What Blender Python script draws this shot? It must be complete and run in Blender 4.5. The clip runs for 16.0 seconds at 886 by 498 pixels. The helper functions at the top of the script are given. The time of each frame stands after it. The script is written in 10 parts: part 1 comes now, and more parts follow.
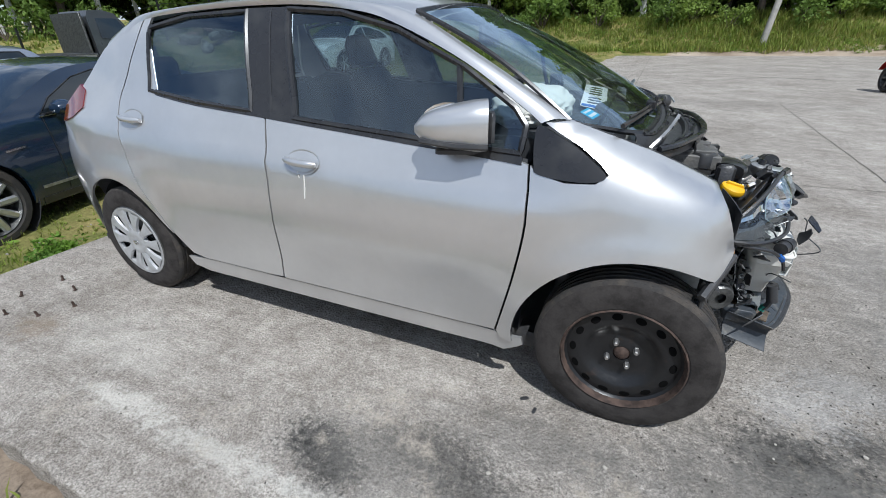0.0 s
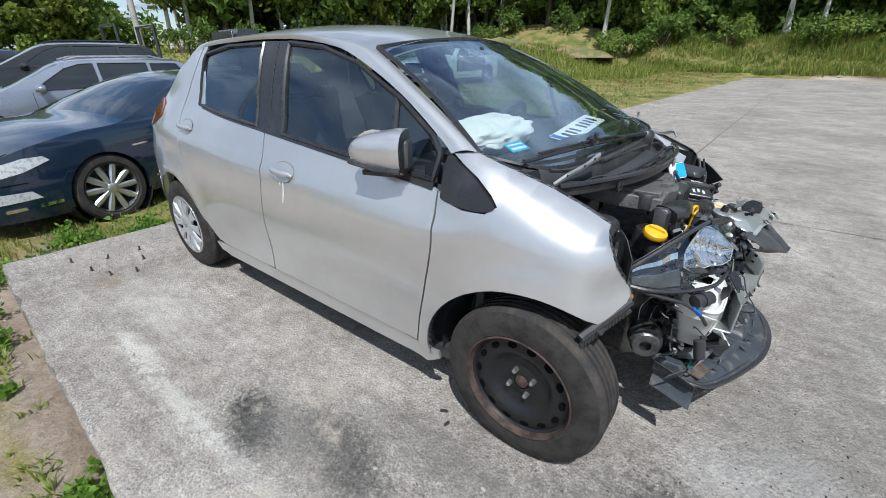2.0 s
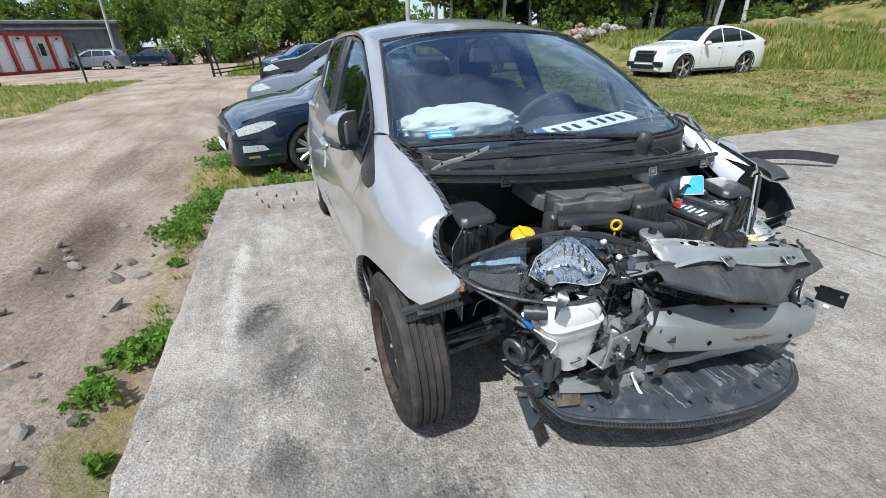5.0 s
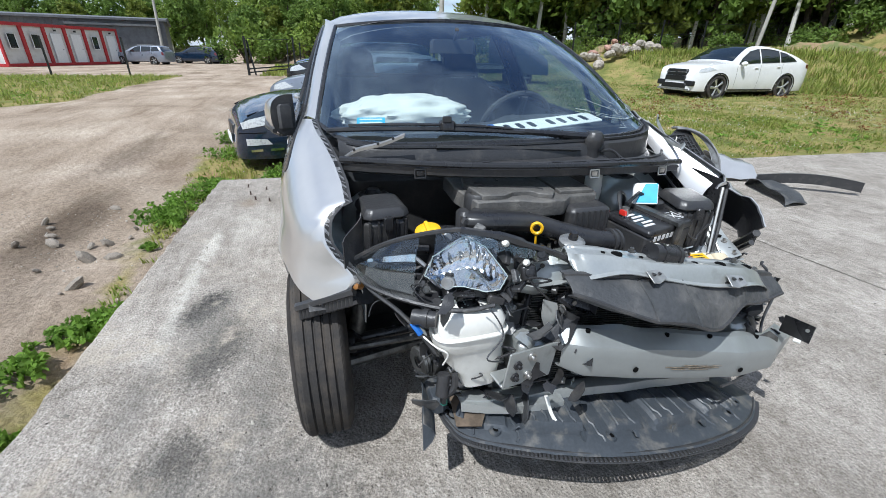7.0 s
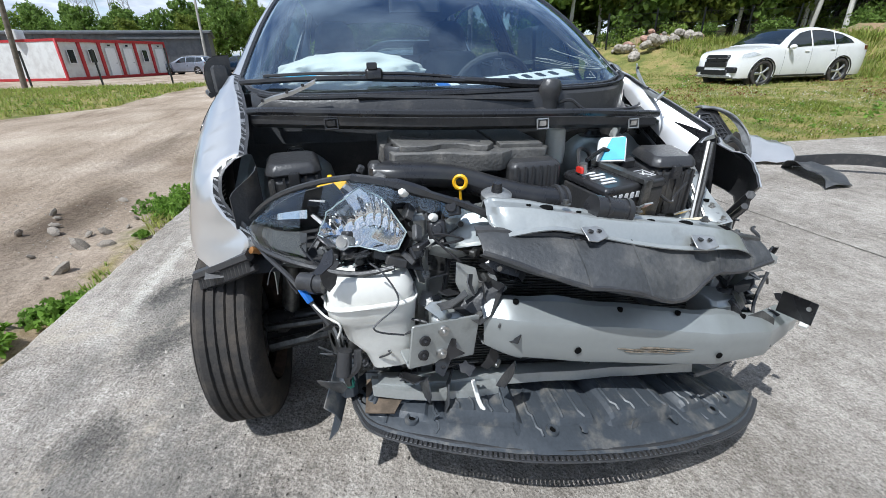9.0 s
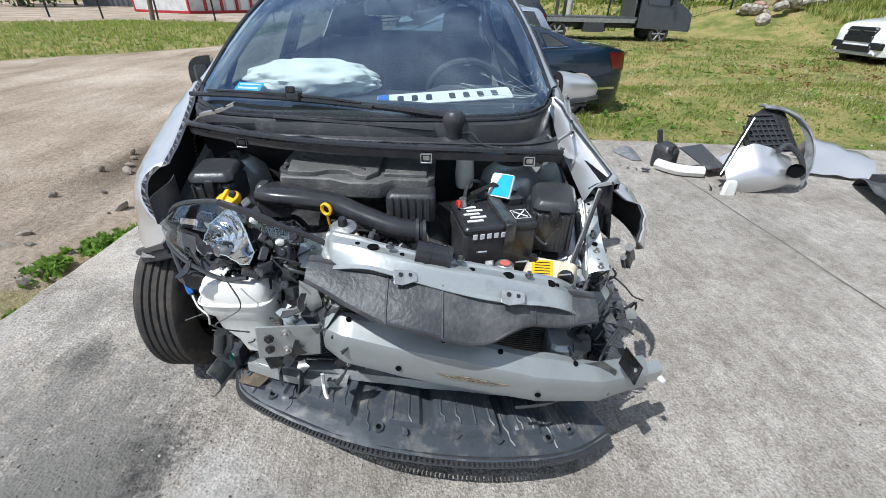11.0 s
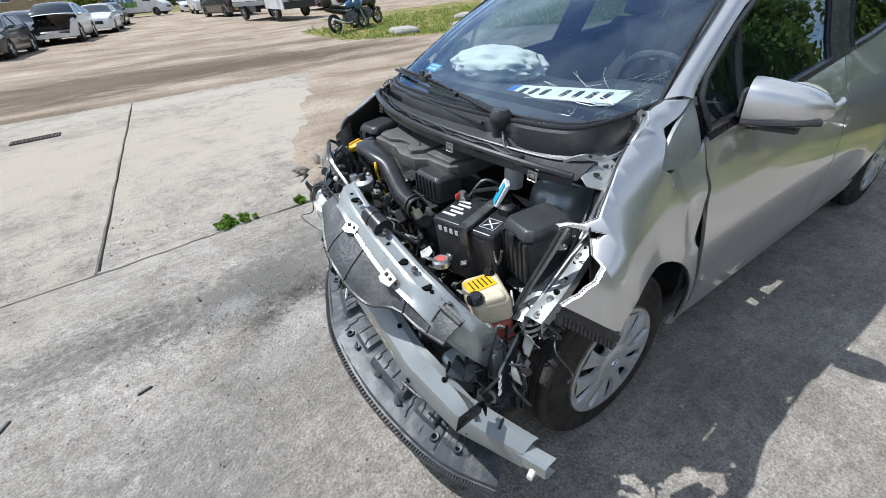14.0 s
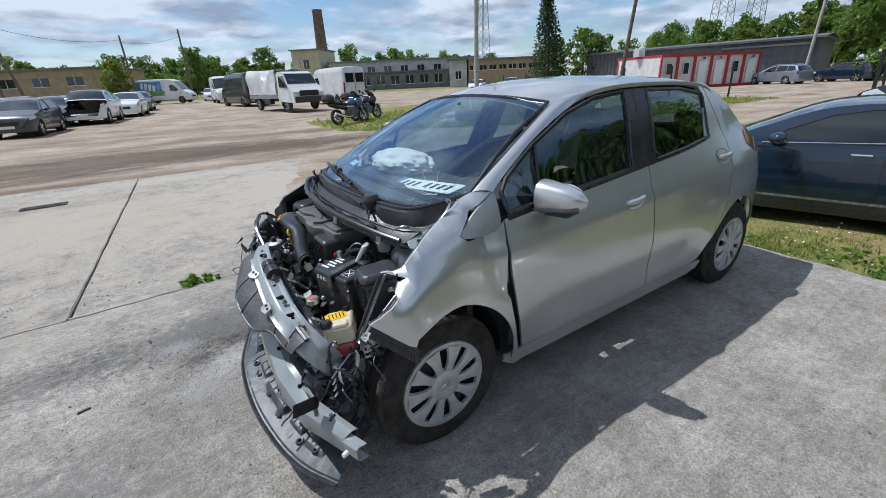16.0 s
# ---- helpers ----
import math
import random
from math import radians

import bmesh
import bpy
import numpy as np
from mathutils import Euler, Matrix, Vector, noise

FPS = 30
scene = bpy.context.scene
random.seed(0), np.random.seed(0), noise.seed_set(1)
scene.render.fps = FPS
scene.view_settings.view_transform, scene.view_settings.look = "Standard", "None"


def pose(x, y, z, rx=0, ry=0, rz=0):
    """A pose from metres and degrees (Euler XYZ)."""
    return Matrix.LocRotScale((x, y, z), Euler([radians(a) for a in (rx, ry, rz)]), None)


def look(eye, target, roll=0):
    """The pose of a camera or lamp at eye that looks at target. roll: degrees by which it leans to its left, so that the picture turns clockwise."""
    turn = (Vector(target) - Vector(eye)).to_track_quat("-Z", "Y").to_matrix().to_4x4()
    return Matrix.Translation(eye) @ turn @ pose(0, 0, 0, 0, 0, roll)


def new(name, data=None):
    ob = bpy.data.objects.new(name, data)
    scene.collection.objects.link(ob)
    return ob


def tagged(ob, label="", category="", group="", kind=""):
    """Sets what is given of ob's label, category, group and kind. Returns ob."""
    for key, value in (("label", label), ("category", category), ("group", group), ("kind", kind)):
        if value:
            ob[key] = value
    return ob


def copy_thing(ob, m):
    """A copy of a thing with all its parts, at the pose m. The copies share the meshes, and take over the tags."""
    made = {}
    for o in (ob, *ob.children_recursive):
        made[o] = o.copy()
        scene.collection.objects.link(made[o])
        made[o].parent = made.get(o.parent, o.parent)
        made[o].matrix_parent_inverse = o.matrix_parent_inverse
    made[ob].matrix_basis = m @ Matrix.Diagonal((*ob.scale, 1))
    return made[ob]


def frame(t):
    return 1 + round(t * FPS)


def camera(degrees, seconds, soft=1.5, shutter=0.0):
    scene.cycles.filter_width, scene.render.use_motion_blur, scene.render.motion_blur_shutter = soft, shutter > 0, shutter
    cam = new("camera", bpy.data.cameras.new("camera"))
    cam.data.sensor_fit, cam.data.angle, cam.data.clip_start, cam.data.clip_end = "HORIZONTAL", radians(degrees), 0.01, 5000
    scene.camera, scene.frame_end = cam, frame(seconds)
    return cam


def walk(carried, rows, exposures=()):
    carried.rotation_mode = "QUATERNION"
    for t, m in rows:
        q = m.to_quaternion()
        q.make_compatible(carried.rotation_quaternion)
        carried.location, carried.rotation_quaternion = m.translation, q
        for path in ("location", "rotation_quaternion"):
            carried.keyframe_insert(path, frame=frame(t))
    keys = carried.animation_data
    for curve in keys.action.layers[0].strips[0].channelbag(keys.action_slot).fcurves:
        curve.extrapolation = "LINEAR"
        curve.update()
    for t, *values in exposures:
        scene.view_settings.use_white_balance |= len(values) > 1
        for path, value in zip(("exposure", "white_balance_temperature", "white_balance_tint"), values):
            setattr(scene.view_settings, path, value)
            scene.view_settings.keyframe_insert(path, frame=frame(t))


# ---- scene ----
cam = camera(92.6, 16.0, soft=0.7)
PATH = [
    (0, (2.417, -2.063, 1.3), (1.688, -0.437, 0.392), -1.0),
    (0.5, (2.585, -1.999, 1.316), (1.801, -0.416, 0.378), -0.2),
    (1, (2.671, -1.886, 1.343), (1.772, -0.359, 0.416), 0.6),
    (1.5, (2.776, -1.84, 1.337), (1.732, -0.371, 0.468), 0.3),
    (2, (3.009, -1.843, 1.36), (1.889, -0.42, 0.51), -0.3),
    (2.5, (3.106, -1.767, 1.379), (1.926, -0.392, 0.534), -0.3),
    (3, (3.155, -1.548, 1.367), (1.892, -0.243, 0.528), -0.4),
    (3.5, (3.267, -1.409, 1.355), (1.883, -0.225, 0.529), 0.3),
    (3.7, (3.355, -1.327, 1.327), (1.87, -0.265, 0.51), -0.1),
    (5.8, (3.958, -0.923, 1.409), (2.27, -0.337, 0.511), -2.2),
    (6, (3.973, -0.871, 1.419), (2.286, -0.28, 0.523), -2.0),
    (6.5, (3.93, -0.756, 1.402), (2.233, -0.157, 0.53), -0.4),
    (7, (3.84, -0.675, 1.269), (2.104, -0.143, 0.431), 0.9),
    (7.5, (3.73, -0.646, 1.101), (1.967, -0.185, 0.276), -0.2),
    (8, (3.725, -0.575, 1.046), (1.949, -0.165, 0.222), -0.9),
    (8.5, (3.787, -0.447, 1.069), (2.009, -0.054, 0.243), -1.2),
    (9, (3.813, -0.334, 1.097), (2.032, 0.039, 0.266), -1.4),
    (9.2, (3.821, -0.269, 1.115), (2.039, 0.1, 0.284), -1.5),
    (11.3, (3.931, 0.364, 1.343), (2.244, 0.251, 0.274), 1.4),
    (11.5, (3.916, 0.454, 1.339), (2.247, 0.211, 0.264), 0.4),
    (12, (3.903, 0.675, 1.35), (2.32, 0.16, 0.241), 1.3),
    (12.5, (3.807, 0.825, 1.382), (2.37, -0.017, 0.274), -1.7),
    (13, (3.681, 1.015, 1.39), (2.432, -0.083, 0.28), -3.7),
    (13.5, (3.577, 1.215, 1.391), (2.484, -0.052, 0.295), -4.3),
    (14, (3.457, 1.34, 1.392), (2.554, -0.087, 0.322), -5.2),
    (14.5, (3.324, 1.537, 1.417), (2.476, 0.071, 0.353), -4.6),
    (15, (3.253, 1.745, 1.458), (2.354, 0.262, 0.462), -3.4),
    (15.5, (3.301, 1.927, 1.473), (2.348, 0.38, 0.636), -2.7),
    (16, (3.298, 2.038, 1.487), (2.272, 0.486, 0.753), -2.7),
]
walk(cam, [(t, look(eye, target, roll)) for t, eye, target, roll in PATH], exposures=[(0, -0.2, 5900, 8), (2, -0.1, 5900, 8), (6, 0.05, 5900, 8), (9, 0.08, 5900, 8), (12, 0.12, 5950, 8), (14.5, 0.05, 5900, 8), (15.5, -0.2, 5800, 8), (16, -0.26, 5780, 8)])

# ---- world and sun ----
world = bpy.data.worlds.new("world")
scene.world = world
world.use_nodes = True
wt = world.node_tree
sky = wt.nodes.new("ShaderNodeTexSky")
sky.sky_type = "NISHITA"
sky.sun_disc = False
SUN_TO = Vector((0.37, -0.47, 1.0)).normalized()
sky.sun_elevation = math.asin(SUN_TO.z)
sky.sun_rotation = math.atan2(SUN_TO.x, SUN_TO.y)
sky.air_density, sky.dust_density, sky.ozone_density = 1.0, 0.35, 2.2
wbg = wt.nodes["Background"]
wco = wt.nodes.new("ShaderNodeTexCoord")
wsep = wt.nodes.new("ShaderNodeSeparateXYZ")
wt.links.new(wco.outputs["Generated"], wsep.inputs[0])
wadd = wt.nodes.new("ShaderNodeMath"); wadd.operation = "ADD"; wadd.inputs[1].default_value = 0.16
wt.links.new(wsep.outputs["Z"], wadd.inputs[0])
wmax = wt.nodes.new("ShaderNodeMath"); wmax.operation = "MAXIMUM"; wmax.inputs[1].default_value = 0.05
wt.links.new(wadd.outputs[0], wmax.inputs[0])
wdiv = wt.nodes.new("ShaderNodeVectorMath"); wdiv.operation = "DIVIDE"
wcmb = wt.nodes.new("ShaderNodeCombineXYZ")
for k in range(3):
    wt.links.new(wmax.outputs[0], wcmb.inputs[k])
wt.links.new(wco.outputs["Generated"], wdiv.inputs[0])
wt.links.new(wcmb.outputs[0], wdiv.inputs[1])
wn = wt.nodes.new("ShaderNodeTexNoise")
wn.inputs["Scale"].default_value, wn.inputs["Detail"].default_value, wn.inputs["Roughness"].default_value = 1.15, 9, 0.58
wt.links.new(wdiv.outputs[0], wn.inputs["Vector"])
wr = wt.nodes.new("ShaderNodeValToRGB")
wr.color_ramp.elements[0].position, wr.color_ramp.elements[0].color = 0.41, (0, 0, 0, 1)
wr.color_ramp.elements[1].position, wr.color_ramp.elements[1].color = 0.55, (1, 1, 1, 1)
wt.links.new(wn.outputs["Fac"], wr.inputs[0])
wr2 = wt.nodes.new("ShaderNodeValToRGB")
wr2.color_ramp.elements[0].position, wr2.color_ramp.elements[0].color = 0.40, (7.4, 7.7, 8.3, 1)
wr2.color_ramp.elements[1].position, wr2.color_ramp.elements[1].color = 0.64, (3.3, 3.8, 4.7, 1)
wn2 = wt.nodes.new("ShaderNodeTexNoise")
wn2.inputs["Scale"].default_value, wn2.inputs["Detail"].default_value = 2.6, 9
wt.links.new(wdiv.outputs[0], wn2.inputs["Vector"])
wt.links.new(wn2.outputs["Fac"], wr2.inputs[0])
wm = wt.nodes.new("ShaderNodeMixRGB")
wt.links.new(wr.outputs[0], wm.inputs[0])
wt.links.new(sky.outputs[0], wm.inputs[1])
wt.links.new(wr2.outputs[0], wm.inputs[2])
wt.links.new(wm.outputs[0], wbg.inputs[0])
wbg.inputs[1].default_value = 0.122
sun = new("sun", bpy.data.lights.new("sun", "SUN"))
sun.data.energy, sun.data.angle, sun.data.color = 4.85, radians(0.55), (1.0, 0.97, 0.92)
sun.matrix_world = look(SUN_TO * 50, (0, 0, 0))


# ---- materials ----
def material(name, color, rough=0.5, metal=0.0, vary=0.12, scale=8.0, bump=0.0, bscale=60.0, coat=0.0, color2=None, mix=(0.42, 0.62), spec=0.5, island=0.0, obj=0.0, rvary=0.1):
    """A principled surface whose colour and roughness vary at two scales, with an optional relief."""
    m = bpy.data.materials.new(name)
    m.use_nodes = True
    t = m.node_tree
    b = t.nodes["Principled BSDF"]
    b.inputs["Roughness"].default_value, b.inputs["Metallic"].default_value = rough, metal
    b.inputs["Specular IOR Level"].default_value = spec
    b.inputs["Coat Weight"].default_value = coat
    b.inputs["Coat Roughness"].default_value = 0.04
    co = t.nodes.new("ShaderNodeTexCoord")
    n1 = t.nodes.new("ShaderNodeTexNoise")
    n1.inputs["Scale"].default_value, n1.inputs["Detail"].default_value, n1.inputs["Roughness"].default_value = scale, 6, 0.6
    t.links.new(co.outputs["Object"], n1.inputs["Vector"])
    ramp = t.nodes.new("ShaderNodeValToRGB")
    c2 = color2 or tuple(c * (1 - 2 * vary) for c in color)
    ramp.color_ramp.elements[0].position, ramp.color_ramp.elements[0].color = mix[0], (*color, 1)
    ramp.color_ramp.elements[1].position, ramp.color_ramp.elements[1].color = mix[1], (*c2, 1)
    t.links.new(n1.outputs["Fac"], ramp.inputs[0])
    n2 = t.nodes.new("ShaderNodeTexNoise")
    n2.inputs["Scale"].default_value, n2.inputs["Detail"].default_value = scale * 9, 4
    t.links.new(co.outputs["Object"], n2.inputs["Vector"])
    mp = t.nodes.new("ShaderNodeMapRange")
    mp.inputs["To Min"].default_value, mp.inputs["To Max"].default_value = 1 - vary, 1 + vary
    t.links.new(n2.outputs["Fac"], mp.inputs["Value"])
    mul = t.nodes.new("ShaderNodeMixRGB"); mul.blend_type = "MULTIPLY"; mul.inputs[0].default_value = 1
    t.links.new(ramp.outputs[0], mul.inputs[1]); t.links.new(mp.outputs[0], mul.inputs[2])
    last = mul.outputs[0]
    if island or obj:
        src = t.nodes.new("ShaderNodeNewGeometry" if island else "ShaderNodeObjectInfo")
        mp2 = t.nodes.new("ShaderNodeMapRange")
        k = island or obj
        mp2.inputs["To Min"].default_value, mp2.inputs["To Max"].default_value = 1 - k, 1 + k
        t.links.new(src.outputs["Random Per Island" if island else "Random"], mp2.inputs["Value"])
        mul2 = t.nodes.new("ShaderNodeMixRGB"); mul2.blend_type = "MULTIPLY"; mul2.inputs[0].default_value = 1
        t.links.new(last, mul2.inputs[1]); t.links.new(mp2.outputs[0], mul2.inputs[2])
        last = mul2.outputs[0]
    t.links.new(last, b.inputs["Base Color"])
    mr = t.nodes.new("ShaderNodeMapRange")
    mr.inputs["To Min"].default_value, mr.inputs["To Max"].default_value = max(0.02, rough - rvary), min(1, rough + rvary)
    t.links.new(n1.outputs["Fac"], mr.inputs["Value"]); t.links.new(mr.outputs[0], b.inputs["Roughness"])
    if bump:
        n3 = t.nodes.new("ShaderNodeTexNoise")
        n3.inputs["Scale"].default_value, n3.inputs["Detail"].default_value = bscale, 5
        t.links.new(co.outputs["Object"], n3.inputs["Vector"])
        bp = t.nodes.new("ShaderNodeBump")
        bp.inputs["Strength"].default_value, bp.inputs["Distance"].default_value = bump, 0.01
        t.links.new(n3.outputs["Fac"], bp.inputs["Height"]); t.links.new(bp.outputs[0], b.inputs["Normal"])
    return m


def glass(name, tint, gloss=(0.8, 0.9, 1.0), dust=0.03, r0=0.08, power=4.5):
    """Thin car glass: mostly see-through and tinted, mirroring more at a slant, with a film of dust."""
    m = bpy.data.materials.new(name)
    m.use_nodes = True
    t = m.node_tree
    t.nodes.remove(t.nodes["Principled BSDF"])
    tr = t.nodes.new("ShaderNodeBsdfTransparent"); tr.inputs[0].default_value = (*tint, 1)
    gl = t.nodes.new("ShaderNodeBsdfGlossy"); gl.inputs["Roughness"].default_value = 0.0
    gl.inputs["Color"].default_value = (*gloss, 1)
    lw = t.nodes.new("ShaderNodeLayerWeight"); lw.inputs[0].default_value = 0.5
    pw = t.nodes.new("ShaderNodeMath"); pw.operation = "POWER"; pw.inputs[1].default_value = power
    t.links.new(lw.outputs["Facing"], pw.inputs[0])
    ml = t.nodes.new("ShaderNodeMath"); ml.operation = "MULTIPLY_ADD"; ml.inputs[1].default_value, ml.inputs[2].default_value = 1 - r0, r0
    t.links.new(pw.outputs[0], ml.inputs[0])
    m1 = t.nodes.new("ShaderNodeMixShader")
    t.links.new(ml.outputs[0], m1.inputs[0]); t.links.new(tr.outputs[0], m1.inputs[1]); t.links.new(gl.outputs[0], m1.inputs[2])
    df = t.nodes.new("ShaderNodeBsdfDiffuse"); df.inputs[0].default_value = (0.5, 0.5, 0.48, 1)
    co = t.nodes.new("ShaderNodeTexCoord")
    nz = t.nodes.new("ShaderNodeTexNoise"); nz.inputs["Scale"].default_value, nz.inputs["Detail"].default_value = 2.5, 5
    t.links.new(co.outputs["Object"], nz.inputs["Vector"])
    mp = t.nodes.new("ShaderNodeMapRange")
    mp.inputs["From Min"].default_value, mp.inputs["From Max"].default_value = 0.35, 0.8
    mp.inputs["To Max"].default_value = dust
    t.links.new(nz.outputs["Fac"], mp.inputs["Value"])
    m2 = t.nodes.new("ShaderNodeMixShader")
    t.links.new(mp.outputs[0], m2.inputs[0]); t.links.new(m1.outputs[0], m2.inputs[1]); t.links.new(df.outputs[0], m2.inputs[2])
    t.links.new(m2.outputs[0], t.nodes["Material Output"].inputs[0])
    return m


SILVER = material("silver_paint", (0.61, 0.605, 0.60), 0.30, 0.68, 0.03, 3, coat=0.9, color2=(0.575, 0.57, 0.565), rvary=0.04)
STEEL_GREY = material("primed_body_steel", (0.40, 0.415, 0.405), 0.33, 0.5, 0.10, 14, coat=0.2, bump=0.08, bscale=40, color2=(0.27, 0.275, 0.26), mix=(0.54, 0.80))
NAVY = material("navy_paint", (0.007, 0.021, 0.048), 0.20, 0.1, 0.05, 3, coat=1.0)
GREYBLUE = material("grey_blue_paint", (0.27, 0.30, 0.36), 0.3, 0.5, 0.05, 3, coat=0.9)
WHITEP = material("white_car_paint", (0.80, 0.80, 0.79), 0.25, 0.0, 0.03, 3, coat=0.7)
BLACKP = material("black_car_paint", (0.012, 0.012, 0.014), 0.22, 0.0, 0.1, 3, coat=0.9)
BLUEP = material("blue_car_paint", (0.02, 0.07, 0.22), 0.25, 0.2, 0.05, 3, coat=0.9)
PLASTIC = material("black_plastic", (0.036, 0.036, 0.038), 0.38, 0, 0.3, 18, 0.12, 120, color2=(0.075, 0.071, 0.066), mix=(0.52, 0.78))
TRIM = material("satin_black_trim", (0.022, 0.022, 0.024), 0.28, 0, 0.2, 10, color2=(0.045, 0.044, 0.042), mix=(0.5, 0.8))
DUSTY = material("dusty_black_plastic", (0.05, 0.052, 0.055), 0.5, 0, 0.35, 9, 0.3, 70, color2=(0.13, 0.125, 0.118), mix=(0.5, 0.75))
RUBBER = material("tyre_rubber", (0.045, 0.042, 0.040), 0.85, 0, 0.2, 14, 0.2, 90, color2=(0.085, 0.072, 0.06), mix=(0.45, 0.7), spec=0.2)
RUSTY = material("brown_dusted_tyre_wall", (0.050, 0.045, 0.042), 0.9, 0, 0.2, 16, 0.15, 80, spec=0.15)
BLACKSTEEL = material("black_painted_steel", (0.016, 0.016, 0.017), 0.36, 0.2, 0.25, 16, 0.1, 60, color2=(0.05, 0.032, 0.024), mix=(0.62, 0.8))
RUSTEDGE = material("rusty_rim_edge", (0.085, 0.055, 0.042), 0.8, 0.1, 0.3, 22, 0.2, 70)
HUBSILVER = material("silver_wheel_cover", (0.55, 0.56, 0.57), 0.38, 0.4, 0.06, 9, color2=(0.42, 0.42, 0.42), coat=0.2)
ALLOY = material("alloy", (0.62, 0.62, 0.62), 0.3, 0.8, 0.06, 9)
CHROME = material("chrome", (0.8, 0.8, 0.81), 0.09, 1.0, 0.02, 6, rvary=0.03)
METAL = material("bare_metal", (0.55, 0.54, 0.52), 0.35, 0.9, 0.15, 20)
DARKMETAL = material("dark_cast_metal", (0.16, 0.16, 0.155), 0.42, 0.7, 0.3, 18, 0.2, 60)
ALU = material("rough_aluminium", (0.42, 0.42, 0.41), 0.5, 0.8, 0.2, 22, 0.2, 80)
YELLOW = material("yellow_plastic", (0.85, 0.47, 0.01), 0.4, 0, 0.06, 9)
ORANGEP = material("orange_bulb_plastic", (0.28, 0.13, 0.04), 0.3, 0, 0.1, 9)
RED = material("red_plastic", (0.55, 0.03, 0.02), 0.3, 0, 0.1, 9, coat=0.3)
TANKWHITE = material("milky_white_plastic", (0.72, 0.71, 0.66), 0.42, 0, 0.06, 7, color2=(0.55, 0.52, 0.46), mix=(0.55, 0.8))
CREAM = material("cream_plastic", (0.66, 0.58, 0.42), 0.4, 0, 0.08, 9)
PINK = material("pink_coolant", (0.55, 0.13, 0.10), 0.3, 0, 0.1, 9)
CLOTH = material("airbag_cloth", (0.74, 0.73, 0.69), 0.9, 0, 0.05, 10, 0.3, 260)
SEATCLOTH = material("charcoal_seat_fabric", (0.05, 0.051, 0.056), 0.9, 0, 0.15, 12, 0.05, 300)
DASH = material("dark_dashboard", (0.045, 0.047, 0.052), 0.7, 0, 0.15, 20, 0.2, 300)
PAPER = material("white_paper", (0.78, 0.78, 0.77), 0.6, 0, 0.03, 10)
BLUEINK = material("blue_print", (0.02, 0.14, 0.50), 0.5, 0, 0.08, 20)
CYANINK = material("cyan_print", (0.03, 0.42, 0.70), 0.4, 0, 0.08, 20)
BLACKINK = material("black_print", (0.02, 0.02, 0.02), 0.5, 0, 0.1, 20)
WHITEINK = material("white_print", (0.75, 0.75, 0.75), 0.5, 0, 0.05, 20)
GLASSGREY = material("broken_glass_edge", (0.35, 0.42, 0.42), 0.3, 0, 0.1, 20)
GLASS_WS = glass("windscreen_glass", (0.76, 0.88, 0.87), gloss=(0.62, 0.80, 1.0), dust=0.045, r0=0.17, power=3.6)
GLASS_SIDE = glass("side_window_glass", (0.50, 0.60, 0.62), gloss=(0.72, 0.86, 1.0), dust=0.012, r0=0.12)
GLASS_DARK = glass("dark_window_glass", (0.36, 0.44, 0.46), gloss=(0.72, 0.86, 1.0), dust=0.012, r0=0.13)
LENS = glass("clear_lens", (0.90, 0.94, 0.95), dust=0.02, r0=0.10)
TAIL = material("red_tail_lens", (0.16, 0.008, 0.010), 0.12, 0, 0.1, 30, coat=0.8)
# Near-black for solid discs and strips that paint the shade in holes and gaps.
OPENING_SHADE = material("opening_shade", (0.004, 0.004, 0.004), 0.9, 0, 0.1, 5, spec=0.1)
MIRROR = material("mirror", (0.9, 0.9, 0.9), 0.02, 1.0, 0.0, 5, rvary=0.01)


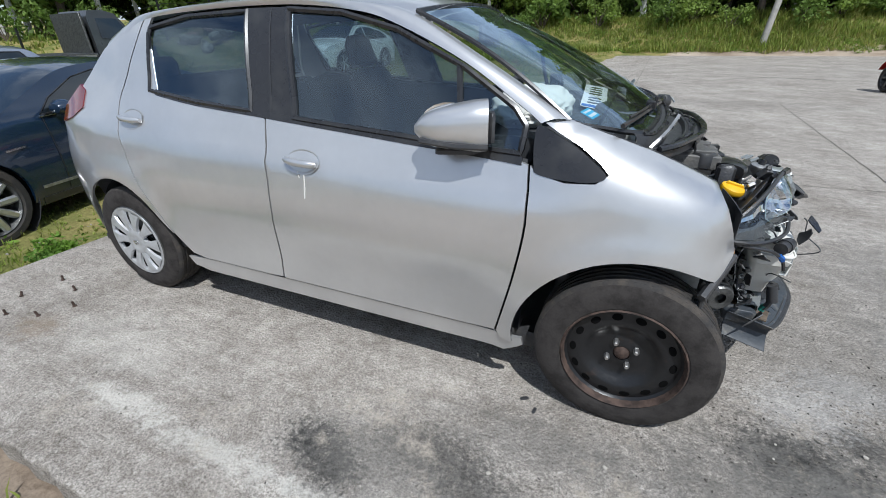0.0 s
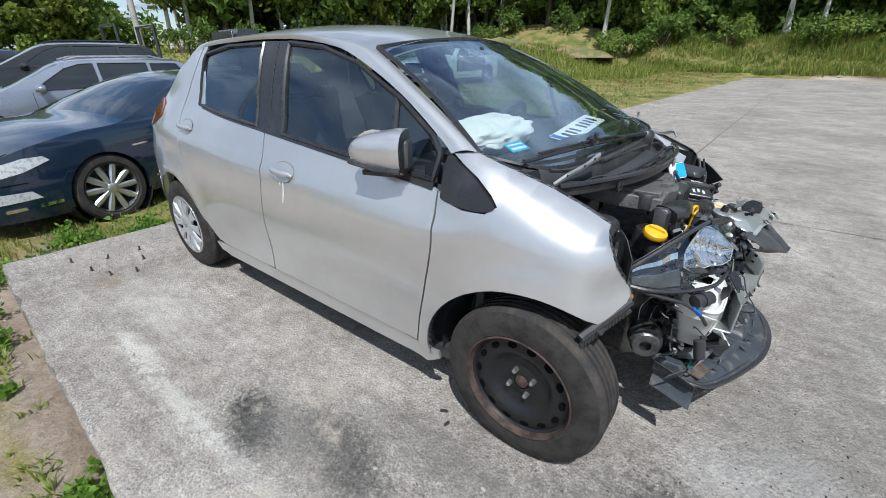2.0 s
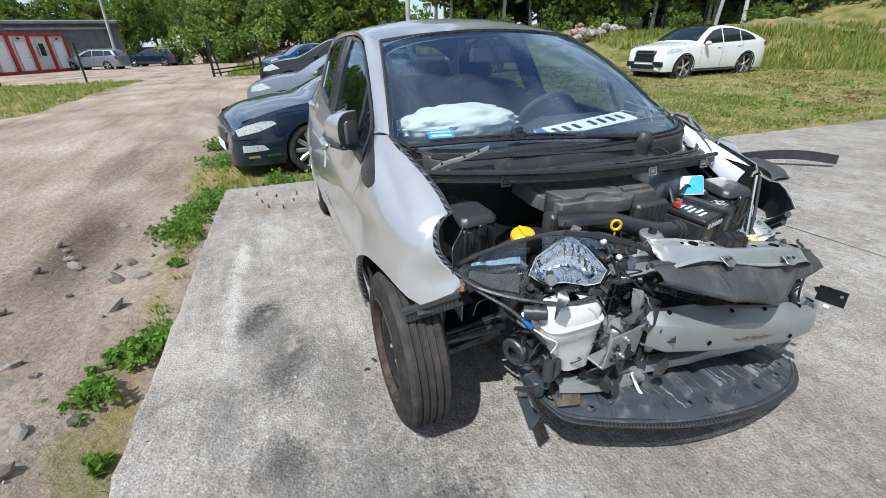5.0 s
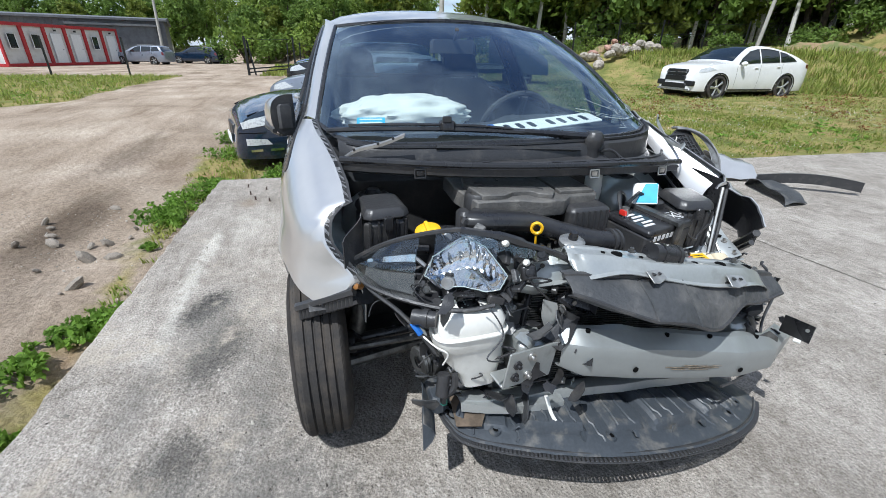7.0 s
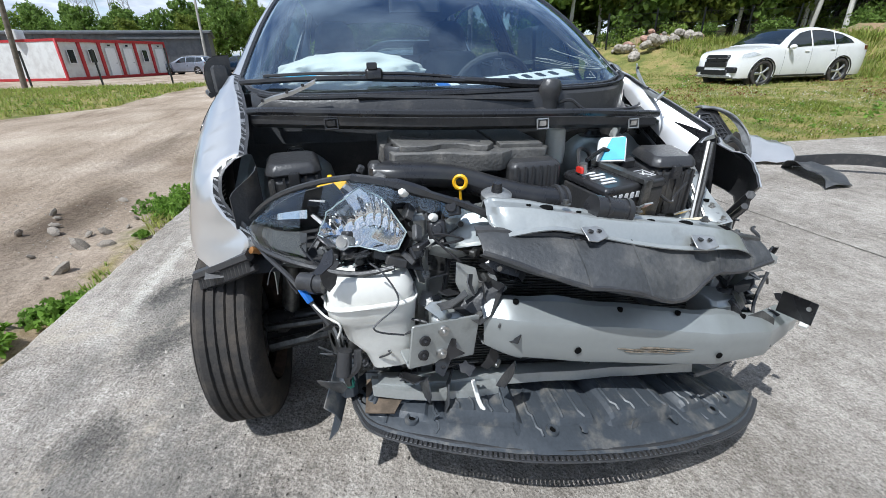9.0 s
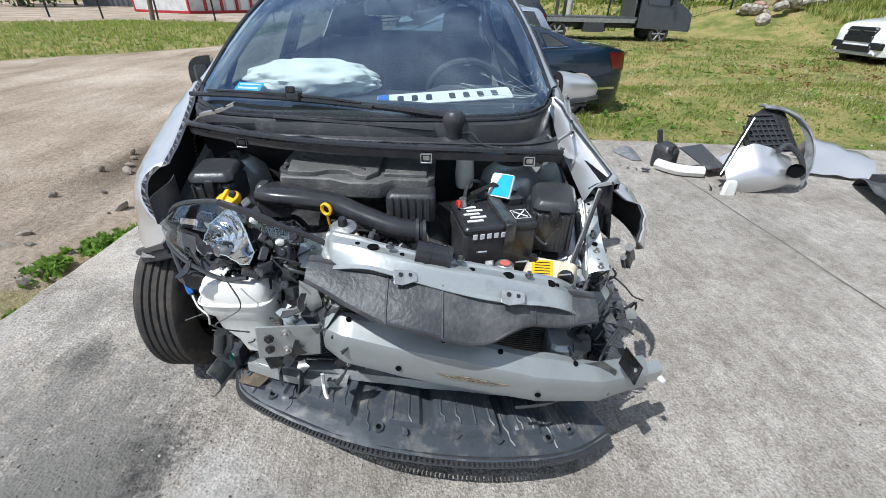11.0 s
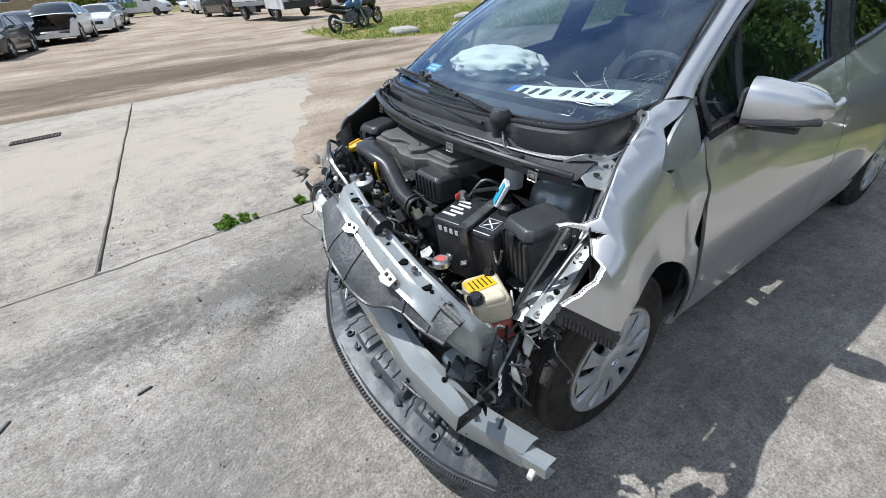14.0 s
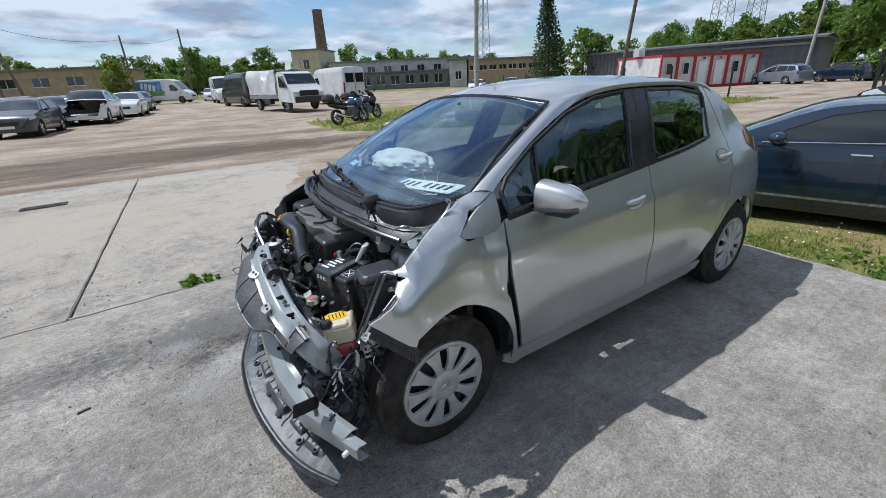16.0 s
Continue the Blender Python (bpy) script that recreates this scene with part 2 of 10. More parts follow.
# ---- mesh building ----
class Shape:
    """Collects simple solids into one mesh."""

    def __init__(self):
        self.v, self.f = [], []

    def add(self, verts, faces, m=None):
        n = len(self.v)
        self.v += [tuple((m @ Vector(p)) if m else p) for p in verts]
        self.f += [tuple(i + n for i in f) for f in faces]
        return self

    def box(self, c, s, m=None, cut=0.0, taper=1.0):
        """A box with chamfered upright edges; taper narrows its top."""
        x, y, z = s[0] / 2, s[1] / 2, s[2] / 2
        k = min(cut, x * 0.9, y * 0.9)
        ring = [(x - k, -y), (x, -y + k), (x, y - k), (x - k, y), (-x + k, y), (-x, y - k), (-x, -y + k), (-x + k, -y)] if k else [(x, -y), (x, y), (-x, y), (-x, -y)]
        n = len(ring)
        kk = min(k, z * 0.9)
        levels = [(-z, 1.0)] + ([(z - kk, taper), (z, taper * (1 - kk / max(x, y)))] if k else [(z, taper)])
        vs = [(c[0] + a * q, c[1] + b * q, c[2] + h) for h, q in levels for a, b in ring]
        fs = [tuple(range(n - 1, -1, -1)), tuple(range(n * (len(levels) - 1), n * len(levels)))]
        for l in range(len(levels) - 1):
            fs += [(l * n + i, l * n + (i + 1) % n, (l + 1) * n + (i + 1) % n, (l + 1) * n + i) for i in range(n)]
        return self.add(vs, fs, m)

    def tube(self, pts, r, seg=8, cap=True, m=None):
        """A round tube along points; r is one radius or one for each point."""
        pts = [Vector(p) for p in pts]
        rs = r if isinstance(r, (list, tuple)) else [r] * len(pts)
        vs, fs, up = [], [], None
        for i, p in enumerate(pts):
            d = (pts[min(i + 1, len(pts) - 1)] - pts[max(i - 1, 0)]).normalized()
            if up is None:
                up = d.orthogonal().normalized()
            up = (up - d * up.dot(d))
            up = up.normalized() if up.length > 1e-4 else d.orthogonal().normalized()
            q = d.cross(up)
            vs += [tuple(p + (up * math.cos(a) + q * math.sin(a)) * rs[i]) for a in (k * 2 * math.pi / seg for k in range(seg))]
        for i in range(len(pts) - 1):
            fs += [(i * seg + k, i * seg + (k + 1) % seg, (i + 1) * seg + (k + 1) % seg, (i + 1) * seg + k) for k in range(seg)]
        if cap:
            fs += [tuple(range(seg - 1, -1, -1)), tuple(range((len(pts) - 1) * seg, len(pts) * seg))]
        return self.add(vs, fs, m)

    def lathe(self, prof, seg=24, m=None, a0=0.0, a1=2 * math.pi):
        """Turns (radius, height) points about z."""
        full = abs(a1 - a0 - 2 * math.pi) < 1e-6
        n = seg if full else seg + 1
        vs = [(r * math.cos(a), r * math.sin(a), h) for r, h in prof for a in (a0 + (a1 - a0) * k / seg for k in range(n))]
        fs = []
        for i in range(len(prof) - 1):
            for k in range(seg):
                a, b = i * n + k, i * n + (k + 1) % n
                fs.append((a, b, b + n, a + n))
        return self.add(vs, fs, m)

    def plate(self, ring, t, m=None):
        """A flat outline in x, y with thickness t upwards."""
        n = len(ring)
        vs = [(a, b, 0) for a, b in ring] + [(a, b, t) for a, b in ring]
        fs = [tuple(range(n - 1, -1, -1)), tuple(range(n, 2 * n))] + [(i, (i + 1) % n, n + (i + 1) % n, n + i) for i in range(n)]
        return self.add(vs, fs, m)

    def grid(self, rows, thick=0.0):
        """A sheet through rows of points; thick gives it a second side along its normals."""
        a, b = len(rows), len(rows[0])
        P = np.array(rows, float)
        vs = [tuple(p) for p in P.reshape(-1, 3)]
        fs = [(i * b + j, i * b + j + 1, (i + 1) * b + j + 1, (i + 1) * b + j) for i in range(a - 1) for j in range(b - 1)]
        if thick:
            du, dv = np.gradient(P, axis=0), np.gradient(P, axis=1)
            nn = np.cross(dv, du)
            nn /= np.maximum(np.linalg.norm(nn, axis=2, keepdims=True), 1e-9)
            Q = P - nn * thick
            o = a * b
            vs += [tuple(p) for p in Q.reshape(-1, 3)]
            fs += [(o + f[3], o + f[2], o + f[1], o + f[0]) for f in list(fs)]
            edge = [j for j in range(b)] + [i * b + b - 1 for i in range(1, a)] + [(a - 1) * b + j for j in range(b - 2, -1, -1)] + [i * b for i in range(a - 2, 0, -1)]
            fs += [(edge[k], o + edge[k], o + edge[(k + 1) % len(edge)], edge[(k + 1) % len(edge)]) for k in range(len(edge))]
        return self.add(vs, fs)


def part(name, shape, mat, parent=None, label="", smooth=40, bevel=0.0, m=None):
    """Links a Shape or a bmesh as one mesh object under a thing or a part."""
    me = bpy.data.meshes.new(name)
    if isinstance(shape, Shape):
        me.from_pydata(shape.v, [], shape.f)
    else:
        shape.to_mesh(me)
        shape.free()
    me.materials.append(mat)
    me.update()
    ob = new(name, me)
    if parent:
        ob.parent = parent
    if m is not None:
        ob.matrix_basis = m
    if smooth:
        me.polygons.foreach_set("use_smooth", [True] * len(me.polygons))
        me.set_sharp_from_angle(angle=radians(smooth))
    if bevel:
        mod = ob.modifiers.new("bevel", "BEVEL")
        mod.width, mod.segments, mod.limit_method = bevel, 2, "ANGLE"
    if label:
        ob["label"] = label
    return ob


def thing(name, label, category, m=None, group="", kind=""):
    ob = new(name)
    ob.empty_display_size = 0.2
    if m is not None:
        ob.matrix_basis = m
    return tagged(ob, label, category, group, kind)


def curve(pts, n=6, closed=False):
    """A smooth line (Catmull-Rom) through points of any dimension."""
    P = [np.array(p, float) for p in pts]
    k = len(P)
    out = []
    for i in range(k if closed else k - 1):
        g = lambda j: P[j % k] if closed else P[min(max(j, 0), k - 1)]
        a, b, c, d = g(i - 1), g(i), g(i + 1), g(i + 2)
        for s in range(n):
            t = s / n
            out.append(tuple(0.5 * (2 * b + (c - a) * t + (2 * a - 5 * b + 4 * c - d) * t * t + (3 * b - a - 3 * c + d) * t ** 3)))
    if not closed:
        out.append(tuple(P[-1]))
    return out


def arc(cx, cz, r, a0, a1, n=14):
    return [(cx + r * math.cos(radians(a0 + (a1 - a0) * k / n)), cz + r * math.sin(radians(a0 + (a1 - a0) * k / n))) for k in range(n + 1)]


def skin(ring, f, side=1, step=0.05, flange=0.012, off=0.0):
    """A panel: an outline in x, z laid on the surface y = f(x, z), on the left (1) or right (-1), its edges turned inwards."""
    bm = bmesh.new()
    ok, last = [], None
    for p in ring:
        if last is None or abs(p[0] - last[0]) + abs(p[1] - last[1]) > 1e-4:
            ok.append(p)
            last = p
    bm.faces.new([bm.verts.new((p[0], 0, p[1])) for p in ok])
    xs, zs = [p[0] for p in ok], [p[1] for p in ok]
    for ax, lo, hi in ((0, min(xs), max(xs)), (2, min(zs), max(zs))):
        k = math.floor(lo / step) + 1
        while k * step < hi - 1e-4:
            co, no = [0, 0, 0], [0, 0, 0]
            co[ax], no[ax] = k * step, 1
            bmesh.ops.bisect_plane(bm, geom=bm.verts[:] + bm.edges[:] + bm.faces[:], plane_co=co, plane_no=no, dist=1e-5)
            k += 1
    for v in bm.verts:
        v.co.y = side * (f(v.co.x, v.co.z) + off)
    bm.normal_update()
    if sum(fc.normal.y * fc.calc_area() for fc in bm.faces) * side < 0:
        bmesh.ops.reverse_faces(bm, faces=bm.faces[:])
    if flange:
        rim = [e for e in bm.edges if e.is_boundary]
        got = bmesh.ops.extrude_edge_only(bm, edges=rim)
        for v in [g for g in got["geom"] if isinstance(g, bmesh.types.BMVert)]:
            v.co.y -= side * flange
    return bm


def interp(x, pts):
    return float(np.interp(x, [p[0] for p in pts], [p[1] for p in pts]))

# ---- ground ----
def ease(a, b, x):
    t = np.clip((x - a) / (b - a), 0, 1)
    return t * t * (3 - 2 * t)


def land(x, y):
    """Height of the open ground."""
    r = np.hypot(x - 2, y)
    z = -0.10 - 0.10 * ease(1.5, 3.0, np.hypot((x + 2.8) / 1.5, (y - 0.6) / 2.5) * -1 + 4.0)
    z = z - 0.24 * ease(4.6, 6.0, -x) * (1 - ease(10.0, 13.0, -x)) * ease(-3.2, -2.0, y) * (1 - ease(4.5, 7.5, y))
    z = z + 0.10 * ease(5, 11, r) + 0.013 * np.maximum(r - 14, 0) * (1 - ease(45, 80, r)) * (1 - 0.85 * ease(12, 24, -x)) + 0.6 * ease(50, 80, r)
    z = z + 0.075 * (1 - ease(-3.4, -2.2, y)) * (1 - ease(5, 9, r))
    z = z - 0.12 * ease(1.6, 3.2, x) * (1 - ease(-2.3, -1.9, y)) * ease(-8.6, -8.0, y)
    z = z - 0.09 * ease(0.5, 2.2, x) * ease(-2.3, -1.9, y) * (1 - ease(9, 14, r))
    bank = ease(27.2, 31, y + 0.06 * (x - 6)) * 1.6 + ease(17, 22, y - 0.55 * (x + 9)) * ease(-6, -12, x) * 1.3
    z = z + bank
    d = x - (2.64 + (y + 1.86) * 0.39)
    drift = np.exp(-(d / 0.55) ** 2) * ease(-8.4, -8.0, y) * (1 - ease(-2.25, -1.95, y))
    z = z * (1 - drift) + (0.012 + 0.012 * np.sin(3.1 * y) * np.sin(1.7 * y + 2)) * drift
    paved = ease(0.02, 0.12, x - (-1.11 + (y + 1.68) * 0.0683)) * ease(-1.78, -1.70, y) * (1 - ease(26.85, 27.0, y)) * (1 - ease(17.9, 18, x))
    paved = np.maximum(paved, ease(0.12, 0.75, x - (2.64 + (y + 1.86) * 0.39)) * ease(-8.5, -8.3, y) * (1 - ease(-1.84, -1.76, y)) * (1 - ease(17.9, 18, x)))
    return z * (1 - paved) + np.minimum(z, -0.12) * paved


# damp, churned stretches of the dirt: centre, half lengths, strength
MUD = [(3.8, -11.4, 5.4, 1.7, .9), (0.2, -10.6, 3.4, 1.1, .85), (5.4, -9.4, 2.2, 0.28, .7), (-1.6, -8.9, 1.6, 0.35, .7), (6.8, -12.6, 3.5, 0.5, .6), (-0.2, -2.75, 1.1, 0.22, .75), (-3.4, -3.2, 1.5, 0.25, .5), (1.0, -2.5, 0.7, 0.2, .35), (0.0, -14.5, 5, 0.6, .5), (-9.0, -8.5, 3, 0.4, .5), (4.0, -19.0, 6, 0.8, .4)]


def ground_material():
    m = bpy.data.materials.new("dirt_and_grass_ground")
    m.use_nodes = True
    t = m.node_tree
    b = t.nodes["Principled BSDF"]
    b.inputs["Roughness"].default_value = 0.95
    b.inputs["Specular IOR Level"].default_value = 0.15
    co = t.nodes.new("ShaderNodeTexCoord")

    def nz(scale, detail=8, rough=0.6, stretch=None):
        n = t.nodes.new("ShaderNodeTexNoise")
        n.inputs["Scale"].default_value, n.inputs["Detail"].default_value, n.inputs["Roughness"].default_value = scale, detail, rough
        if stretch:
            mp = t.nodes.new("ShaderNodeMapping")
            mp.inputs["Scale"].default_value = stretch
            mp.inputs["Rotation"].default_value = (0, 0, radians(8))
            t.links.new(co.outputs["Object"], mp.inputs[0]); t.links.new(mp.outputs[0], n.inputs["Vector"])
        else:
            t.links.new(co.outputs["Object"], n.inputs["Vector"])
        return n.outputs["Fac"]

    def ramp(fac, stops):
        r = t.nodes.new("ShaderNodeValToRGB")
        e = r.color_ramp.elements
        e[0].position, e[0].color = stops[0][0], (*stops[0][1], 1)
        e[1].position, e[1].color = stops[-1][0], (*stops[-1][1], 1)
        for p, c in stops[1:-1]:
            x = e.new(p); x.color = (*c, 1)
        t.links.new(fac, r.inputs[0])
        return r.outputs[0]

    def mix(fac, a, c, mode="MIX"):
        x = t.nodes.new("ShaderNodeMixRGB"); x.blend_type = mode
        if isinstance(fac, float):
            x.inputs[0].default_value = fac
        else:
            t.links.new(fac, x.inputs[0])
        t.links.new(a, x.inputs[1]); t.links.new(c, x.inputs[2])
        return x.outputs[0]

    dirt = ramp(nz(0.55), [(0.3, (0.295, 0.234, 0.176)), (0.5, (0.405, 0.332, 0.262)), (0.68, (0.505, 0.43, 0.35))])
    track = ramp(nz(0.55, 9, 0.62, (0.45, 1.7, 1)), [(0.34, (0.62, 0.575, 0.53)), (0.46, (0.88, 0.86, 0.83)), (0.6, (1.04, 1.03, 1.02))])
    grit = ramp(nz(26, 9, 0.8), [(0.34, (0.62, 0.60, 0.58)), (0.62, (1.18, 1.18, 1.18))])
    pos = t.nodes.new("ShaderNodeNewGeometry")
    for cx, cy, rx, ry, k in MUD:
        sub = t.nodes.new("ShaderNodeVectorMath"); sub.operation = "SUBTRACT"; sub.inputs[1].default_value = (cx, cy, 0)
        t.links.new(pos.outputs["Position"], sub.inputs[0])
        sc = t.nodes.new("ShaderNodeVectorMath"); sc.operation = "MULTIPLY"; sc.inputs[1].default_value = (1 / rx, 1 / ry, 0)
        t.links.new(sub.outputs[0], sc.inputs[0])
        ln = t.nodes.new("ShaderNodeVectorMath"); ln.operation = "LENGTH"
        t.links.new(sc.outputs[0], ln.inputs[0])
        ad = t.nodes.new("ShaderNodeMath"); ad.operation = "MULTIPLY_ADD"; ad.inputs[1].default_value = 2.2
        t.links.new(nz(2.4, 9, 0.65, (0.5, 1.6, 1)), ad.inputs[0]); t.links.new(ln.outputs["Value"], ad.inputs[2])
        mr = t.nodes.new("ShaderNodeMapRange"); mr.interpolation_type = "SMOOTHSTEP"
        mr.inputs["From Min"].default_value, mr.inputs["From Max"].default_value, mr.inputs["To Min"].default_value, mr.inputs["To Max"].default_value = 1.5, 2.6, k, 0
        t.links.new(ad.outputs[0], mr.inputs["Value"])
        wet = t.nodes.new("ShaderNodeRGB"); wet.outputs[0].default_value = (0.15, 0.118, 0.09, 1)
        dirt = mix(mr.outputs[0], dirt, wet.outputs[0])
    ruts = ramp(nz(1.5, 7, 0.62, (0.3, 2.4, 1)), [(0.34, (0.86, 0.845, 0.83)), (0.50, (1.0, 1.0, 1.0)), (0.62, (1.04, 1.04, 1.04))])
    dirt = mix(1.0, mix(1.0, mix(1.0, dirt, track, "MULTIPLY"), ruts, "MULTIPLY"), grit, "MULTIPLY")
    grass = ramp(nz(1.3), [(0.3, (0.10, 0.125, 0.035)), (0.45, (0.19, 0.195, 0.06)), (0.58, (0.30, 0.25, 0.10)), (0.72, (0.30, 0.20, 0.11))])
    grass = mix(1.0, grass, grit, "MULTIPLY")
    at = t.nodes.new("ShaderNodeAttribute"); at.attribute_name = "grassy"
    add = t.nodes.new("ShaderNodeMath"); add.operation = "ADD"
    mm = t.nodes.new("ShaderNodeMath"); mm.operation = "MULTIPLY_ADD"; mm.inputs[1].default_value, mm.inputs[2].default_value = 1.4, -0.7
    t.links.new(nz(1.8), mm.inputs[0])
    t.links.new(at.outputs["Fac"], add.inputs[0]); t.links.new(mm.outputs[0], add.inputs[1])
    sm = t.nodes.new("ShaderNodeMapRange"); sm.inputs["From Min"].default_value, sm.inputs["From Max"].default_value = 0.38, 0.62
    t.links.new(add.outputs[0], sm.inputs["Value"])
    t.links.new(mix(sm.outputs[0], dirt, grass), b.inputs["Base Color"])
    bp = t.nodes.new("ShaderNodeBump"); bp.inputs["Strength"].default_value, bp.inputs["Distance"].default_value = 0.8, 0.06
    t.links.new(nz(9, 10, 0.7), bp.inputs["Height"]); t.links.new(bp.outputs[0], b.inputs["Normal"])
    return m


def grassy(x, y):
    """How much the open ground is grown over, 0 to 1."""
    g = ease(-1.5, -0.9, y + 0.0 * x) * (1 - ease(1.2, 2.0, x - 0.07 * y))            # behind the slab
    g = g * (1 - ease(-26, -34, x) * (1 - ease(2, 8, y)))
    g = np.maximum(g, np.exp(-((x + 2.6) / 1.3) ** 2 - ((y + 1.8) / 0.55) ** 2))
    g = np.maximum(g, 0.52 * np.exp(-((y + 2.0) / 0.2) ** 2) * ease(-1.6, -0.9, x) * (1 - ease(2.9, 3.4, x)))
    line = y + 12.4 + (x + 2.4) * 0.76
    g = np.maximum(g, ease(-0.4, 0.4, -line) * ease(-24, -22, x) * (1 - ease(-3.0, -2.2, x)) * ease(-19, -17, y) * (1 - ease(-6.9, -6.5, y)))
    g = np.maximum(g, ease(-5, -6, x) * ease(-24, -22, y) * (1 - ease(-15, -13, y)) * ease(-20, -18, x))
    g = np.maximum(g, ease(26.9, 27.6, y))
    g = np.maximum(g, ease(60, 75, np.hypot(x, y)))
    return g


def build_ground():
    def axis(lo, hi):
        a = [0.0]
        while a[-1] < hi:
            a.append(a[-1] + max(0.22, abs(a[-1]) * 0.045))
        b = [0.0]
        while b[-1] > lo:
            b.append(b[-1] - max(0.22, abs(b[-1]) * 0.045))
        return np.array(sorted(set(a + b)))
    xs, ys = axis(-900, 900), axis(-900, 900)
    X, Y = np.meshgrid(xs, ys, indexing="ij")
    Z = land(X, Y) + 0.02 * np.sin(X * 2.1 + 0.7 * Y) * np.sin(Y * 1.7) * (np.hypot(X, Y) < 40)
    s = Shape()
    s.grid(np.stack([X, Y, Z], 2))
    s.f = [f[::-1] for f in s.f]
    ob = part("ground", s, ground_material(), smooth=60)
    a = ob.data.attributes.new("grassy", "FLOAT", "POINT")
    a.data.foreach_set("value", grassy(X, Y).astype(np.float32).ravel())
    tagged(ob, "trodden beige dirt yard with tyre ruts and weedy grass", "ground", kind="structure")


def concrete_material(name, stains):
    m = bpy.data.materials.new(name)
    m.use_nodes = True
    t = m.node_tree
    b = t.nodes["Principled BSDF"]
    b.inputs["Roughness"].default_value = 0.9
    b.inputs["Specular IOR Level"].default_value = 0.2
    co = t.nodes.new("ShaderNodeTexCoord")

    def nz(scale, detail=8, rough=0.6, stretch=None):
        n = t.nodes.new("ShaderNodeTexNoise")
        n.inputs["Scale"].default_value, n.inputs["Detail"].default_value, n.inputs["Roughness"].default_value = scale, detail, rough
        src = co.outputs["Object"]
        if stretch:
            mp = t.nodes.new("ShaderNodeMapping"); mp.inputs["Scale"].default_value = stretch
            t.links.new(src, mp.inputs[0]); src = mp.outputs[0]
        t.links.new(src, n.inputs["Vector"])
        return n.outputs["Fac"]

    def ramp(fac, p0, c0, p1, c1):
        r = t.nodes.new("ShaderNodeValToRGB")
        e = r.color_ramp.elements
        e[0].position, e[0].color, e[1].position, e[1].color = p0, (*c0, 1), p1, (*c1, 1)
        t.links.new(fac, r.inputs[0])
        return r.outputs[0]

    def mixc(fac, a, c, mode="MIX"):
        x = t.nodes.new("ShaderNodeMixRGB"); x.blend_type = mode
        if isinstance(fac, float):
            x.inputs[0].default_value = fac
        else:
            t.links.new(fac, x.inputs[0])
        for sock, val in ((x.inputs[1], a), (x.inputs[2], c)):
            if isinstance(val, tuple):
                sock.default_value = (*val, 1)
            else:
                t.links.new(val, sock)
        return x.outputs[0]

    col = ramp(nz(0.7, 9, 0.62), 0.34, (0.325, 0.296, 0.262), 0.66, (0.45, 0.416, 0.374))
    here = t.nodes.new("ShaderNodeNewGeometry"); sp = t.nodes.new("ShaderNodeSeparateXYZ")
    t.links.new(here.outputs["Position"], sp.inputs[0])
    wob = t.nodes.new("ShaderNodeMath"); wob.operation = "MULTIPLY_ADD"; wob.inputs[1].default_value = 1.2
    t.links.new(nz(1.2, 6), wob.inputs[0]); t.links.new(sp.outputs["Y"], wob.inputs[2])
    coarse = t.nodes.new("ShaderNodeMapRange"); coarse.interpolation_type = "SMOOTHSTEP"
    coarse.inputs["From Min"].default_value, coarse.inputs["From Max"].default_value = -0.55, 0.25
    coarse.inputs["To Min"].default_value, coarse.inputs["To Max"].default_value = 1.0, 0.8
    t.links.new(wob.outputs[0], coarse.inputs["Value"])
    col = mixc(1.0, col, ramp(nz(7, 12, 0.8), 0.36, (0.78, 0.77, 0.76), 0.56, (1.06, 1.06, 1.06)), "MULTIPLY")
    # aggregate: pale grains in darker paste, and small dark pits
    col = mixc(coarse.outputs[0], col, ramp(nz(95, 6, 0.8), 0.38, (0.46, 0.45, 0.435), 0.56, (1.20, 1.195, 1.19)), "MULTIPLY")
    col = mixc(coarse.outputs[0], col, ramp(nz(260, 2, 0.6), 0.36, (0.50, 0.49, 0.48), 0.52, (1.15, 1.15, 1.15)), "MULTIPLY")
    col = mixc(1.0, col, ramp(nz(21, 11, 0.86), 0.40, (0.70, 0.69, 0.68), 0.54, (1.07, 1.07, 1.07)), "MULTIPLY")
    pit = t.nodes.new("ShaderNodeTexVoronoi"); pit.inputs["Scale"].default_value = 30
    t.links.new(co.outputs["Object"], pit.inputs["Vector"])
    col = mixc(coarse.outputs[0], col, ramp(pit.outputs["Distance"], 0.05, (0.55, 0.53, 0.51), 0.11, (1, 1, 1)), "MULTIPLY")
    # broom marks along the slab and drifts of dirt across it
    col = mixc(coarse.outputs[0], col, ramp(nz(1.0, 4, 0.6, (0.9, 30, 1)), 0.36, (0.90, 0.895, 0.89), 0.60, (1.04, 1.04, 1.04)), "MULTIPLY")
    col = mixc(1.0, col, ramp(nz(2.2, 12, 0.75), 0.36, (0.76, 0.75, 0.735), 0.58, (1.05, 1.05, 1.05)), "MULTIPLY")
    pos = t.nodes.new("ShaderNodeNewGeometry")
    for (cx, cy, rx, ry, colour, strength, grain) in stains:
        sub = t.nodes.new("ShaderNodeVectorMath"); sub.operation = "SUBTRACT"; sub.inputs[1].default_value = (cx, cy, 0)
        t.links.new(pos.outputs["Position"], sub.inputs[0])
        sc = t.nodes.new("ShaderNodeVectorMath"); sc.operation = "MULTIPLY"; sc.inputs[1].default_value = (1 / rx, 1 / ry, 0)
        t.links.new(sub.outputs[0], sc.inputs[0])
        ln = t.nodes.new("ShaderNodeVectorMath"); ln.operation = "LENGTH"
        t.links.new(sc.outputs[0], ln.inputs[0])
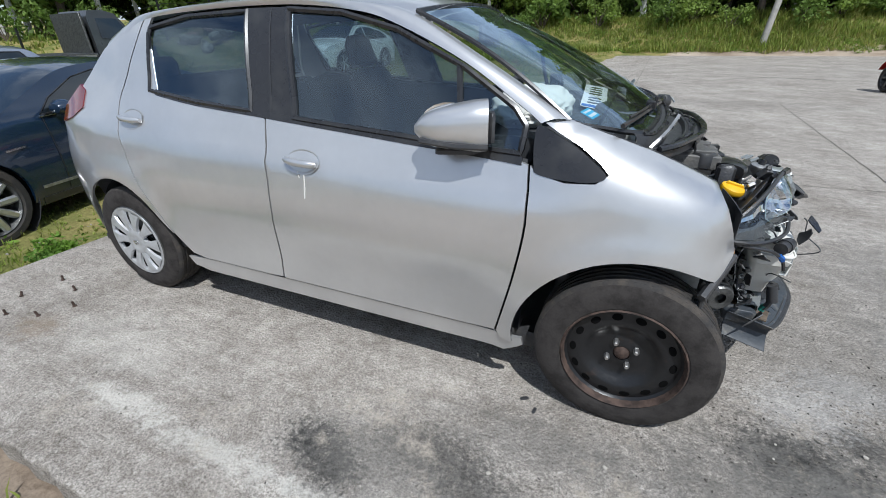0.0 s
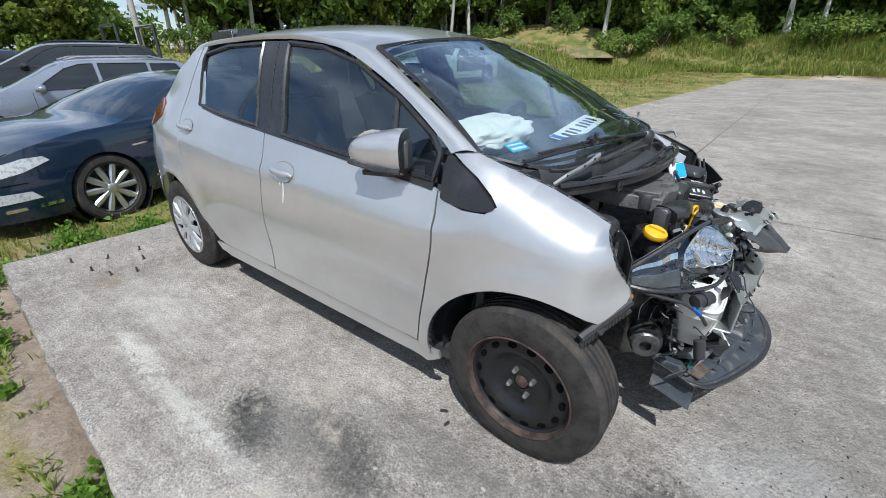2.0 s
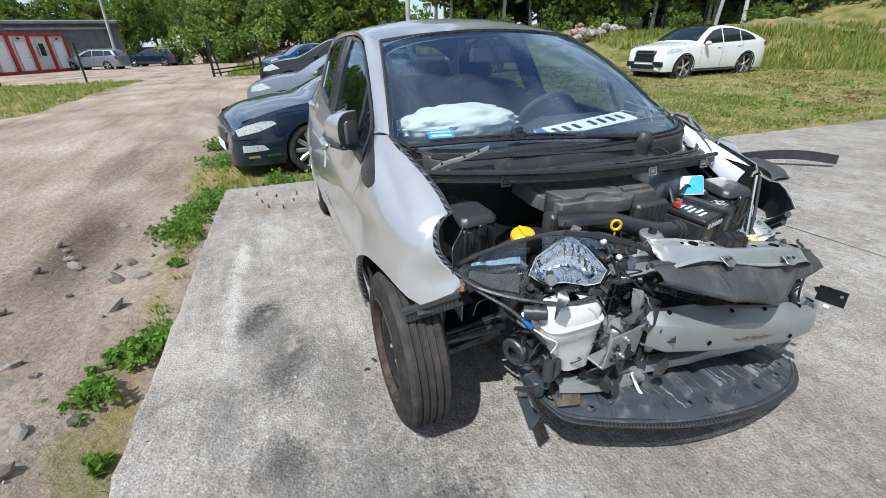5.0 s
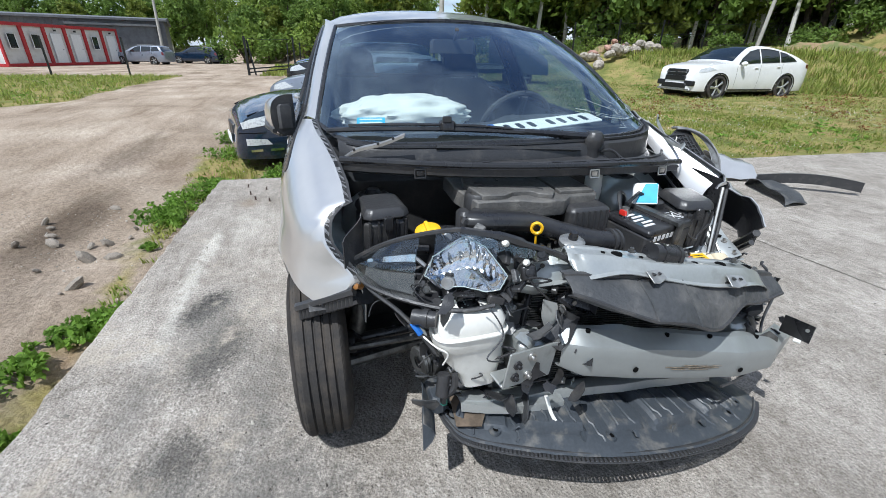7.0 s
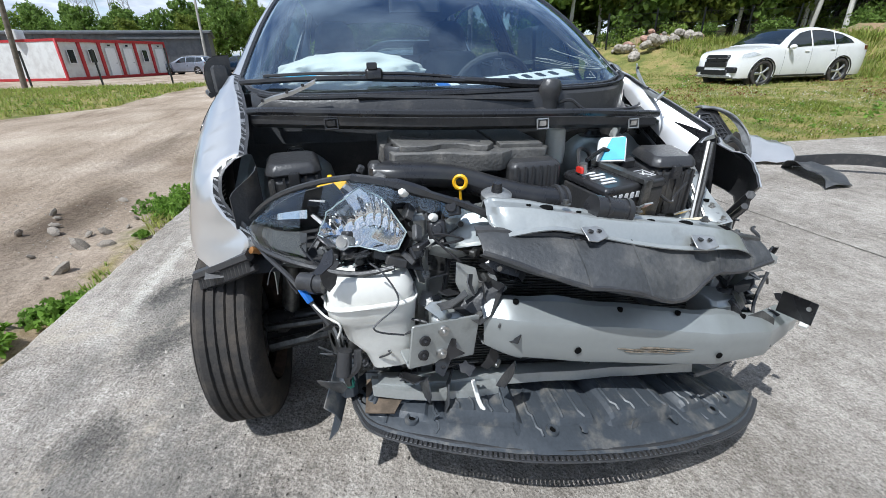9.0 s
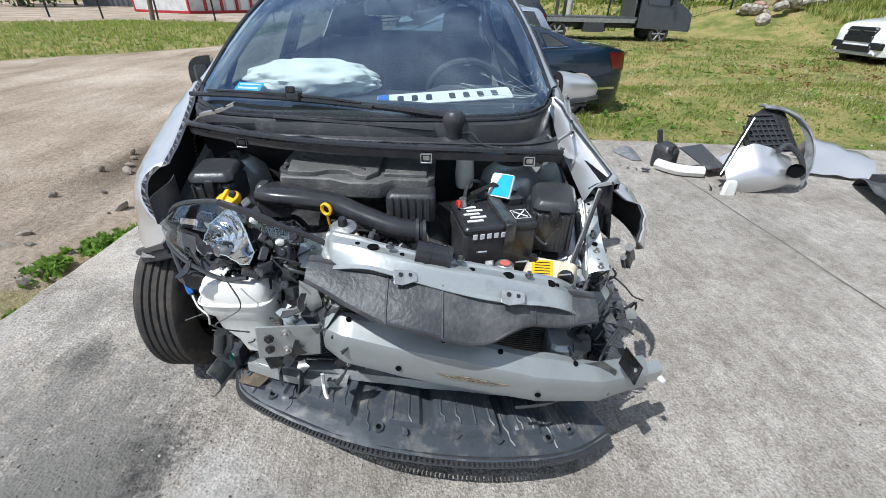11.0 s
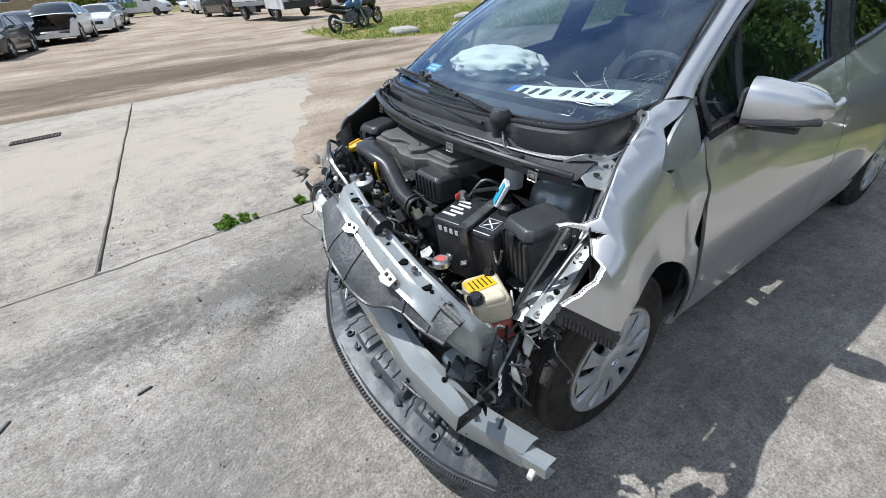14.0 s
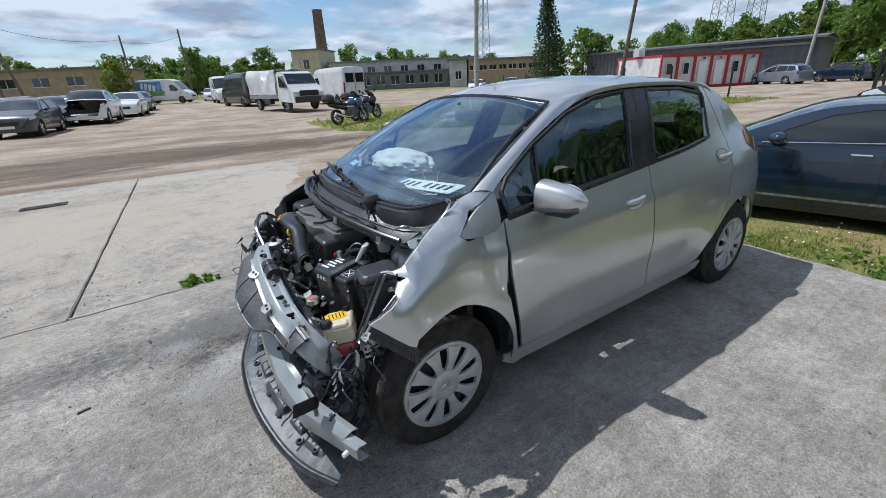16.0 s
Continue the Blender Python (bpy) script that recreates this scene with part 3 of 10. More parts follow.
        ad = t.nodes.new("ShaderNodeMath"); ad.operation = "MULTIPLY_ADD"; ad.inputs[1].default_value = 5.0
        t.links.new(nz(grain * 1.5, 12, 0.82), ad.inputs[0]); t.links.new(ln.outputs["Value"], ad.inputs[2])
        mp = t.nodes.new("ShaderNodeMapRange"); mp.interpolation_type = "SMOOTHSTEP"
        mp.inputs["From Min"].default_value, mp.inputs["From Max"].default_value = 2.7, 3.7
        mp.inputs["To Min"].default_value, mp.inputs["To Max"].default_value = strength, 0
        t.links.new(ad.outputs[0], mp.inputs["Value"])
        col = mixc(mp.outputs[0], col, colour)
    t.links.new(col, b.inputs["Base Color"])
    v = t.nodes.new("ShaderNodeTexVoronoi"); v.inputs["Scale"].default_value = 90
    t.links.new(co.outputs["Object"], v.inputs["Vector"])
    ad = t.nodes.new("ShaderNodeMath"); ad.operation = "MULTIPLY_ADD"; ad.inputs[1].default_value = 1.6
    t.links.new(nz(30, 9, 0.8), ad.inputs[0]); t.links.new(v.outputs["Distance"], ad.inputs[2])
    bp = t.nodes.new("ShaderNodeBump"); bp.inputs["Strength"].default_value, bp.inputs["Distance"].default_value = 0.8, 0.006
    t.links.new(ad.outputs[0], bp.inputs["Height"]); t.links.new(bp.outputs[0], b.inputs["Normal"])
    return m


DARKOIL, ASH, GREYDIRT, PALE = (0.035, 0.034, 0.032), (0.56, 0.55, 0.53), (0.16, 0.15, 0.135), (0.60, 0.57, 0.51)
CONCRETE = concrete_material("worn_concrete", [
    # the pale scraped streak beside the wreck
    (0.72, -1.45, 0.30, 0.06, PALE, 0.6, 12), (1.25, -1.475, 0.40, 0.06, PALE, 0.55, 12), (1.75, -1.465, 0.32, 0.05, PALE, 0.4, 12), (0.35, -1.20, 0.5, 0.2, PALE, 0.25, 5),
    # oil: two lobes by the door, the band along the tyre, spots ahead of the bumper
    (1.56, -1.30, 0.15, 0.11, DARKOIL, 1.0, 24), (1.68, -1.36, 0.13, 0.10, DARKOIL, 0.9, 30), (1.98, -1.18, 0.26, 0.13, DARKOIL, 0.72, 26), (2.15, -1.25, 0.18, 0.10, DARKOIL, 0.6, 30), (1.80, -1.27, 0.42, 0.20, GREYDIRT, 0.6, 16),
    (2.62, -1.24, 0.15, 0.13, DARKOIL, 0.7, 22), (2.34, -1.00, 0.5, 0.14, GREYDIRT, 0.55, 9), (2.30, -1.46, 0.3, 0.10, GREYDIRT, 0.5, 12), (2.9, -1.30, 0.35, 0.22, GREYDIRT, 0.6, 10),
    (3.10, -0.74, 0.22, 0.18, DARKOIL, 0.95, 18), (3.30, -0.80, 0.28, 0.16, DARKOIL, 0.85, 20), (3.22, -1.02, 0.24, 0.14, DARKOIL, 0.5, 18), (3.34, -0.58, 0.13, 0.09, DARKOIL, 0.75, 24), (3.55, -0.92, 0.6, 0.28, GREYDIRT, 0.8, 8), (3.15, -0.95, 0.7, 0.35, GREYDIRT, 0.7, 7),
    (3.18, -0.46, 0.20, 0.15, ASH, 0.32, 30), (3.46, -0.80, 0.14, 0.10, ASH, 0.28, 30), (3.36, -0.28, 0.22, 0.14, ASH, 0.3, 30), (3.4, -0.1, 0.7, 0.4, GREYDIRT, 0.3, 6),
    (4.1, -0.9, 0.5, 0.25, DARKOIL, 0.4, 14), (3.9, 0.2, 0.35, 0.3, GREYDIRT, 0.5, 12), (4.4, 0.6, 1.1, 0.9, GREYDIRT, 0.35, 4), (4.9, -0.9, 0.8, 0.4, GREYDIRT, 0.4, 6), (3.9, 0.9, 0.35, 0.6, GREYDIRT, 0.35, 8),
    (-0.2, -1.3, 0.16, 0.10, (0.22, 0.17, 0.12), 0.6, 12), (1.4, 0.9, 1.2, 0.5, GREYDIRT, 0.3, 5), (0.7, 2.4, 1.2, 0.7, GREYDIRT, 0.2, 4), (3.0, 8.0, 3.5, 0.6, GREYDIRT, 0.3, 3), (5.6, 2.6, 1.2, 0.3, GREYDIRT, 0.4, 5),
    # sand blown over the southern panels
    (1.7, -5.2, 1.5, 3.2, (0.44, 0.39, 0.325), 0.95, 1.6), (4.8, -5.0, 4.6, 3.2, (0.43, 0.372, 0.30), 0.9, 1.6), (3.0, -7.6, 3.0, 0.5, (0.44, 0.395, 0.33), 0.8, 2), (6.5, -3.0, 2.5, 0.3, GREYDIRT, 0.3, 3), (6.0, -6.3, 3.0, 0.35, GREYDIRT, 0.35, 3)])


def slab(name, ring, top, label, depth=0.35):
    bm = bmesh.new()
    vs = [bm.verts.new((x, y, top)) for x, y in ring]
    f = bm.faces.new(vs)
    if f.normal.z < 0:
        f.normal_flip()
    got = bmesh.ops.extrude_face_region(bm, geom=[f])
    bmesh.ops.translate(bm, verts=[g for g in got["geom"] if isinstance(g, bmesh.types.BMVert)], vec=(0, 0, 0))
    for v in vs:
        v.co.z -= depth
    bmesh.ops.recalc_face_normals(bm, faces=bm.faces[:])
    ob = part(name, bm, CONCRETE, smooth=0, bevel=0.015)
    return tagged(ob, label, "concrete slab", kind="structure")


def ragged(a, b, n, amp, seed):
    rnd = random.Random(seed)
    return [(a[0] + (b[0] - a[0]) * k / n + rnd.uniform(-amp, amp), a[1] + (b[1] - a[1]) * k / n + rnd.uniform(-amp, amp)) for k in range(n)]


build_ground()
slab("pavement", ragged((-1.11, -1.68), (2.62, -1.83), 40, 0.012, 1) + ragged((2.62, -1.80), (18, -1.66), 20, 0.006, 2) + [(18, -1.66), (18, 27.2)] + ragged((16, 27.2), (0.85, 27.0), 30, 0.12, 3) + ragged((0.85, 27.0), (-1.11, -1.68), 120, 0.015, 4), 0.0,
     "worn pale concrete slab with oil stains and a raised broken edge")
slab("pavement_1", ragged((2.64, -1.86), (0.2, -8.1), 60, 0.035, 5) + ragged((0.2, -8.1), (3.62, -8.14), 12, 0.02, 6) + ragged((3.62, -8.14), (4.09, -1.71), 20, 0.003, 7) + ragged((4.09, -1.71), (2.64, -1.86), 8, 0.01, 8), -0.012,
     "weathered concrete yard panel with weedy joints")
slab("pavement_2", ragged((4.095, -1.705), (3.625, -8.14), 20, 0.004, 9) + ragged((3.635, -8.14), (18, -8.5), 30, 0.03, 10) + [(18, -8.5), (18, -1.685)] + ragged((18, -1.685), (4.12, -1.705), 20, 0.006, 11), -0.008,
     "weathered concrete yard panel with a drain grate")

# ---- the silver hatchback ----
WZ = [(0, .78), (.2, .795), (.3, .81), (.45, .832), (.6, .838), (.72, .828), (.8, .808), (.865, .785), (.92, .765), (1.0, .728), (1.08, .69), (1.2, .648), (1.36, .575), (1.44, .52), (1.5, .45)]
PX = [(-.66, .70), (-.6, .80), (-.5, .88), (-.35, .93), (-.15, .965), (.1, .985), (.5, 1), (1.9, 1), (2.3, .99), (2.5, .965), (2.62, .93), (2.7, .885), (2.77, .76), (2.82, .66)]
PU = [(-.4, .86), (0, .94), (.3, .965), (.9, 1), (1.7, 1), (2.2, .985)]
ZT = [(2.1, 1.09), (2.2, 1.07), (2.35, 1.02), (2.5, .965), (2.673, .889), (2.8, .83)]


def smooth_interp(x, pts):
    """Interpolates and softens the corners a little."""
    return (interp(x - 0.03, pts) + 2 * interp(x, pts) + interp(x + 0.03, pts)) / 4


def body(x, z):
    """Half width of the hatchback at x, z."""
    u = min(max((z - 0.95) / 0.2, 0), 1)
    y = smooth_interp(z, WZ) * (smooth_interp(x, PX) * (1 - u) + smooth_interp(x, PU) * u)
    # waist crease that climbs to the tail, and flared arches
    crease = 0.80 + 0.09 * (2.3 - x) / 2.3
    d = z - crease
    y += 0.012 * math.exp(-(d / 0.05) ** 2) * (1 if d < 0 else math.exp(-(d / 0.03) ** 2)) * (1 - u)
    for cx in (0.0, 2.51):
        r = math.hypot(x - cx, z - 0.29)
        y += 0.016 * math.exp(-((r - 0.385) / 0.06) ** 2)
    y -= 0.014 * math.exp(-((z - 0.43) / 0.1) ** 2) * min(max((x - .45) / .2, 0), 1) * min(max((2.1 - x) / .2, 0), 1)
    if x > 2.12 and z > 0.75:
        zt = interp(x, ZT)
        s = min((z - 0.75) / (zt - 0.75), 1)
        low = 0.822 * smooth_interp(x, PX)
        top = interp(x, [(2.1, .665), (2.35, .635), (2.5, .605), (2.7, .59)])
        w = min(max((x - 2.12) / 0.25, 0), 1)
        y = y * (1 - w) + w * (top + (low - top) * math.sqrt(max(0, 1 - s * s)))
    return y


car = thing("hatchback_car", "wrecked silver five-door hatchback with bonnet and front bumper gone", "car")

BELT = [(.33, 1.075), (.6, 1.045), (.97, 1.02), (1.17, 1.005), (1.73, .965), (2.0, .945), (2.11, .935)]
DOOR_B = [(1.035, 1.0), (1.065, .84), (1.075, .6), (1.04, .30)]
DOOR_F = [(2.135, .925), (2.148, .75), (2.12, .54), (2.065, .30)]
DOOR_R = [(.20, 1.39), (.085, 1.12), (.07, .99), (.175, .73), (.315, .54), (.44, .33)]
GL_R = [(.245, 1.31), (.255, 1.345), (.5, 1.385), (.87, 1.395), (.955, 1.025), (.62, 1.045), (.285, 1.08)]
GL_F = [(1.085, 1.395), (1.35, 1.375), (1.6, 1.315), (1.87, 1.2), (2.06, 1.085), (2.105, 1.035), (2.1, .955), (1.73, .975), (1.18, 1.01)]
RAIL_O = [(-.12, 1.22), (.06, 1.32), (.21, 1.382), (.6, 1.408), (1.07, 1.412), (1.4, 1.382), (1.6, 1.33), (1.87, 1.215), (2.08, 1.09), (2.15, 1.045)]
RAIL_I = [(-.14, .47, 1.33), (.05, .5, 1.375), (.21, .515, 1.405), (.6, .53, 1.425), (1.07, .535, 1.43), (1.4, .535, 1.41), (1.62, .53, 1.372), (1.92, .585, 1.225), (2.16, .635, 1.095), (2.235, .655, 1.05)]


def steps(a, b, n):
    return [(a[0] + (b[0] - a[0]) * k / n, a[1] + (b[1] - a[1]) * k / n) for k in range(n)]


def flare(x, z):
    """How far the hit left wing stands out from its old place."""
    k = max(x - 2.2, 0) / .5
    q = 0.075 * k * k + 0.10 * min(1.5, max(0, (x - 2.25) / .45) ** 2)
    return q * (1 - .27 * float(ease(.80, .84, z))) * (1 - .85 * float(ease(2.645, 2.68, x)) * float(ease(.79, .83, z)))


def car_side(sd):
    cb, cf, cr = curve(DOOR_B, 6), curve(DOOR_F, 6), curve(DOOR_R, 6)
    g = 0.004
    # front door
    ring = [(x + g, z) for x, z in cb] + steps((1.05, .295), (2.06, .295), 12) + [(x - g, z) for x, z in cf[::-1]] + curve(BELT[2:][::-1], 3)[1:-1] + [(1.04, 1.012)]
    d = part("front_door", skin(ring, body, sd), SILVER, car)
    door_handle(1.25, .86, sd, d)
    if sd < 0:
        s = Shape().tube([(1.262 + .003 * math.sin(9 * z), -(body(1.26, z) + .001), z) for z in (.815, .79, .76, .72)], [.003, .0025, .0035, .002], 5)
        part("dried_drip", s.tube([(1.235, -(body(1.235, .825) + .001), .825), (1.24, -(body(1.24, .80) + .001), .80)], .0025, 5), TANKWHITE, d, "dried white drip below the handle")
    # rear door
    low = [(.455, .315), (.52, .297)] + steps((.55, .295), (1.03, .295), 6)
    ring = [(x + g, z) for x, z in cr] + low + [(x - g, z) for x, z in cb[::-1]] + [(.97, 1.02), (.6, 1.045), (.335, 1.075), (.235, 1.33), (.25, 1.395)]
    d = part("rear_door", skin(ring, body, sd), SILVER, car)
    door_handle(.19, .955, sd, d)
    # rear quarter
    arch = arc(0, .29, .37, 180, 24, 20)
    # the outline runs from the roof down the door edge, over the arch and round the tail
    ring = [(x - g, z) for x, z in cr if z > .42] + arch[::-1][2:] + [(-.38, .25), (-.52, .24), (-.6, .35), (-.62, .55), (-.60, .75), (-.52, .93), (-.38, 1.04), (-.25, 1.16), (-.12, 1.26), (.05, 1.335)]
    part("rear_quarter_panel", skin(ring, body, sd, 0.045), SILVER, car)
    # sill
    ring = steps((.40, .285), (2.16, .285), 16) + [(2.165, .285), (2.17, .25), (2.1, .205), (.5, .205), (.42, .23)]
    part("sill", skin(ring, lambda x, z: body(x, z) - 0.008, sd), SILVER, car)
    # front wing, bent outwards on the left where it was hit
    arch = arc(2.51, .29, .385, 176, 56, 22)
    ring = [(x + g, z) for x, z in cf] + [(2.09, .27), (2.13, .262)] + arch + [(2.735, .60), (2.765, .64), (2.772, .68), (2.745, .75), (2.71, .83), (2.676, .886), (2.6, .92), (2.5, .963), (2.35, 1.017), (2.24, 1.055), (2.165, 1.047), (2.212, 1.023), (2.282, .990), (2.345, .948), (2.374, .919), (2.34, .893), (2.25, .887), (2.16, .905)]
    if sd > 0:
        ring = [(x + g + .026 * max(0, min(1, (.88 - z) / .25)), z) for x, z in cf] + [(2.115, .27), (2.13, .262)] + arch[:-2] + [(2.672, .618), (2.70, .637), (2.75, .68), (2.80, .722), (2.75, .759), (2.70, .797), (2.655, .829), (2.637, .841), (2.655, .845), (2.684, .838), (2.668, .850), (2.635, .870), (2.61, .885), (2.55, .916), (2.5, .943), (2.35, 1.012), (2.24, 1.055), (2.165, 1.047), (2.212, 1.023), (2.282, .990), (2.345, .948), (2.374, .919), (2.34, .893), (2.25, .887), (2.16, .905)]
    bm = skin(ring, body, sd, 0.035, flange=.006 if sd > 0 else .02)
    for v in bm.verts:
        n = noise.noise(v.co * 6.0 + Vector((0, 0, 3 * sd)))
        k = max(v.co.x - 2.55, 0) / 0.2
        if sd > 0:
            k = max(v.co.x - 2.2, 0) / 0.5
            v.co.y += flare(v.co.x, v.co.z)
            v.co.x += 0.02 * k
            v.co.y -= 0.025 * math.exp(-((v.co.x - 2.25) / .06) ** 2 - ((v.co.z - .92) / .1) ** 2) + 0.010 * n * k
            v.co.y -= 0.018 * math.exp(-((v.co.x - 2.2 - .3 * (v.co.z - .7)) / .03) ** 2) * (v.co.z > .6)
        else:
            v.co.y += 0.012 * n * k
            v.co.y += 0.035 * math.exp(-((v.co.x - 2.74) / .045) ** 2 - ((v.co.z - .70) / .05) ** 2)
    # Black inner skin: its colour holds underseal and the shade inside the wing.
    inner = bm.copy()
    for v in inner.verts:
        v.co.y -= .008 * sd
    w = part("front_wing", bm, SILVER, car, "dented silver front wing with a torn leading edge" if sd > 0 else "silver front wing, creased at the headlight corner")
    part("wing_underside", inner, PLASTIC, w, "black inner skin of the wing, underseal and shade in its colour")
    if sd > 0:
        rows = []
        for k in range(13):
            u = k / 12
            x = 2.30 + .335 * u
            zt = interp(x, [(2.3, 1.037), (2.35, 1.010), (2.5, .941), (2.55, .914), (2.61, .883), (2.64, .866)])
            yt = body(x, zt) + flare(x, zt)
            rows.append([(x, yt + .002, zt - .001), (x, yt - .014, zt - .006 - .01 * u), (x - .004, yt - .03 - .02 * u, zt - .02 - .04 * u), (x - .008, yt - .036 - .035 * u, zt - .03 - .075 * u)])
        part("wing_fold", Shape().grid(rows, .002), SILVER, w, "folded-down inner edge of the bent wing", smooth=30)
    # dark lip and clips along the wing's lower front end
    s = Shape()
    ends = ((2.68, .908, .578), (2.815, .822, .697)) if sd > 0 else ((2.69, -.775, .575), (2.775, -.61, .655))
    a, b = Vector(ends[0]), Vector(ends[1])
    s.tube([tuple(a), tuple(a.lerp(b, .5)), tuple(b)], .014, 6)
    s.tube([tuple(a - Vector((.01, .01 * sd, .04))), tuple(a.lerp(b, .5) - Vector((.005, .01 * sd, .04))), tuple(b - Vector((0, .01 * sd, .035)))], .010, 6)
    br = part("bumper_bracket", s, PLASTIC, w)
    for k in range(14):
        t = k / 13
        part("bracket_clip", Shape().box((0, 0, 0), (.012, .014, .044), None, .003), PLASTIC, w, m=Matrix.Translation(a.lerp(b, .06 + .88 * t) - Vector((0, 0, .02))), smooth=0)
    # black corner piece between door and wing
    tri = curve([(2.150, .925), (2.156, .907), (2.20, .898), (2.29, .895), (2.35, .902), (2.366, .918), (2.335, .945), (2.275, .985), (2.205, 1.018), (2.155, 1.038), (2.140, 1.034), (2.140, .98)], 4, True)
    if sd < 0:
        part("corner_trim", skin(tri, body, sd, .04, .012, .003), TRIM, car)
    else:
        part("bare_corner", skin(tri, body, sd, .05, .01, -.006), STEEL_GREY, car, "bare grey metal where the corner trim is gone")
    # windows with their rubber seals
    for nm, gl, mt in (("rear_side_window", GL_R, GLASS_DARK), ("front_side_window", GL_F, GLASS_SIDE)):
        ring = gl
        w = part(nm, skin(ring, body, sd, .12, 0, -.006), mt, car)
        w.visible_shadow = False
        loop = [(x, sd * (body(x, z) - .001), z) for x, z in ring + ring[:1]]
        dense = []
        for a, b in zip(loop[:-1], loop[1:]):
            for q in range(6):
                x, z = a[0] + (b[0] - a[0]) * q / 6, a[2] + (b[2] - a[2]) * q / 6
                dense.append((x, sd * (body(x, z) - .001), z))
        part("window_seal", Shape().tube(dense + dense[:2], .011, 6), TRIM, w)
    s = Shape().tube([(x, sd * (body(x, z) - .004), z) for x, z in ((1.85, 1.212), (1.872, 1.08), (1.895, .965))], .012, 6)
    part("quarter_divider", s, TRIM, car)
    part("door_pillar", skin([(.862, 1.405), (1.10, 1.403), (1.20, 1.004), (.942, 1.024)], body, sd, .06, .008, .002), TRIM, car)
    part("door_seam", skin([(1.0, 1.40), (1.006, 1.40), (1.068, 1.018), (1.062, 1.018)], body, sd, .06, .0, .0035), PLASTIC, car)
    ring = curve(BELT, 4)
    ring = [(x, z - .012) for x, z in ring] + [(x, z + .012) for x, z in ring[::-1]]
    part("waist_seal", skin(ring, body, sd, .08, .006, .003), TRIM, car)
    # roof rail and windscreen pillar
    ro, ri = curve(RAIL_O, 5), curve(RAIL_I, 5)
    rows = []
    for (x, z), (a, b, c) in zip(ro, ri):
        o = Vector((x, sd * body(x, z), z)); i = Vector((a, sd * b, c))
        row = []
        for k in range(6):
            t = k / 5
            p = o.lerp(i, t)
            p += Vector((0, sd * .5, .8)) * (0.014 * math.sin(math.pi * t))
            row.append(tuple(p))
        rows.append(row)
    part("roof_rail", Shape().grid(rows if sd < 0 else [r[::-1] for r in rows], 0.0), SILVER, car)
    # dark inner lining that closes the gaps behind rails and doors
    rows = [[(x, sd * (body(x, z) - .03), z - .012), (a - .02, sd * (b - .03), c - .03)] for (x, z), (a, b, c) in zip(ro, ri)]
    part("pillar_lining", Shape().grid(rows), DASH, car)
    part("door_lining", skin([(.1, .3), (2.12, .3), (2.12, .93), (1.2, 1.0), (.3, 1.06), (.1, 1.0)], lambda x, z: body(x, z) - .05, sd, .2, 0), DASH, car)
    # inner arches
    for cx, half in ((0, .36), (2.51, .375)):
        rows = [[(cx + half * math.cos(radians(a)), sd * y, .29 + half * math.sin(radians(a))) for y in (.74, .68, .55)] for a in range(52 if cx else 8, 186, 12)]
        part("arch_liner", Shape().grid(rows), PLASTIC, car)
    mirror(sd)


def door_handle(x, z, sd, owner):
    s = Shape()
    n = 20
    rows = []
    for r, d in ((1.0, .004), (.92, .003), (.75, -.006), (.3, -.012), (.02, -.013)):
        rows.append([(x + .085 * r * math.cos(a), sd * (body(x + .085 * r * math.cos(a), z + .045 * r * math.sin(a)) + d), z + .045 * r * math.sin(a)) for a in (2 * math.pi * k / n for k in range(n + 1))])
    part("handle_recess", s.grid(rows), SILVER, owner)
    pts = [(x - .075 + .15 * t, sd * (body(x, z) + .004 + .026 * math.sin(math.pi * min(max(t, .04), .96)) ** .5), z + .008 - .01 * t) for t in (k / 8 for k in range(9))]
    part("door_handle", Shape().tube(pts, [.010, .014, .015, .015, .014, .014, .015, .014, .010], 10), SILVER, owner)


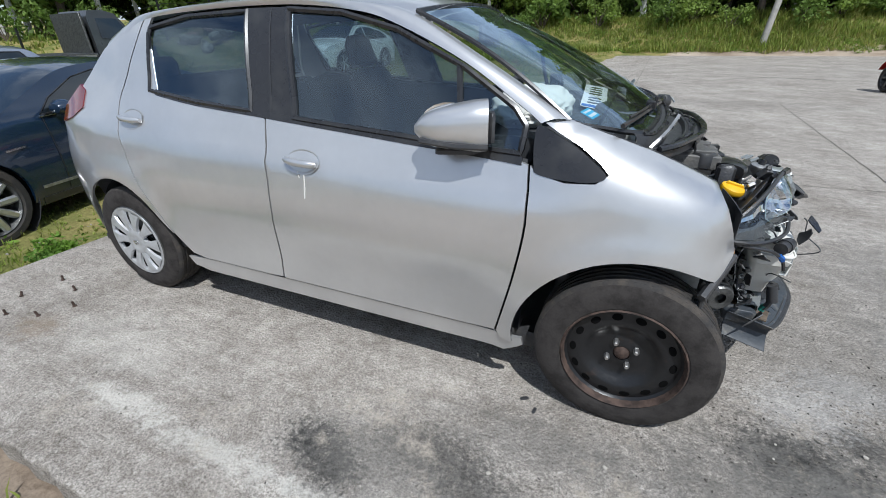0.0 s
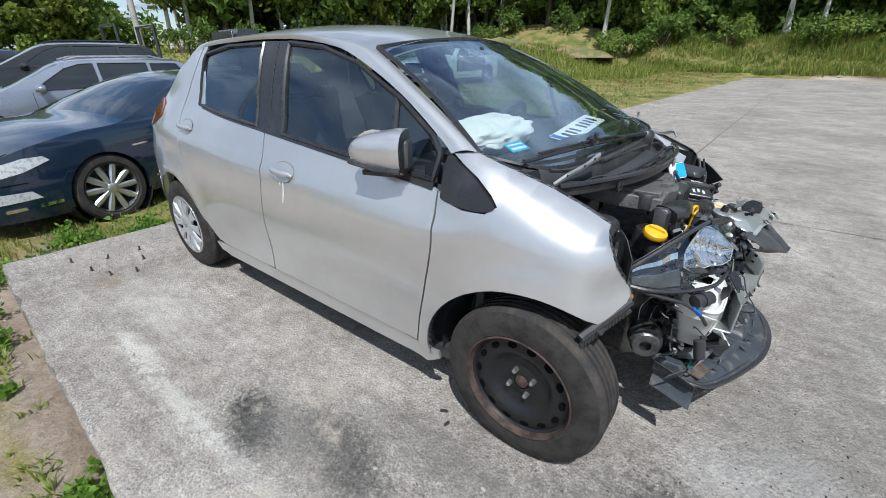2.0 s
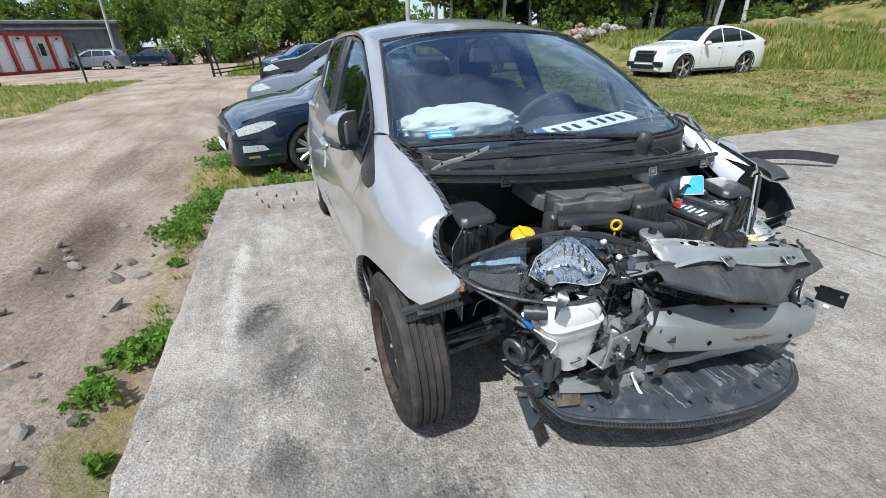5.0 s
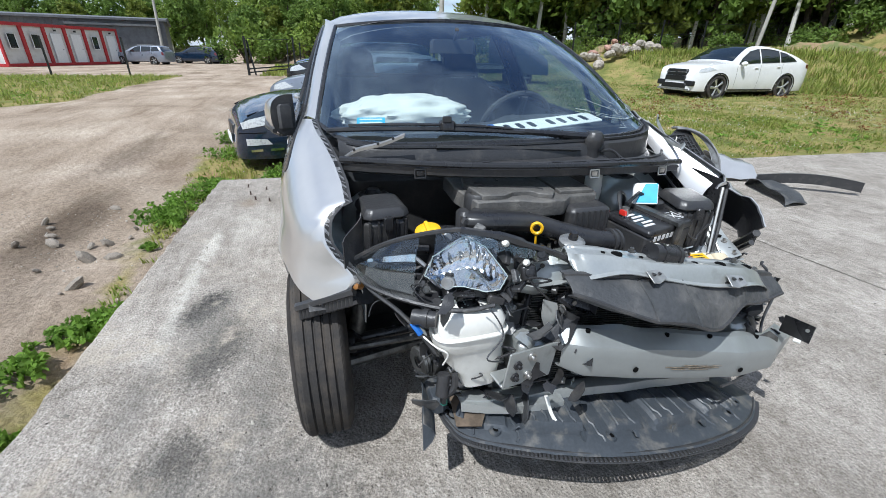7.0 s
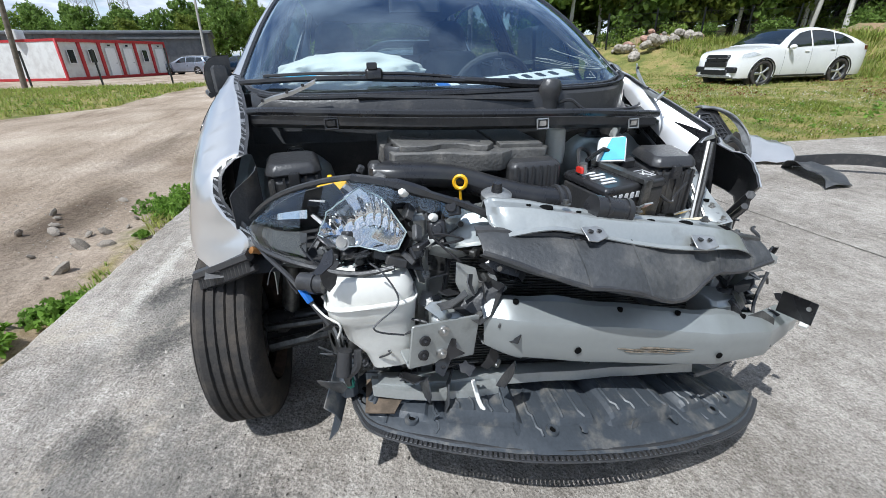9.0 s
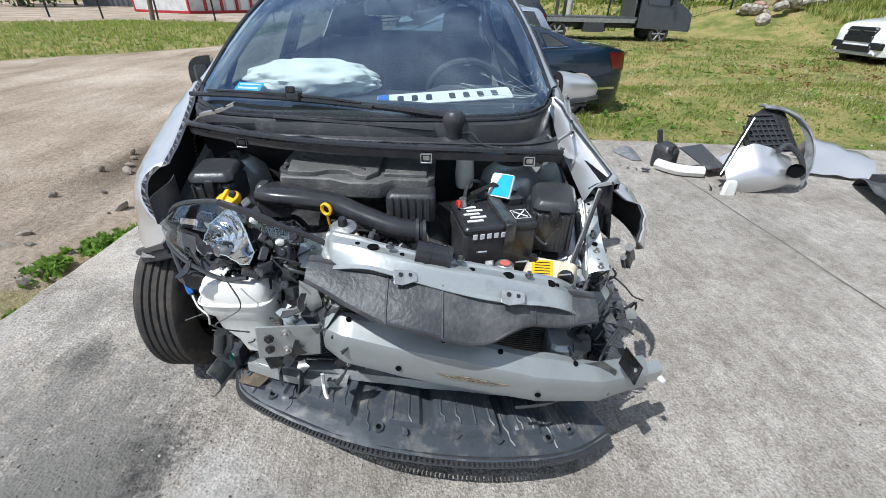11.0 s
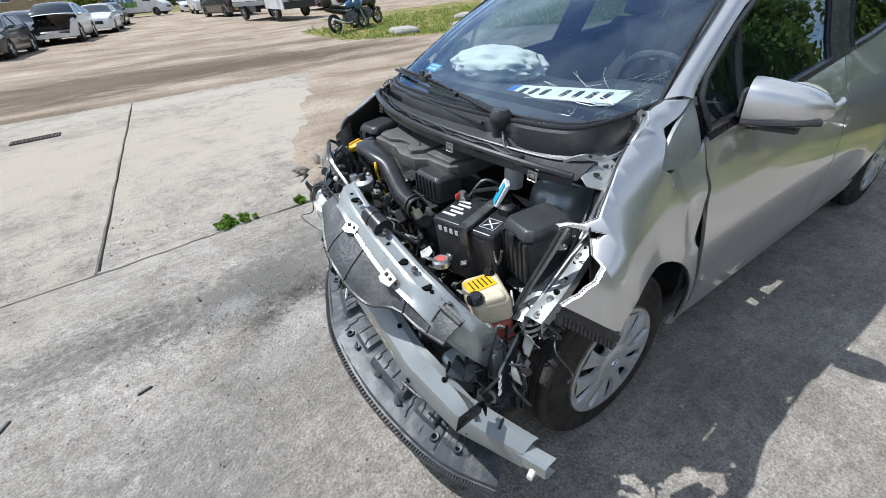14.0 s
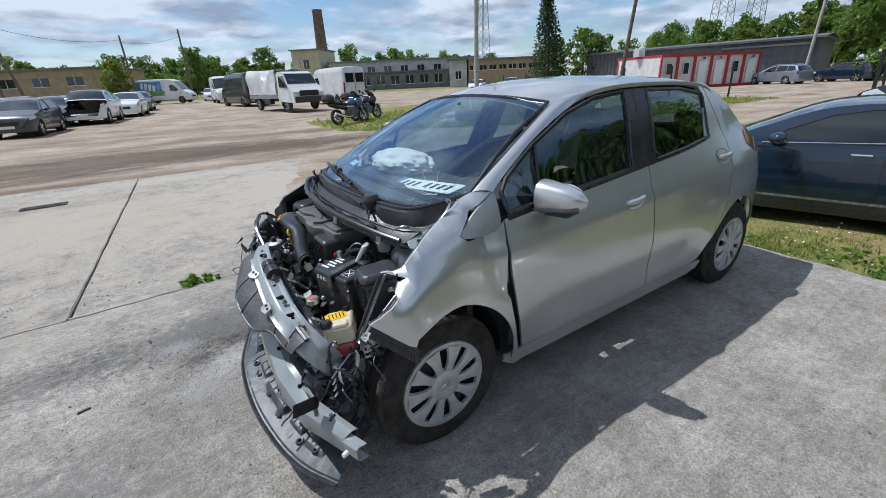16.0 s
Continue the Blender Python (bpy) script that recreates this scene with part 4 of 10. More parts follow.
def mirror(sd):
    """Door mirror: rounded shell, dark foot, glass. The right one is folded back."""
    rows = []
    for k in range(11):
        t = k / 10
        y = .0 + .235 * t
        e = math.sqrt(max(0.02, 1 - max(2 * t - 1.02, 0) ** 2.6)) * (1 - .38 * t) * (.93 + .07 * min(t * 6, 1))
        row = []
        for q in range(17):
            a = -math.pi / 2 + math.pi * q / 16
            row.append((.10 * e * math.cos(a) ** .6 if math.cos(a) > 1e-6 else 0.0, y, .085 * e * math.copysign(abs(math.sin(a)) ** .8, a) - .012 * t))
        rows.append(row)
    shell = Shape().grid(rows)
    shell.add([r[0] for r in rows] + [r[-1] for r in rows], [(i, i + 1, 11 + i + 1, 11 + i) for i in range(10)])
    shell.add(rows[-1], [tuple(range(16, -1, -1))])
    foot = Shape().tube([(-.03, -.05, -.085), (-.01, .02, -.08), (-.005, .09, -.07)], [.03, .026, .02], 8).box((.0, .10, -.072), (.12, .13, .022), None, .01)
    lens = Shape()
    ring = [(.09 * math.cos(2 * math.pi * k / 18), .062 * math.sin(2 * math.pi * k / 18)) for k in range(18)]
    lens.add([(-.004, .125 + a, b + .006) for a, b in ring], [tuple(range(18))])
    mm = pose(1.895, .755, 1.0, 0, 0, 12) @ Matrix.Scale(.9, 4) if sd > 0 else Matrix.Diagonal((1, -1, 1, 1)) @ pose(1.985, .735, 1.038, 0, 0, 70)
    mo = part("door_mirror", shell, SILVER, car, m=mm, label="silver door mirror shell, folded back" if sd < 0 else "silver door mirror shell")
    part("mirror_foot", foot, PLASTIC, mo)
    part("mirror_glass", lens, MIRROR, mo)
    part("mirror_cup", Shape().add([(x * .98, y - .002, z * .98) for x, y, z in rows[0]], [tuple(range(17))]).box((.04, -.012, 0), (.06, .02, .09), None, .012), PLASTIC, mo, "black plastic inner end of the mirror")
    part("mirror_trim", Shape().tube([(.085, .0, -.055), (.085, .10, -.05), (.05, .215, -.04)], .010, 6), PLASTIC, mo)


def wheel(name, x, y, sd, kind):
    """A tyre with tread grooves on a pressed steel rim, bare or with a silver cover."""
    R, w = .305, .178
    root = new(name)
    root.parent = car
    root.matrix_basis = pose(x, y, R - .008) @ (pose(0, 0, 0, -90, 0, 0) if sd > 0 else pose(0, 0, 0, 90, 0, 0))
    prof = [(.195, -.078), (.205, -.085), (.235, -.089), (.275, -.082), (.293, -.072), (.300, -.066)]
    for k in range(5):
        c = -.052 + k * .026
        prof += [(.303, c - .010), (.304, c + .006), (.296, c + .008), (.296, c + .012)]
    prof = prof[:-2]
    prof += [(.300, .066), (.293, .072), (.275, .082), (.235, .089), (.205, .085), (.195, .078)]
    part("tyre", Shape().lathe(prof, 48), RUBBER if kind == "cover" else RUBBER, root, smooth=30)
    wall = Shape().lathe([(.290, .0755), (.272, .0845), (.235, .0912), (.207, .0868)], 48)
    part("tyre_wall", wall, RUSTY, root)
    tread = Shape()
    for k in range(72):
        a = 2 * math.pi * k / 72
        for q in (-1, 1):
            tread.box((.2960, 0, q * .0555), (.010, .0085, .020), Matrix.Rotation(a + .02 * q, 4, "Z"))
    tagged(part("tread_block", tread, RUBBER, root, smooth=0), kind="stuff")
    part("rim", Shape().lathe([(.198, .078), (.204, .086), (.199, .090), (.195, .084), (.190, .06), (.165, -.05), (.19, -.08)], 40), RUSTEDGE if kind == "steel" else DARKMETAL, root)
    part("brake_disc", Shape().lathe([(.03, -.02), (.13, -.02), (.13, -.035), (.03, -.035)], 24), ALU, root)
    if kind == "steel":
        dish = Shape().lathe([(.197, .078), (.191, .064), (.182, .056), (.140, .066), (.126, .061), (.112, .046), (.095, .036), (.070, .031), (.055, .035), (.030, .041), (.0285, .041), (.0285, .008)], 48)
        d = part("steel_disc", dish, BLACKSTEEL, root)
        # Flat black plates on the disc stand in for its shaded vent holes.
        for k in range(14):
            hole = Shape()
            a = 2 * math.pi * k / 14
            el = [(.0115 * math.cos(q), .0175 * math.sin(q)) for q in (2 * math.pi * j / 12 for j in range(12))]
            hole.plate(el, .004, Matrix.Rotation(a, 4, "Z") @ Matrix.Translation((.161, 0, .0595)) @ Matrix.Rotation(radians(14), 4, "Y"))
            part("vent_hole", hole, OPENING_SHADE, d, smooth=0)
        for k in range(4):
            a = 2 * math.pi * k / 4 + .5
            part("wheel_nut", Shape().lathe([(.0001, .060), (.006, .060), (.010, .055), (.0105, .028)], 6), METAL, d, m=Matrix.Translation((.05 * math.cos(a), .05 * math.sin(a), 0)))
        part("hub_cap", Shape().lathe([(.0001, .050), (.018, .048), (.026, .04), (.028, .02)], 16), RUSTEDGE, d)
        part("valve", Shape().tube([(.170, .05, .03), (.176, .052, .055)], .005, 6), PLASTIC, d)
    else:
        part("cover_backing", Shape().lathe([(.198, .068), (.17, .058), (.06, .066), (.0001, .07)], 40), TRIM, root)
        cov = part("wheel_cover", Shape().lathe([(.200, .086), (.198, .091), (.186, .093), (.176, .089), (.174, .075)], 48).lathe([(.074, .075), (.072, .094), (.060, .099), (.040, .101), (.030, .098), (.0001, .098)], 32), HUBSILVER, root)
        for k in range(10):
            a = 2 * math.pi * k / 10
            sp = Shape()
            rows = []
            for t in range(6):
                r = .068 + (.182 - .068) * t / 5
                half = (.0215, .019, .021, .026, .033, .042)[t]
                z = .094 + .004 * math.sin(math.pi * t / 5)
                rows.append([(r, -half, z - .012), (r, -half * .86, z), (r, -half * .3, z + .0015), (r, half * .3, z + .0015), (r, half * .86, z), (r, half, z - .012)])
            sp.grid(rows)
            part("spoke", sp, HUBSILVER, cov, m=Matrix.Rotation(a, 4, "Z"))
        em = Shape()
        for rx, ry in ((.020, .013), (.009, .013), (.016, .006)):
            em.tube([(rx * math.cos(q), ry * math.sin(q), .100) for q in (2 * math.pi * j / 16 for j in range(17))], .0016, 5)
        part("cap_emblem", em, CHROME, cov)
    return root


def car_shell():
    # roof
    rows = []
    for k in range(25):
        x = -.14 + (1.665 + .14) * k / 24
        zc = interp(x, [(-.14, 1.385), (.05, 1.43), (.3, 1.463), (.7, 1.485), (1.0, 1.49), (1.3, 1.478), (1.5, 1.452), (1.66, 1.415)])
        ri = min(curve(RAIL_I, 5), key=lambda p: abs(p[0] - x))
        half, ze = ri[1], ri[2]
        row = []
        for q in range(17):
            t = -1 + 2 * q / 16
            bow = .035 * (1 - t * t) * (1 if k == 24 else 0)
            row.append((x + bow, half * t, ze + (zc - ze) * (1 - abs(t) ** 2.4) - .012 * (abs(t) > .9)))
        rows.append(row)
    part("roof", Shape().grid(rows), SILVER, car)
    inner = [[(x, y * .97, z - .03) for x, y, z in r] for r in rows]
    part("headliner", Shape().grid(inner), material("grey_headliner", (.22, .22, .215), .95, 0, .1, 30), car)
    # windscreen
    rows, low = [], []
    for k in range(13):
        s = k / 12
        row = []
        for q in range(25):
            t = -1 + 2 * q / 24
            top = Vector((1.695 - .05 * t * t, .525 * t, 1.407 - .035 * t * t))
            bot = Vector((2.50 - .08 * t * t - .18 * t ** 16, .655 * t, .997 + .045 * t ** 10))
            p = top.lerp(bot, s)
            p += Vector((.4, 0, .9)) * (.028 * math.sin(math.pi * s))
            row.append(tuple(p))
        rows.append(row)
    ws = part("windscreen", Shape().grid([r[::-1] for r in rows]), GLASS_WS, car, "cracked windscreen glass, shattered at its lower corner")
    ws.visible_shadow = False
    band = Shape()
    edge = [r[0] for r in rows] + rows[-1][1:] + [r[-1] for r in rows[::-1]][1:] + rows[0][::-1][1:]
    part("windscreen_seal", band.tube(edge + edge[:1], .009, 6), TRIM, ws)
    # cracks of the struck corner
    rnd = random.Random(5)
    cr = Shape()
    P = np.array(rows)

    def on(s, t):
        i, j = min(max(s, 0), .999) * 12, min(max(t, 0), .999) * 24
        a, b = int(i), int(j)
        f, g = i - a, j - b
        return P[a, b] * (1 - f) * (1 - g) + P[a + 1, b] * f * (1 - g) + P[a, b + 1] * (1 - f) * g + P[a + 1, b + 1] * f * g
    for k in range(46):
        s0, t0 = rnd.uniform(.80, 1), rnd.uniform(.86, 1)
        a, l = rnd.uniform(0, 6.28), rnd.uniform(.01, .05)
        cr.tube([tuple(on(s0, t0) + np.array((.002, 0, .004))), tuple(on(s0 + l * math.cos(a), t0 + .6 * l * math.sin(a)) + np.array((.002, 0, .004)))], .0006, 3)
    for k in range(7):
        s0, t0 = .93, .95
        pts = []
        a = math.pi * (1.05 + .45 * k / 7)
        for q in range(7):
            pts.append(tuple(on(s0, t0) + np.array((.002, 0, .004))))
            a += rnd.uniform(-.3, .3)
            s0 += .035 * math.sin(a); t0 += .04 * math.cos(a)
        cr.tube(pts, .0006, 3)
    part("glass_crack", cr, GLASSGREY, ws)
    # tailgate
    prof = [(-.14, 1.385), (-.28, 1.25), (-.42, 1.08), (-.52, .98), (-.60, .86), (-.62, .6), (-.63, .45), (-.6, .28)]
    cp = curve(prof, 5)
    def section(x, z):
        h = interp(z, [(.28, .58), (.6, .66), (.98, .60), (1.08, .57), (1.25, .52), (1.385, .45)])
        return [(x + .10 * (abs(t) ** 3), h * t, z) for t in (-1 + 2 * q / 12 for q in range(13))]
    rows = [section(x, z) for x, z in cp]
    top = [r for r in rows if r[0][2] > 1.06]
    rest = [r for r in rows if r[0][2] <= 1.10]
    part("tailgate", Shape().grid(rest), SILVER, car)
    rg = part("rear_window", Shape().grid(top), GLASS_DARK, car)
    rg.visible_shadow = False
    for sd in (-1, 1):
        ring = [(-.36, .93), (-.27, .98), (-.29, 1.06), (-.36, 1.085), (-.5, .97), (-.48, .90)]
        part("tail_light", skin(ring, body, sd, .06, .02, .006), TAIL, car)
    # floor pan and engine bay back wall
    s = Shape()
    s.box((1.0, 0, .22), (3.0, 1.45, .06), None, .03)
    part("floor_pan", s, PLASTIC, car)
    s = Shape()
    s.box((2.27, 0, .62), (.05, 1.36, .76), None, .01)
    part("bulkhead", s, PLASTIC, car)


def seat(y, x0=1.05, w=.5, name="front_seat"):
    root = new(name)
    root.parent = car
    root.matrix_basis = pose(x0, y, 0)
    def cushion(rows_n, f):
        return Shape().grid([[f(i / 8, j / 10) for j in range(11)] for i in range(9)])
    part("seat_cushion", Shape().box((.22, 0, .50), (.5, w, .16), None, .06), SEATCLOTH, root, bevel=.02)
    mm = pose(-.03, 0, .55, 0, -18, 0)
    part("backrest", Shape().box((0, 0, .28), (.13, w * .95, .62), mm, .05, .86), SEATCLOTH, root, bevel=.02)
    part("headrest", Shape().box((-.01, 0, .70), (.10, .25, .17), mm, .04, .9), SEATCLOTH, root, bevel=.02)
    for y in (-.06, .06):
        part("headrest_post", Shape().tube([(-.01, y, .55), (-.01, y, .66)], .006, 6, m=mm), CHROME, root)


def cabin():
    for y in (-.36, .36):
        seat(y)
    part("rear_bench", Shape().box((.25, 0, .52), (.5, 1.2, .18), None, .06).box((-.02, 0, .80), (.14, 1.2, .62), pose(0, 0, 0, 0, 0, 0), .05, .96), SEATCLOTH, car, bevel=.02)
    for y in (-.38, .38):
        part("rear_headrest", Shape().box((-.04, y, 1.15), (.09, .24, .12), None, .03), SEATCLOTH, car, bevel=.02)
    # dashboard
    rows = []
    for k in range(13):
        t = k / 12
        x = 1.84 + .55 * t
        rows.append([(x - .10 * (abs(y) / .66) ** 2 * t, y, z) for y, z in ((q * .66 / 8, .965 + .025 * math.sin(math.pi * min(t * 1.1, 1)) + (.03 if .18 < q * .66 / 8 < .52 and t < .35 else 0)) for q in range(-8, 9))])
    dash = part("dashboard", Shape().grid(rows, -.12), DASH, car)
    sw = Shape().tube([(.185 * math.cos(a), .185 * math.sin(a), 0) for a in (2 * math.pi * k / 28 for k in range(29))], .016, 8, False)
    sw.tube([(-.18, 0, -.01), (.18, 0, -.01)], .02, 6).tube([(0, 0, -.01), (0, -.18, -.01)], .02, 6).lathe([(.0001, .02), (.06, .015), (.07, -.02)], 16)
    part("steering_wheel", sw, DASH, car, m=pose(1.72, .36, .93, 0, -62, 0))
    # burst airbag, a crumpled white bag on the passenger's side
    rows = []
    for i in range(37):
        th = math.pi * i / 36
        row = []
        for j in range(65):
            ph = 2 * math.pi * j / 64
            d = Vector((math.sin(th) * math.cos(ph), -math.cos(th), math.sin(th) * math.sin(ph)))
            n = noise.fractal(d * 2.3, 1.0, 2.0, 4) * .10 + abs(noise.noise(d * 3.4)) * .16 - abs(noise.noise(d * 7.0 + Vector((4, 0, 0)))) * .05 - .05
            r = 1 + n
            row.append((2.03 + .155 * d.x * r, -.30 + .285 * d.y * r, 1.035 + .082 * d.z * r))
        rows.append(row)
    part("airbag", Shape().grid(rows), CLOTH, car, "crumpled white passenger airbag on the dashboard", smooth=70)
    # loose plate behind the glass, its characters as bars
    pl = part("loose_plate", Shape().box((0, 0, 0), (.115, .52, .003), None, .01), PAPER, car, "white plate with dark bars and a blue end strip", m=pose(2.215, .255, 1.012, 4, 9, 5))
    part("blue_strip", Shape().box((0, -.236, .002), (.105, .042, .002)), BLUEINK, pl)
    for k, y in enumerate((-.17, -.115, -.06, .03, .085, .14, .195)):
        part("dark_bar", Shape().box((0, y, .0022), (.060, .024, .002), None, .006), BLACKINK, pl, smooth=0)
    st = part("windscreen_sticker", Shape().box((0, 0, 0), (.05, .10, .001)), CYANINK, car, m=pose(2.27, -.47, 1.045, 0, 25, -8))
    part("sticker_bar", Shape().box((.01, 0, .001), (.012, .08, .001)).box((-.012, 0, .001), (.008, .08, .001)), WHITEINK, st)
    part("rear_view_mirror", Shape().box((1.74, 0, 1.30), (.03, .22, .06), None, .012).tube([(1.76, 0, 1.33), (1.80, 0, 1.37)], .01, 6), DASH, car)


for sd in (-1, 1):
    car_side(sd)
car_shell()
cabin()
wheel("front_wheel", 2.51, -.725, -1, "steel")
wheel("front_wheel", 2.51, .725, 1, "cover")
wheel("rear_wheel", 0, -.725, -1, "cover")
wheel("rear_wheel", 0, .725, 1, "cover")

# ---- the torn-open front of the hatchback ----
RND = random.Random(11)
COVER = material("dusty_cover_plastic", (0.10, 0.097, 0.092), 0.55, 0, 0.28, 14, 0.3, 120, color2=(0.17, 0.16, 0.145), mix=(0.48, 0.72))


def loft(path, section, crumple=0.0, seed=0, freq=9.0):
    """A bent sheet: the open section (x, z offsets) swept along a path that runs across the car."""
    rows = []
    for p in path:
        row = []
        for a, b in section:
            q = Vector((p[0] + a, p[1], p[2] + b))
            if crumple:
                q += Vector((noise.noise(q * freq + Vector((seed, 0, 0))), noise.noise(q * freq + Vector((0, seed, 5))), noise.noise(q * freq + Vector((9, 3, seed))))) * crumple
            row.append(tuple(q))
        rows.append(row)
    return rows


def ring(c, r, axis="x", n=14, thick=.003):
    """A round disc for bolt holes, at c, facing along an axis."""
    m = Matrix.Translation(c) @ {"x": Matrix.Rotation(radians(90), 4, "Y"), "z": Matrix.Identity(4), "y": Matrix.Rotation(radians(90), 4, "X")}[axis]
    return Shape().plate([(r * math.cos(2 * math.pi * k / n), r * math.sin(2 * math.pi * k / n)) for k in range(n)], thick, m)


def shard(c, size, mat, rnd, label="", owner=None, name="plastic_shard"):
    """A torn, bent scrap of sheet."""
    n = rnd.randint(6, 9)
    s = Shape()
    rim = []
    for k in range(n):
        a = 2 * math.pi * k / n
        r = size * rnd.uniform(.35, 1.0)
        rim.append((r * math.cos(a), r * .62 * math.sin(a)))
    k1, k2 = rnd.uniform(-6, 6), rnd.uniform(-6, 6)
    f = lambda x, y: .25 * (k1 * x * x + k2 * x * y) + .012 * math.sin(40 * x + k1)
    t = .0035
    mid = [(x * .5, y * .5) for x, y in rim]
    vs = [(0, 0, f(0, 0))] + [(x, y, f(x, y)) for x, y in mid] + [(x, y, f(x, y)) for x, y in rim]
    m = len(vs)
    vs += [(x, y, z - t) for x, y, z in vs]
    fs = []
    for k in range(n):
        a, b = 1 + k, 1 + (k + 1) % n
        fs += [(0, a, b), (a, a + n, b + n, b), (m, m + b, m + a), (m + a, m + b, m + b + n, m + a + n), (a + n, m + a + n, m + b + n, b + n)]
    rot = Euler((rnd.uniform(-1.2, 1.2), rnd.uniform(-1.4, 1.0), rnd.uniform(0, 6.28)))
    s.add(vs, fs, Matrix.LocRotScale(c, rot, None))
    return part(name, s, mat, owner or car, label, smooth=50)


def cable(pts, r=.004, mat=PLASTIC, name="cable", owner=None):
    return part(name, Shape().tube(curve(pts, 6), r, 6), mat, owner or car)


def windscreen_tray():
    path = [(2.50, -.60, .968), (2.56, -.52, .972), (2.638, -.3, .966), (2.668, -.1, .958), (2.672, .1, .950), (2.657, .3, .941), (2.618, .5, .925), (2.575, .64, .912)]
    path = curve(path, 6)
    rows = []
    for p in path:
        t = max(-1, min(1, p[1] / .655))
        g = Vector((2.50 - .08 * t * t - .18 * t ** 16, p[1], .990 + .045 * t ** 10))
        f = Vector(p)
        deep = .045 + .03 * max(0, min(1, (p[1] - .33) / .05))
        rows.append([tuple(g), tuple(g + Vector((.012, 0, .006))), tuple(g + Vector((.032, 0, .004))), tuple(g + Vector((.042, 0, -.010))), tuple(g + Vector((.048, 0, -deep))), tuple(g.lerp(f, .58) + Vector((0, 0, -deep + .006))), tuple(g.lerp(f, .64) + Vector((0, 0, -.022))), tuple(f + Vector((-.024, 0, -.014))), tuple(f + Vector((-.012, 0, -.016))), tuple(f + Vector((0, 0, -.012))), tuple(f + Vector((-.002, 0, -.034))), tuple(f + Vector((-.05, 0, -.05)))])
    tray = part("windscreen_tray", Shape().grid(rows), PLASTIC, car, "black plastic windscreen tray with louvres", smooth=28)
    part("bonnet_seal", Shape().tube(path, .0105, 8), TRIM, tray, "black rubber bonnet seal")
    part("tray_rib", Shape().tube([tuple(Vector(r[6]) + Vector((0, 0, .003))) for r in rows], .005, 6), PLASTIC, tray)
    part("tray_rib", Shape().tube([tuple(Vector(r[2]) + Vector((0, 0, .002))) for r in rows[3:]], .006, 6), TRIM, tray)
    part("washer_hose", Shape().tube([tuple(Vector(r[7]) + Vector((-.012 + .006 * math.sin(k * .9), 0, .012 + .004 * math.sin(k * 1.7)))) for k, r in enumerate(rows[4:36])], .004, 6), TRIM, tray)
    for k in range(44):
        u = 4 + k * .5
        i = int(u)
        a = Vector(rows[i][6]).lerp(Vector(rows[i + 1][6]), u - i); b = Vector(rows[i][7]).lerp(Vector(rows[i + 1][7]), u - i)
        if k % 15 == 14:
            continue
        part("louvre", Shape().box((0, 0, 0), (.020, .0045, .008)), DUSTY, tray, m=Matrix.Translation(a.lerp(b, .5) + Vector((0, 0, .004))), smooth=0)
    for y in (-.38, .20, .53):
        i = min(range(len(path)), key=lambda j: abs(path[j][1] - y))
        c = Vector(path[i]) + Vector((.004, 0, -.028))
        part("tray_clip", Shape().tube([(0, -.016, .012), (.004, -.016, -.014), (.004, .016, -.014), (0, .016, .012), (0, -.016, .012)], .0035, 5).box((0, 0, 0), (.006, .02, .014)), METAL if y > 0 else TRIM, tray, m=Matrix.Translation(c), smooth=0)
    # the one wiper: pivot, bent arm, blade
    piv = Vector((2.52, .285, .985))
    w = part("wiper_arm", Shape().tube(curve([tuple(piv + Vector((0, -.01, .024))), (2.51, .20, 1.014), (2.485, 0, 1.030), (2.455, -.25, 1.042)], 6), [.017] * 3 + [.013] * 6 + [.010] * 10, 8), TRIM, car, "black wiper arm")
    part("wiper_blade", Shape().tube(curve([(2.385, -.63, 1.038), (2.435, -.42, 1.044), (2.47, -.2, 1.040), (2.50, .02, 1.028)], 6), .008, 6).tube(curve([(2.40, -.56, 1.054), (2.44, -.40, 1.058), (2.475, -.16, 1.052), (2.495, -.02, 1.040)], 6), .0045, 6), TRIM, w)
    part("blade_clip", Shape().box((2.462, -.245, 1.055), (.035, .05, .028), None, .006).box((2.475, -.25, 1.075), (.012, .03, .018), None, .003), TRIM, w)
    part("wiper_pivot", Shape().lathe([(.0001, .042), (.026, .040), (.036, .026), (.038, .008), (.028, -.02), (.03, -.05)], 18), PLASTIC, w, m=Matrix.Translation(piv))
    part("wiper_link", Shape().tube([(2.525, -.30, .998), (2.545, .22, .972)], .007, 6), PLASTIC, w)
    part("washer_jet", Shape().tube(curve([(2.535, .31, .955), (2.56, .34, .965), (2.585, .38, .935), (2.60, .44, .93)], 5), .005, 6).box((2.60, .45, .93), (.02, .04, .012), None, .003), TRIM, w)
    # bent bonnet hinges
    for sd, pts in ((-1, [(2.47, -.585, .965), (2.50, -.545, .995), (2.525, -.47, 1.015), (2.545, -.405, 1.042)]), (1, [(2.585, .62, .955), (2.56, .66, .972), (2.50, .69, .955), (2.42, .70, .972), (2.36, .695, 1.03), (2.37, .68, 1.05)])):
        s = Shape()
        pp = curve(pts, 5)
        s.grid([[(x, y, z + .007), (x + .008, y - .003, z + .003), (x + .007, y - .005, z - .007)] for x, y, z in pp], .003)
        hg = part("bonnet_hinge", s, METAL if sd < 0 else STEEL_GREY, car, "bent bare-metal bonnet hinge", smooth=25)
        for q in (.3, .6, .85):
            p = pp[int(q * (len(pp) - 1))]
            part("hinge_hole", ring((p[0] + .010, p[1] - .002, p[2] + .006), .0045, "x", 8), TRIM, hg, smooth=0)
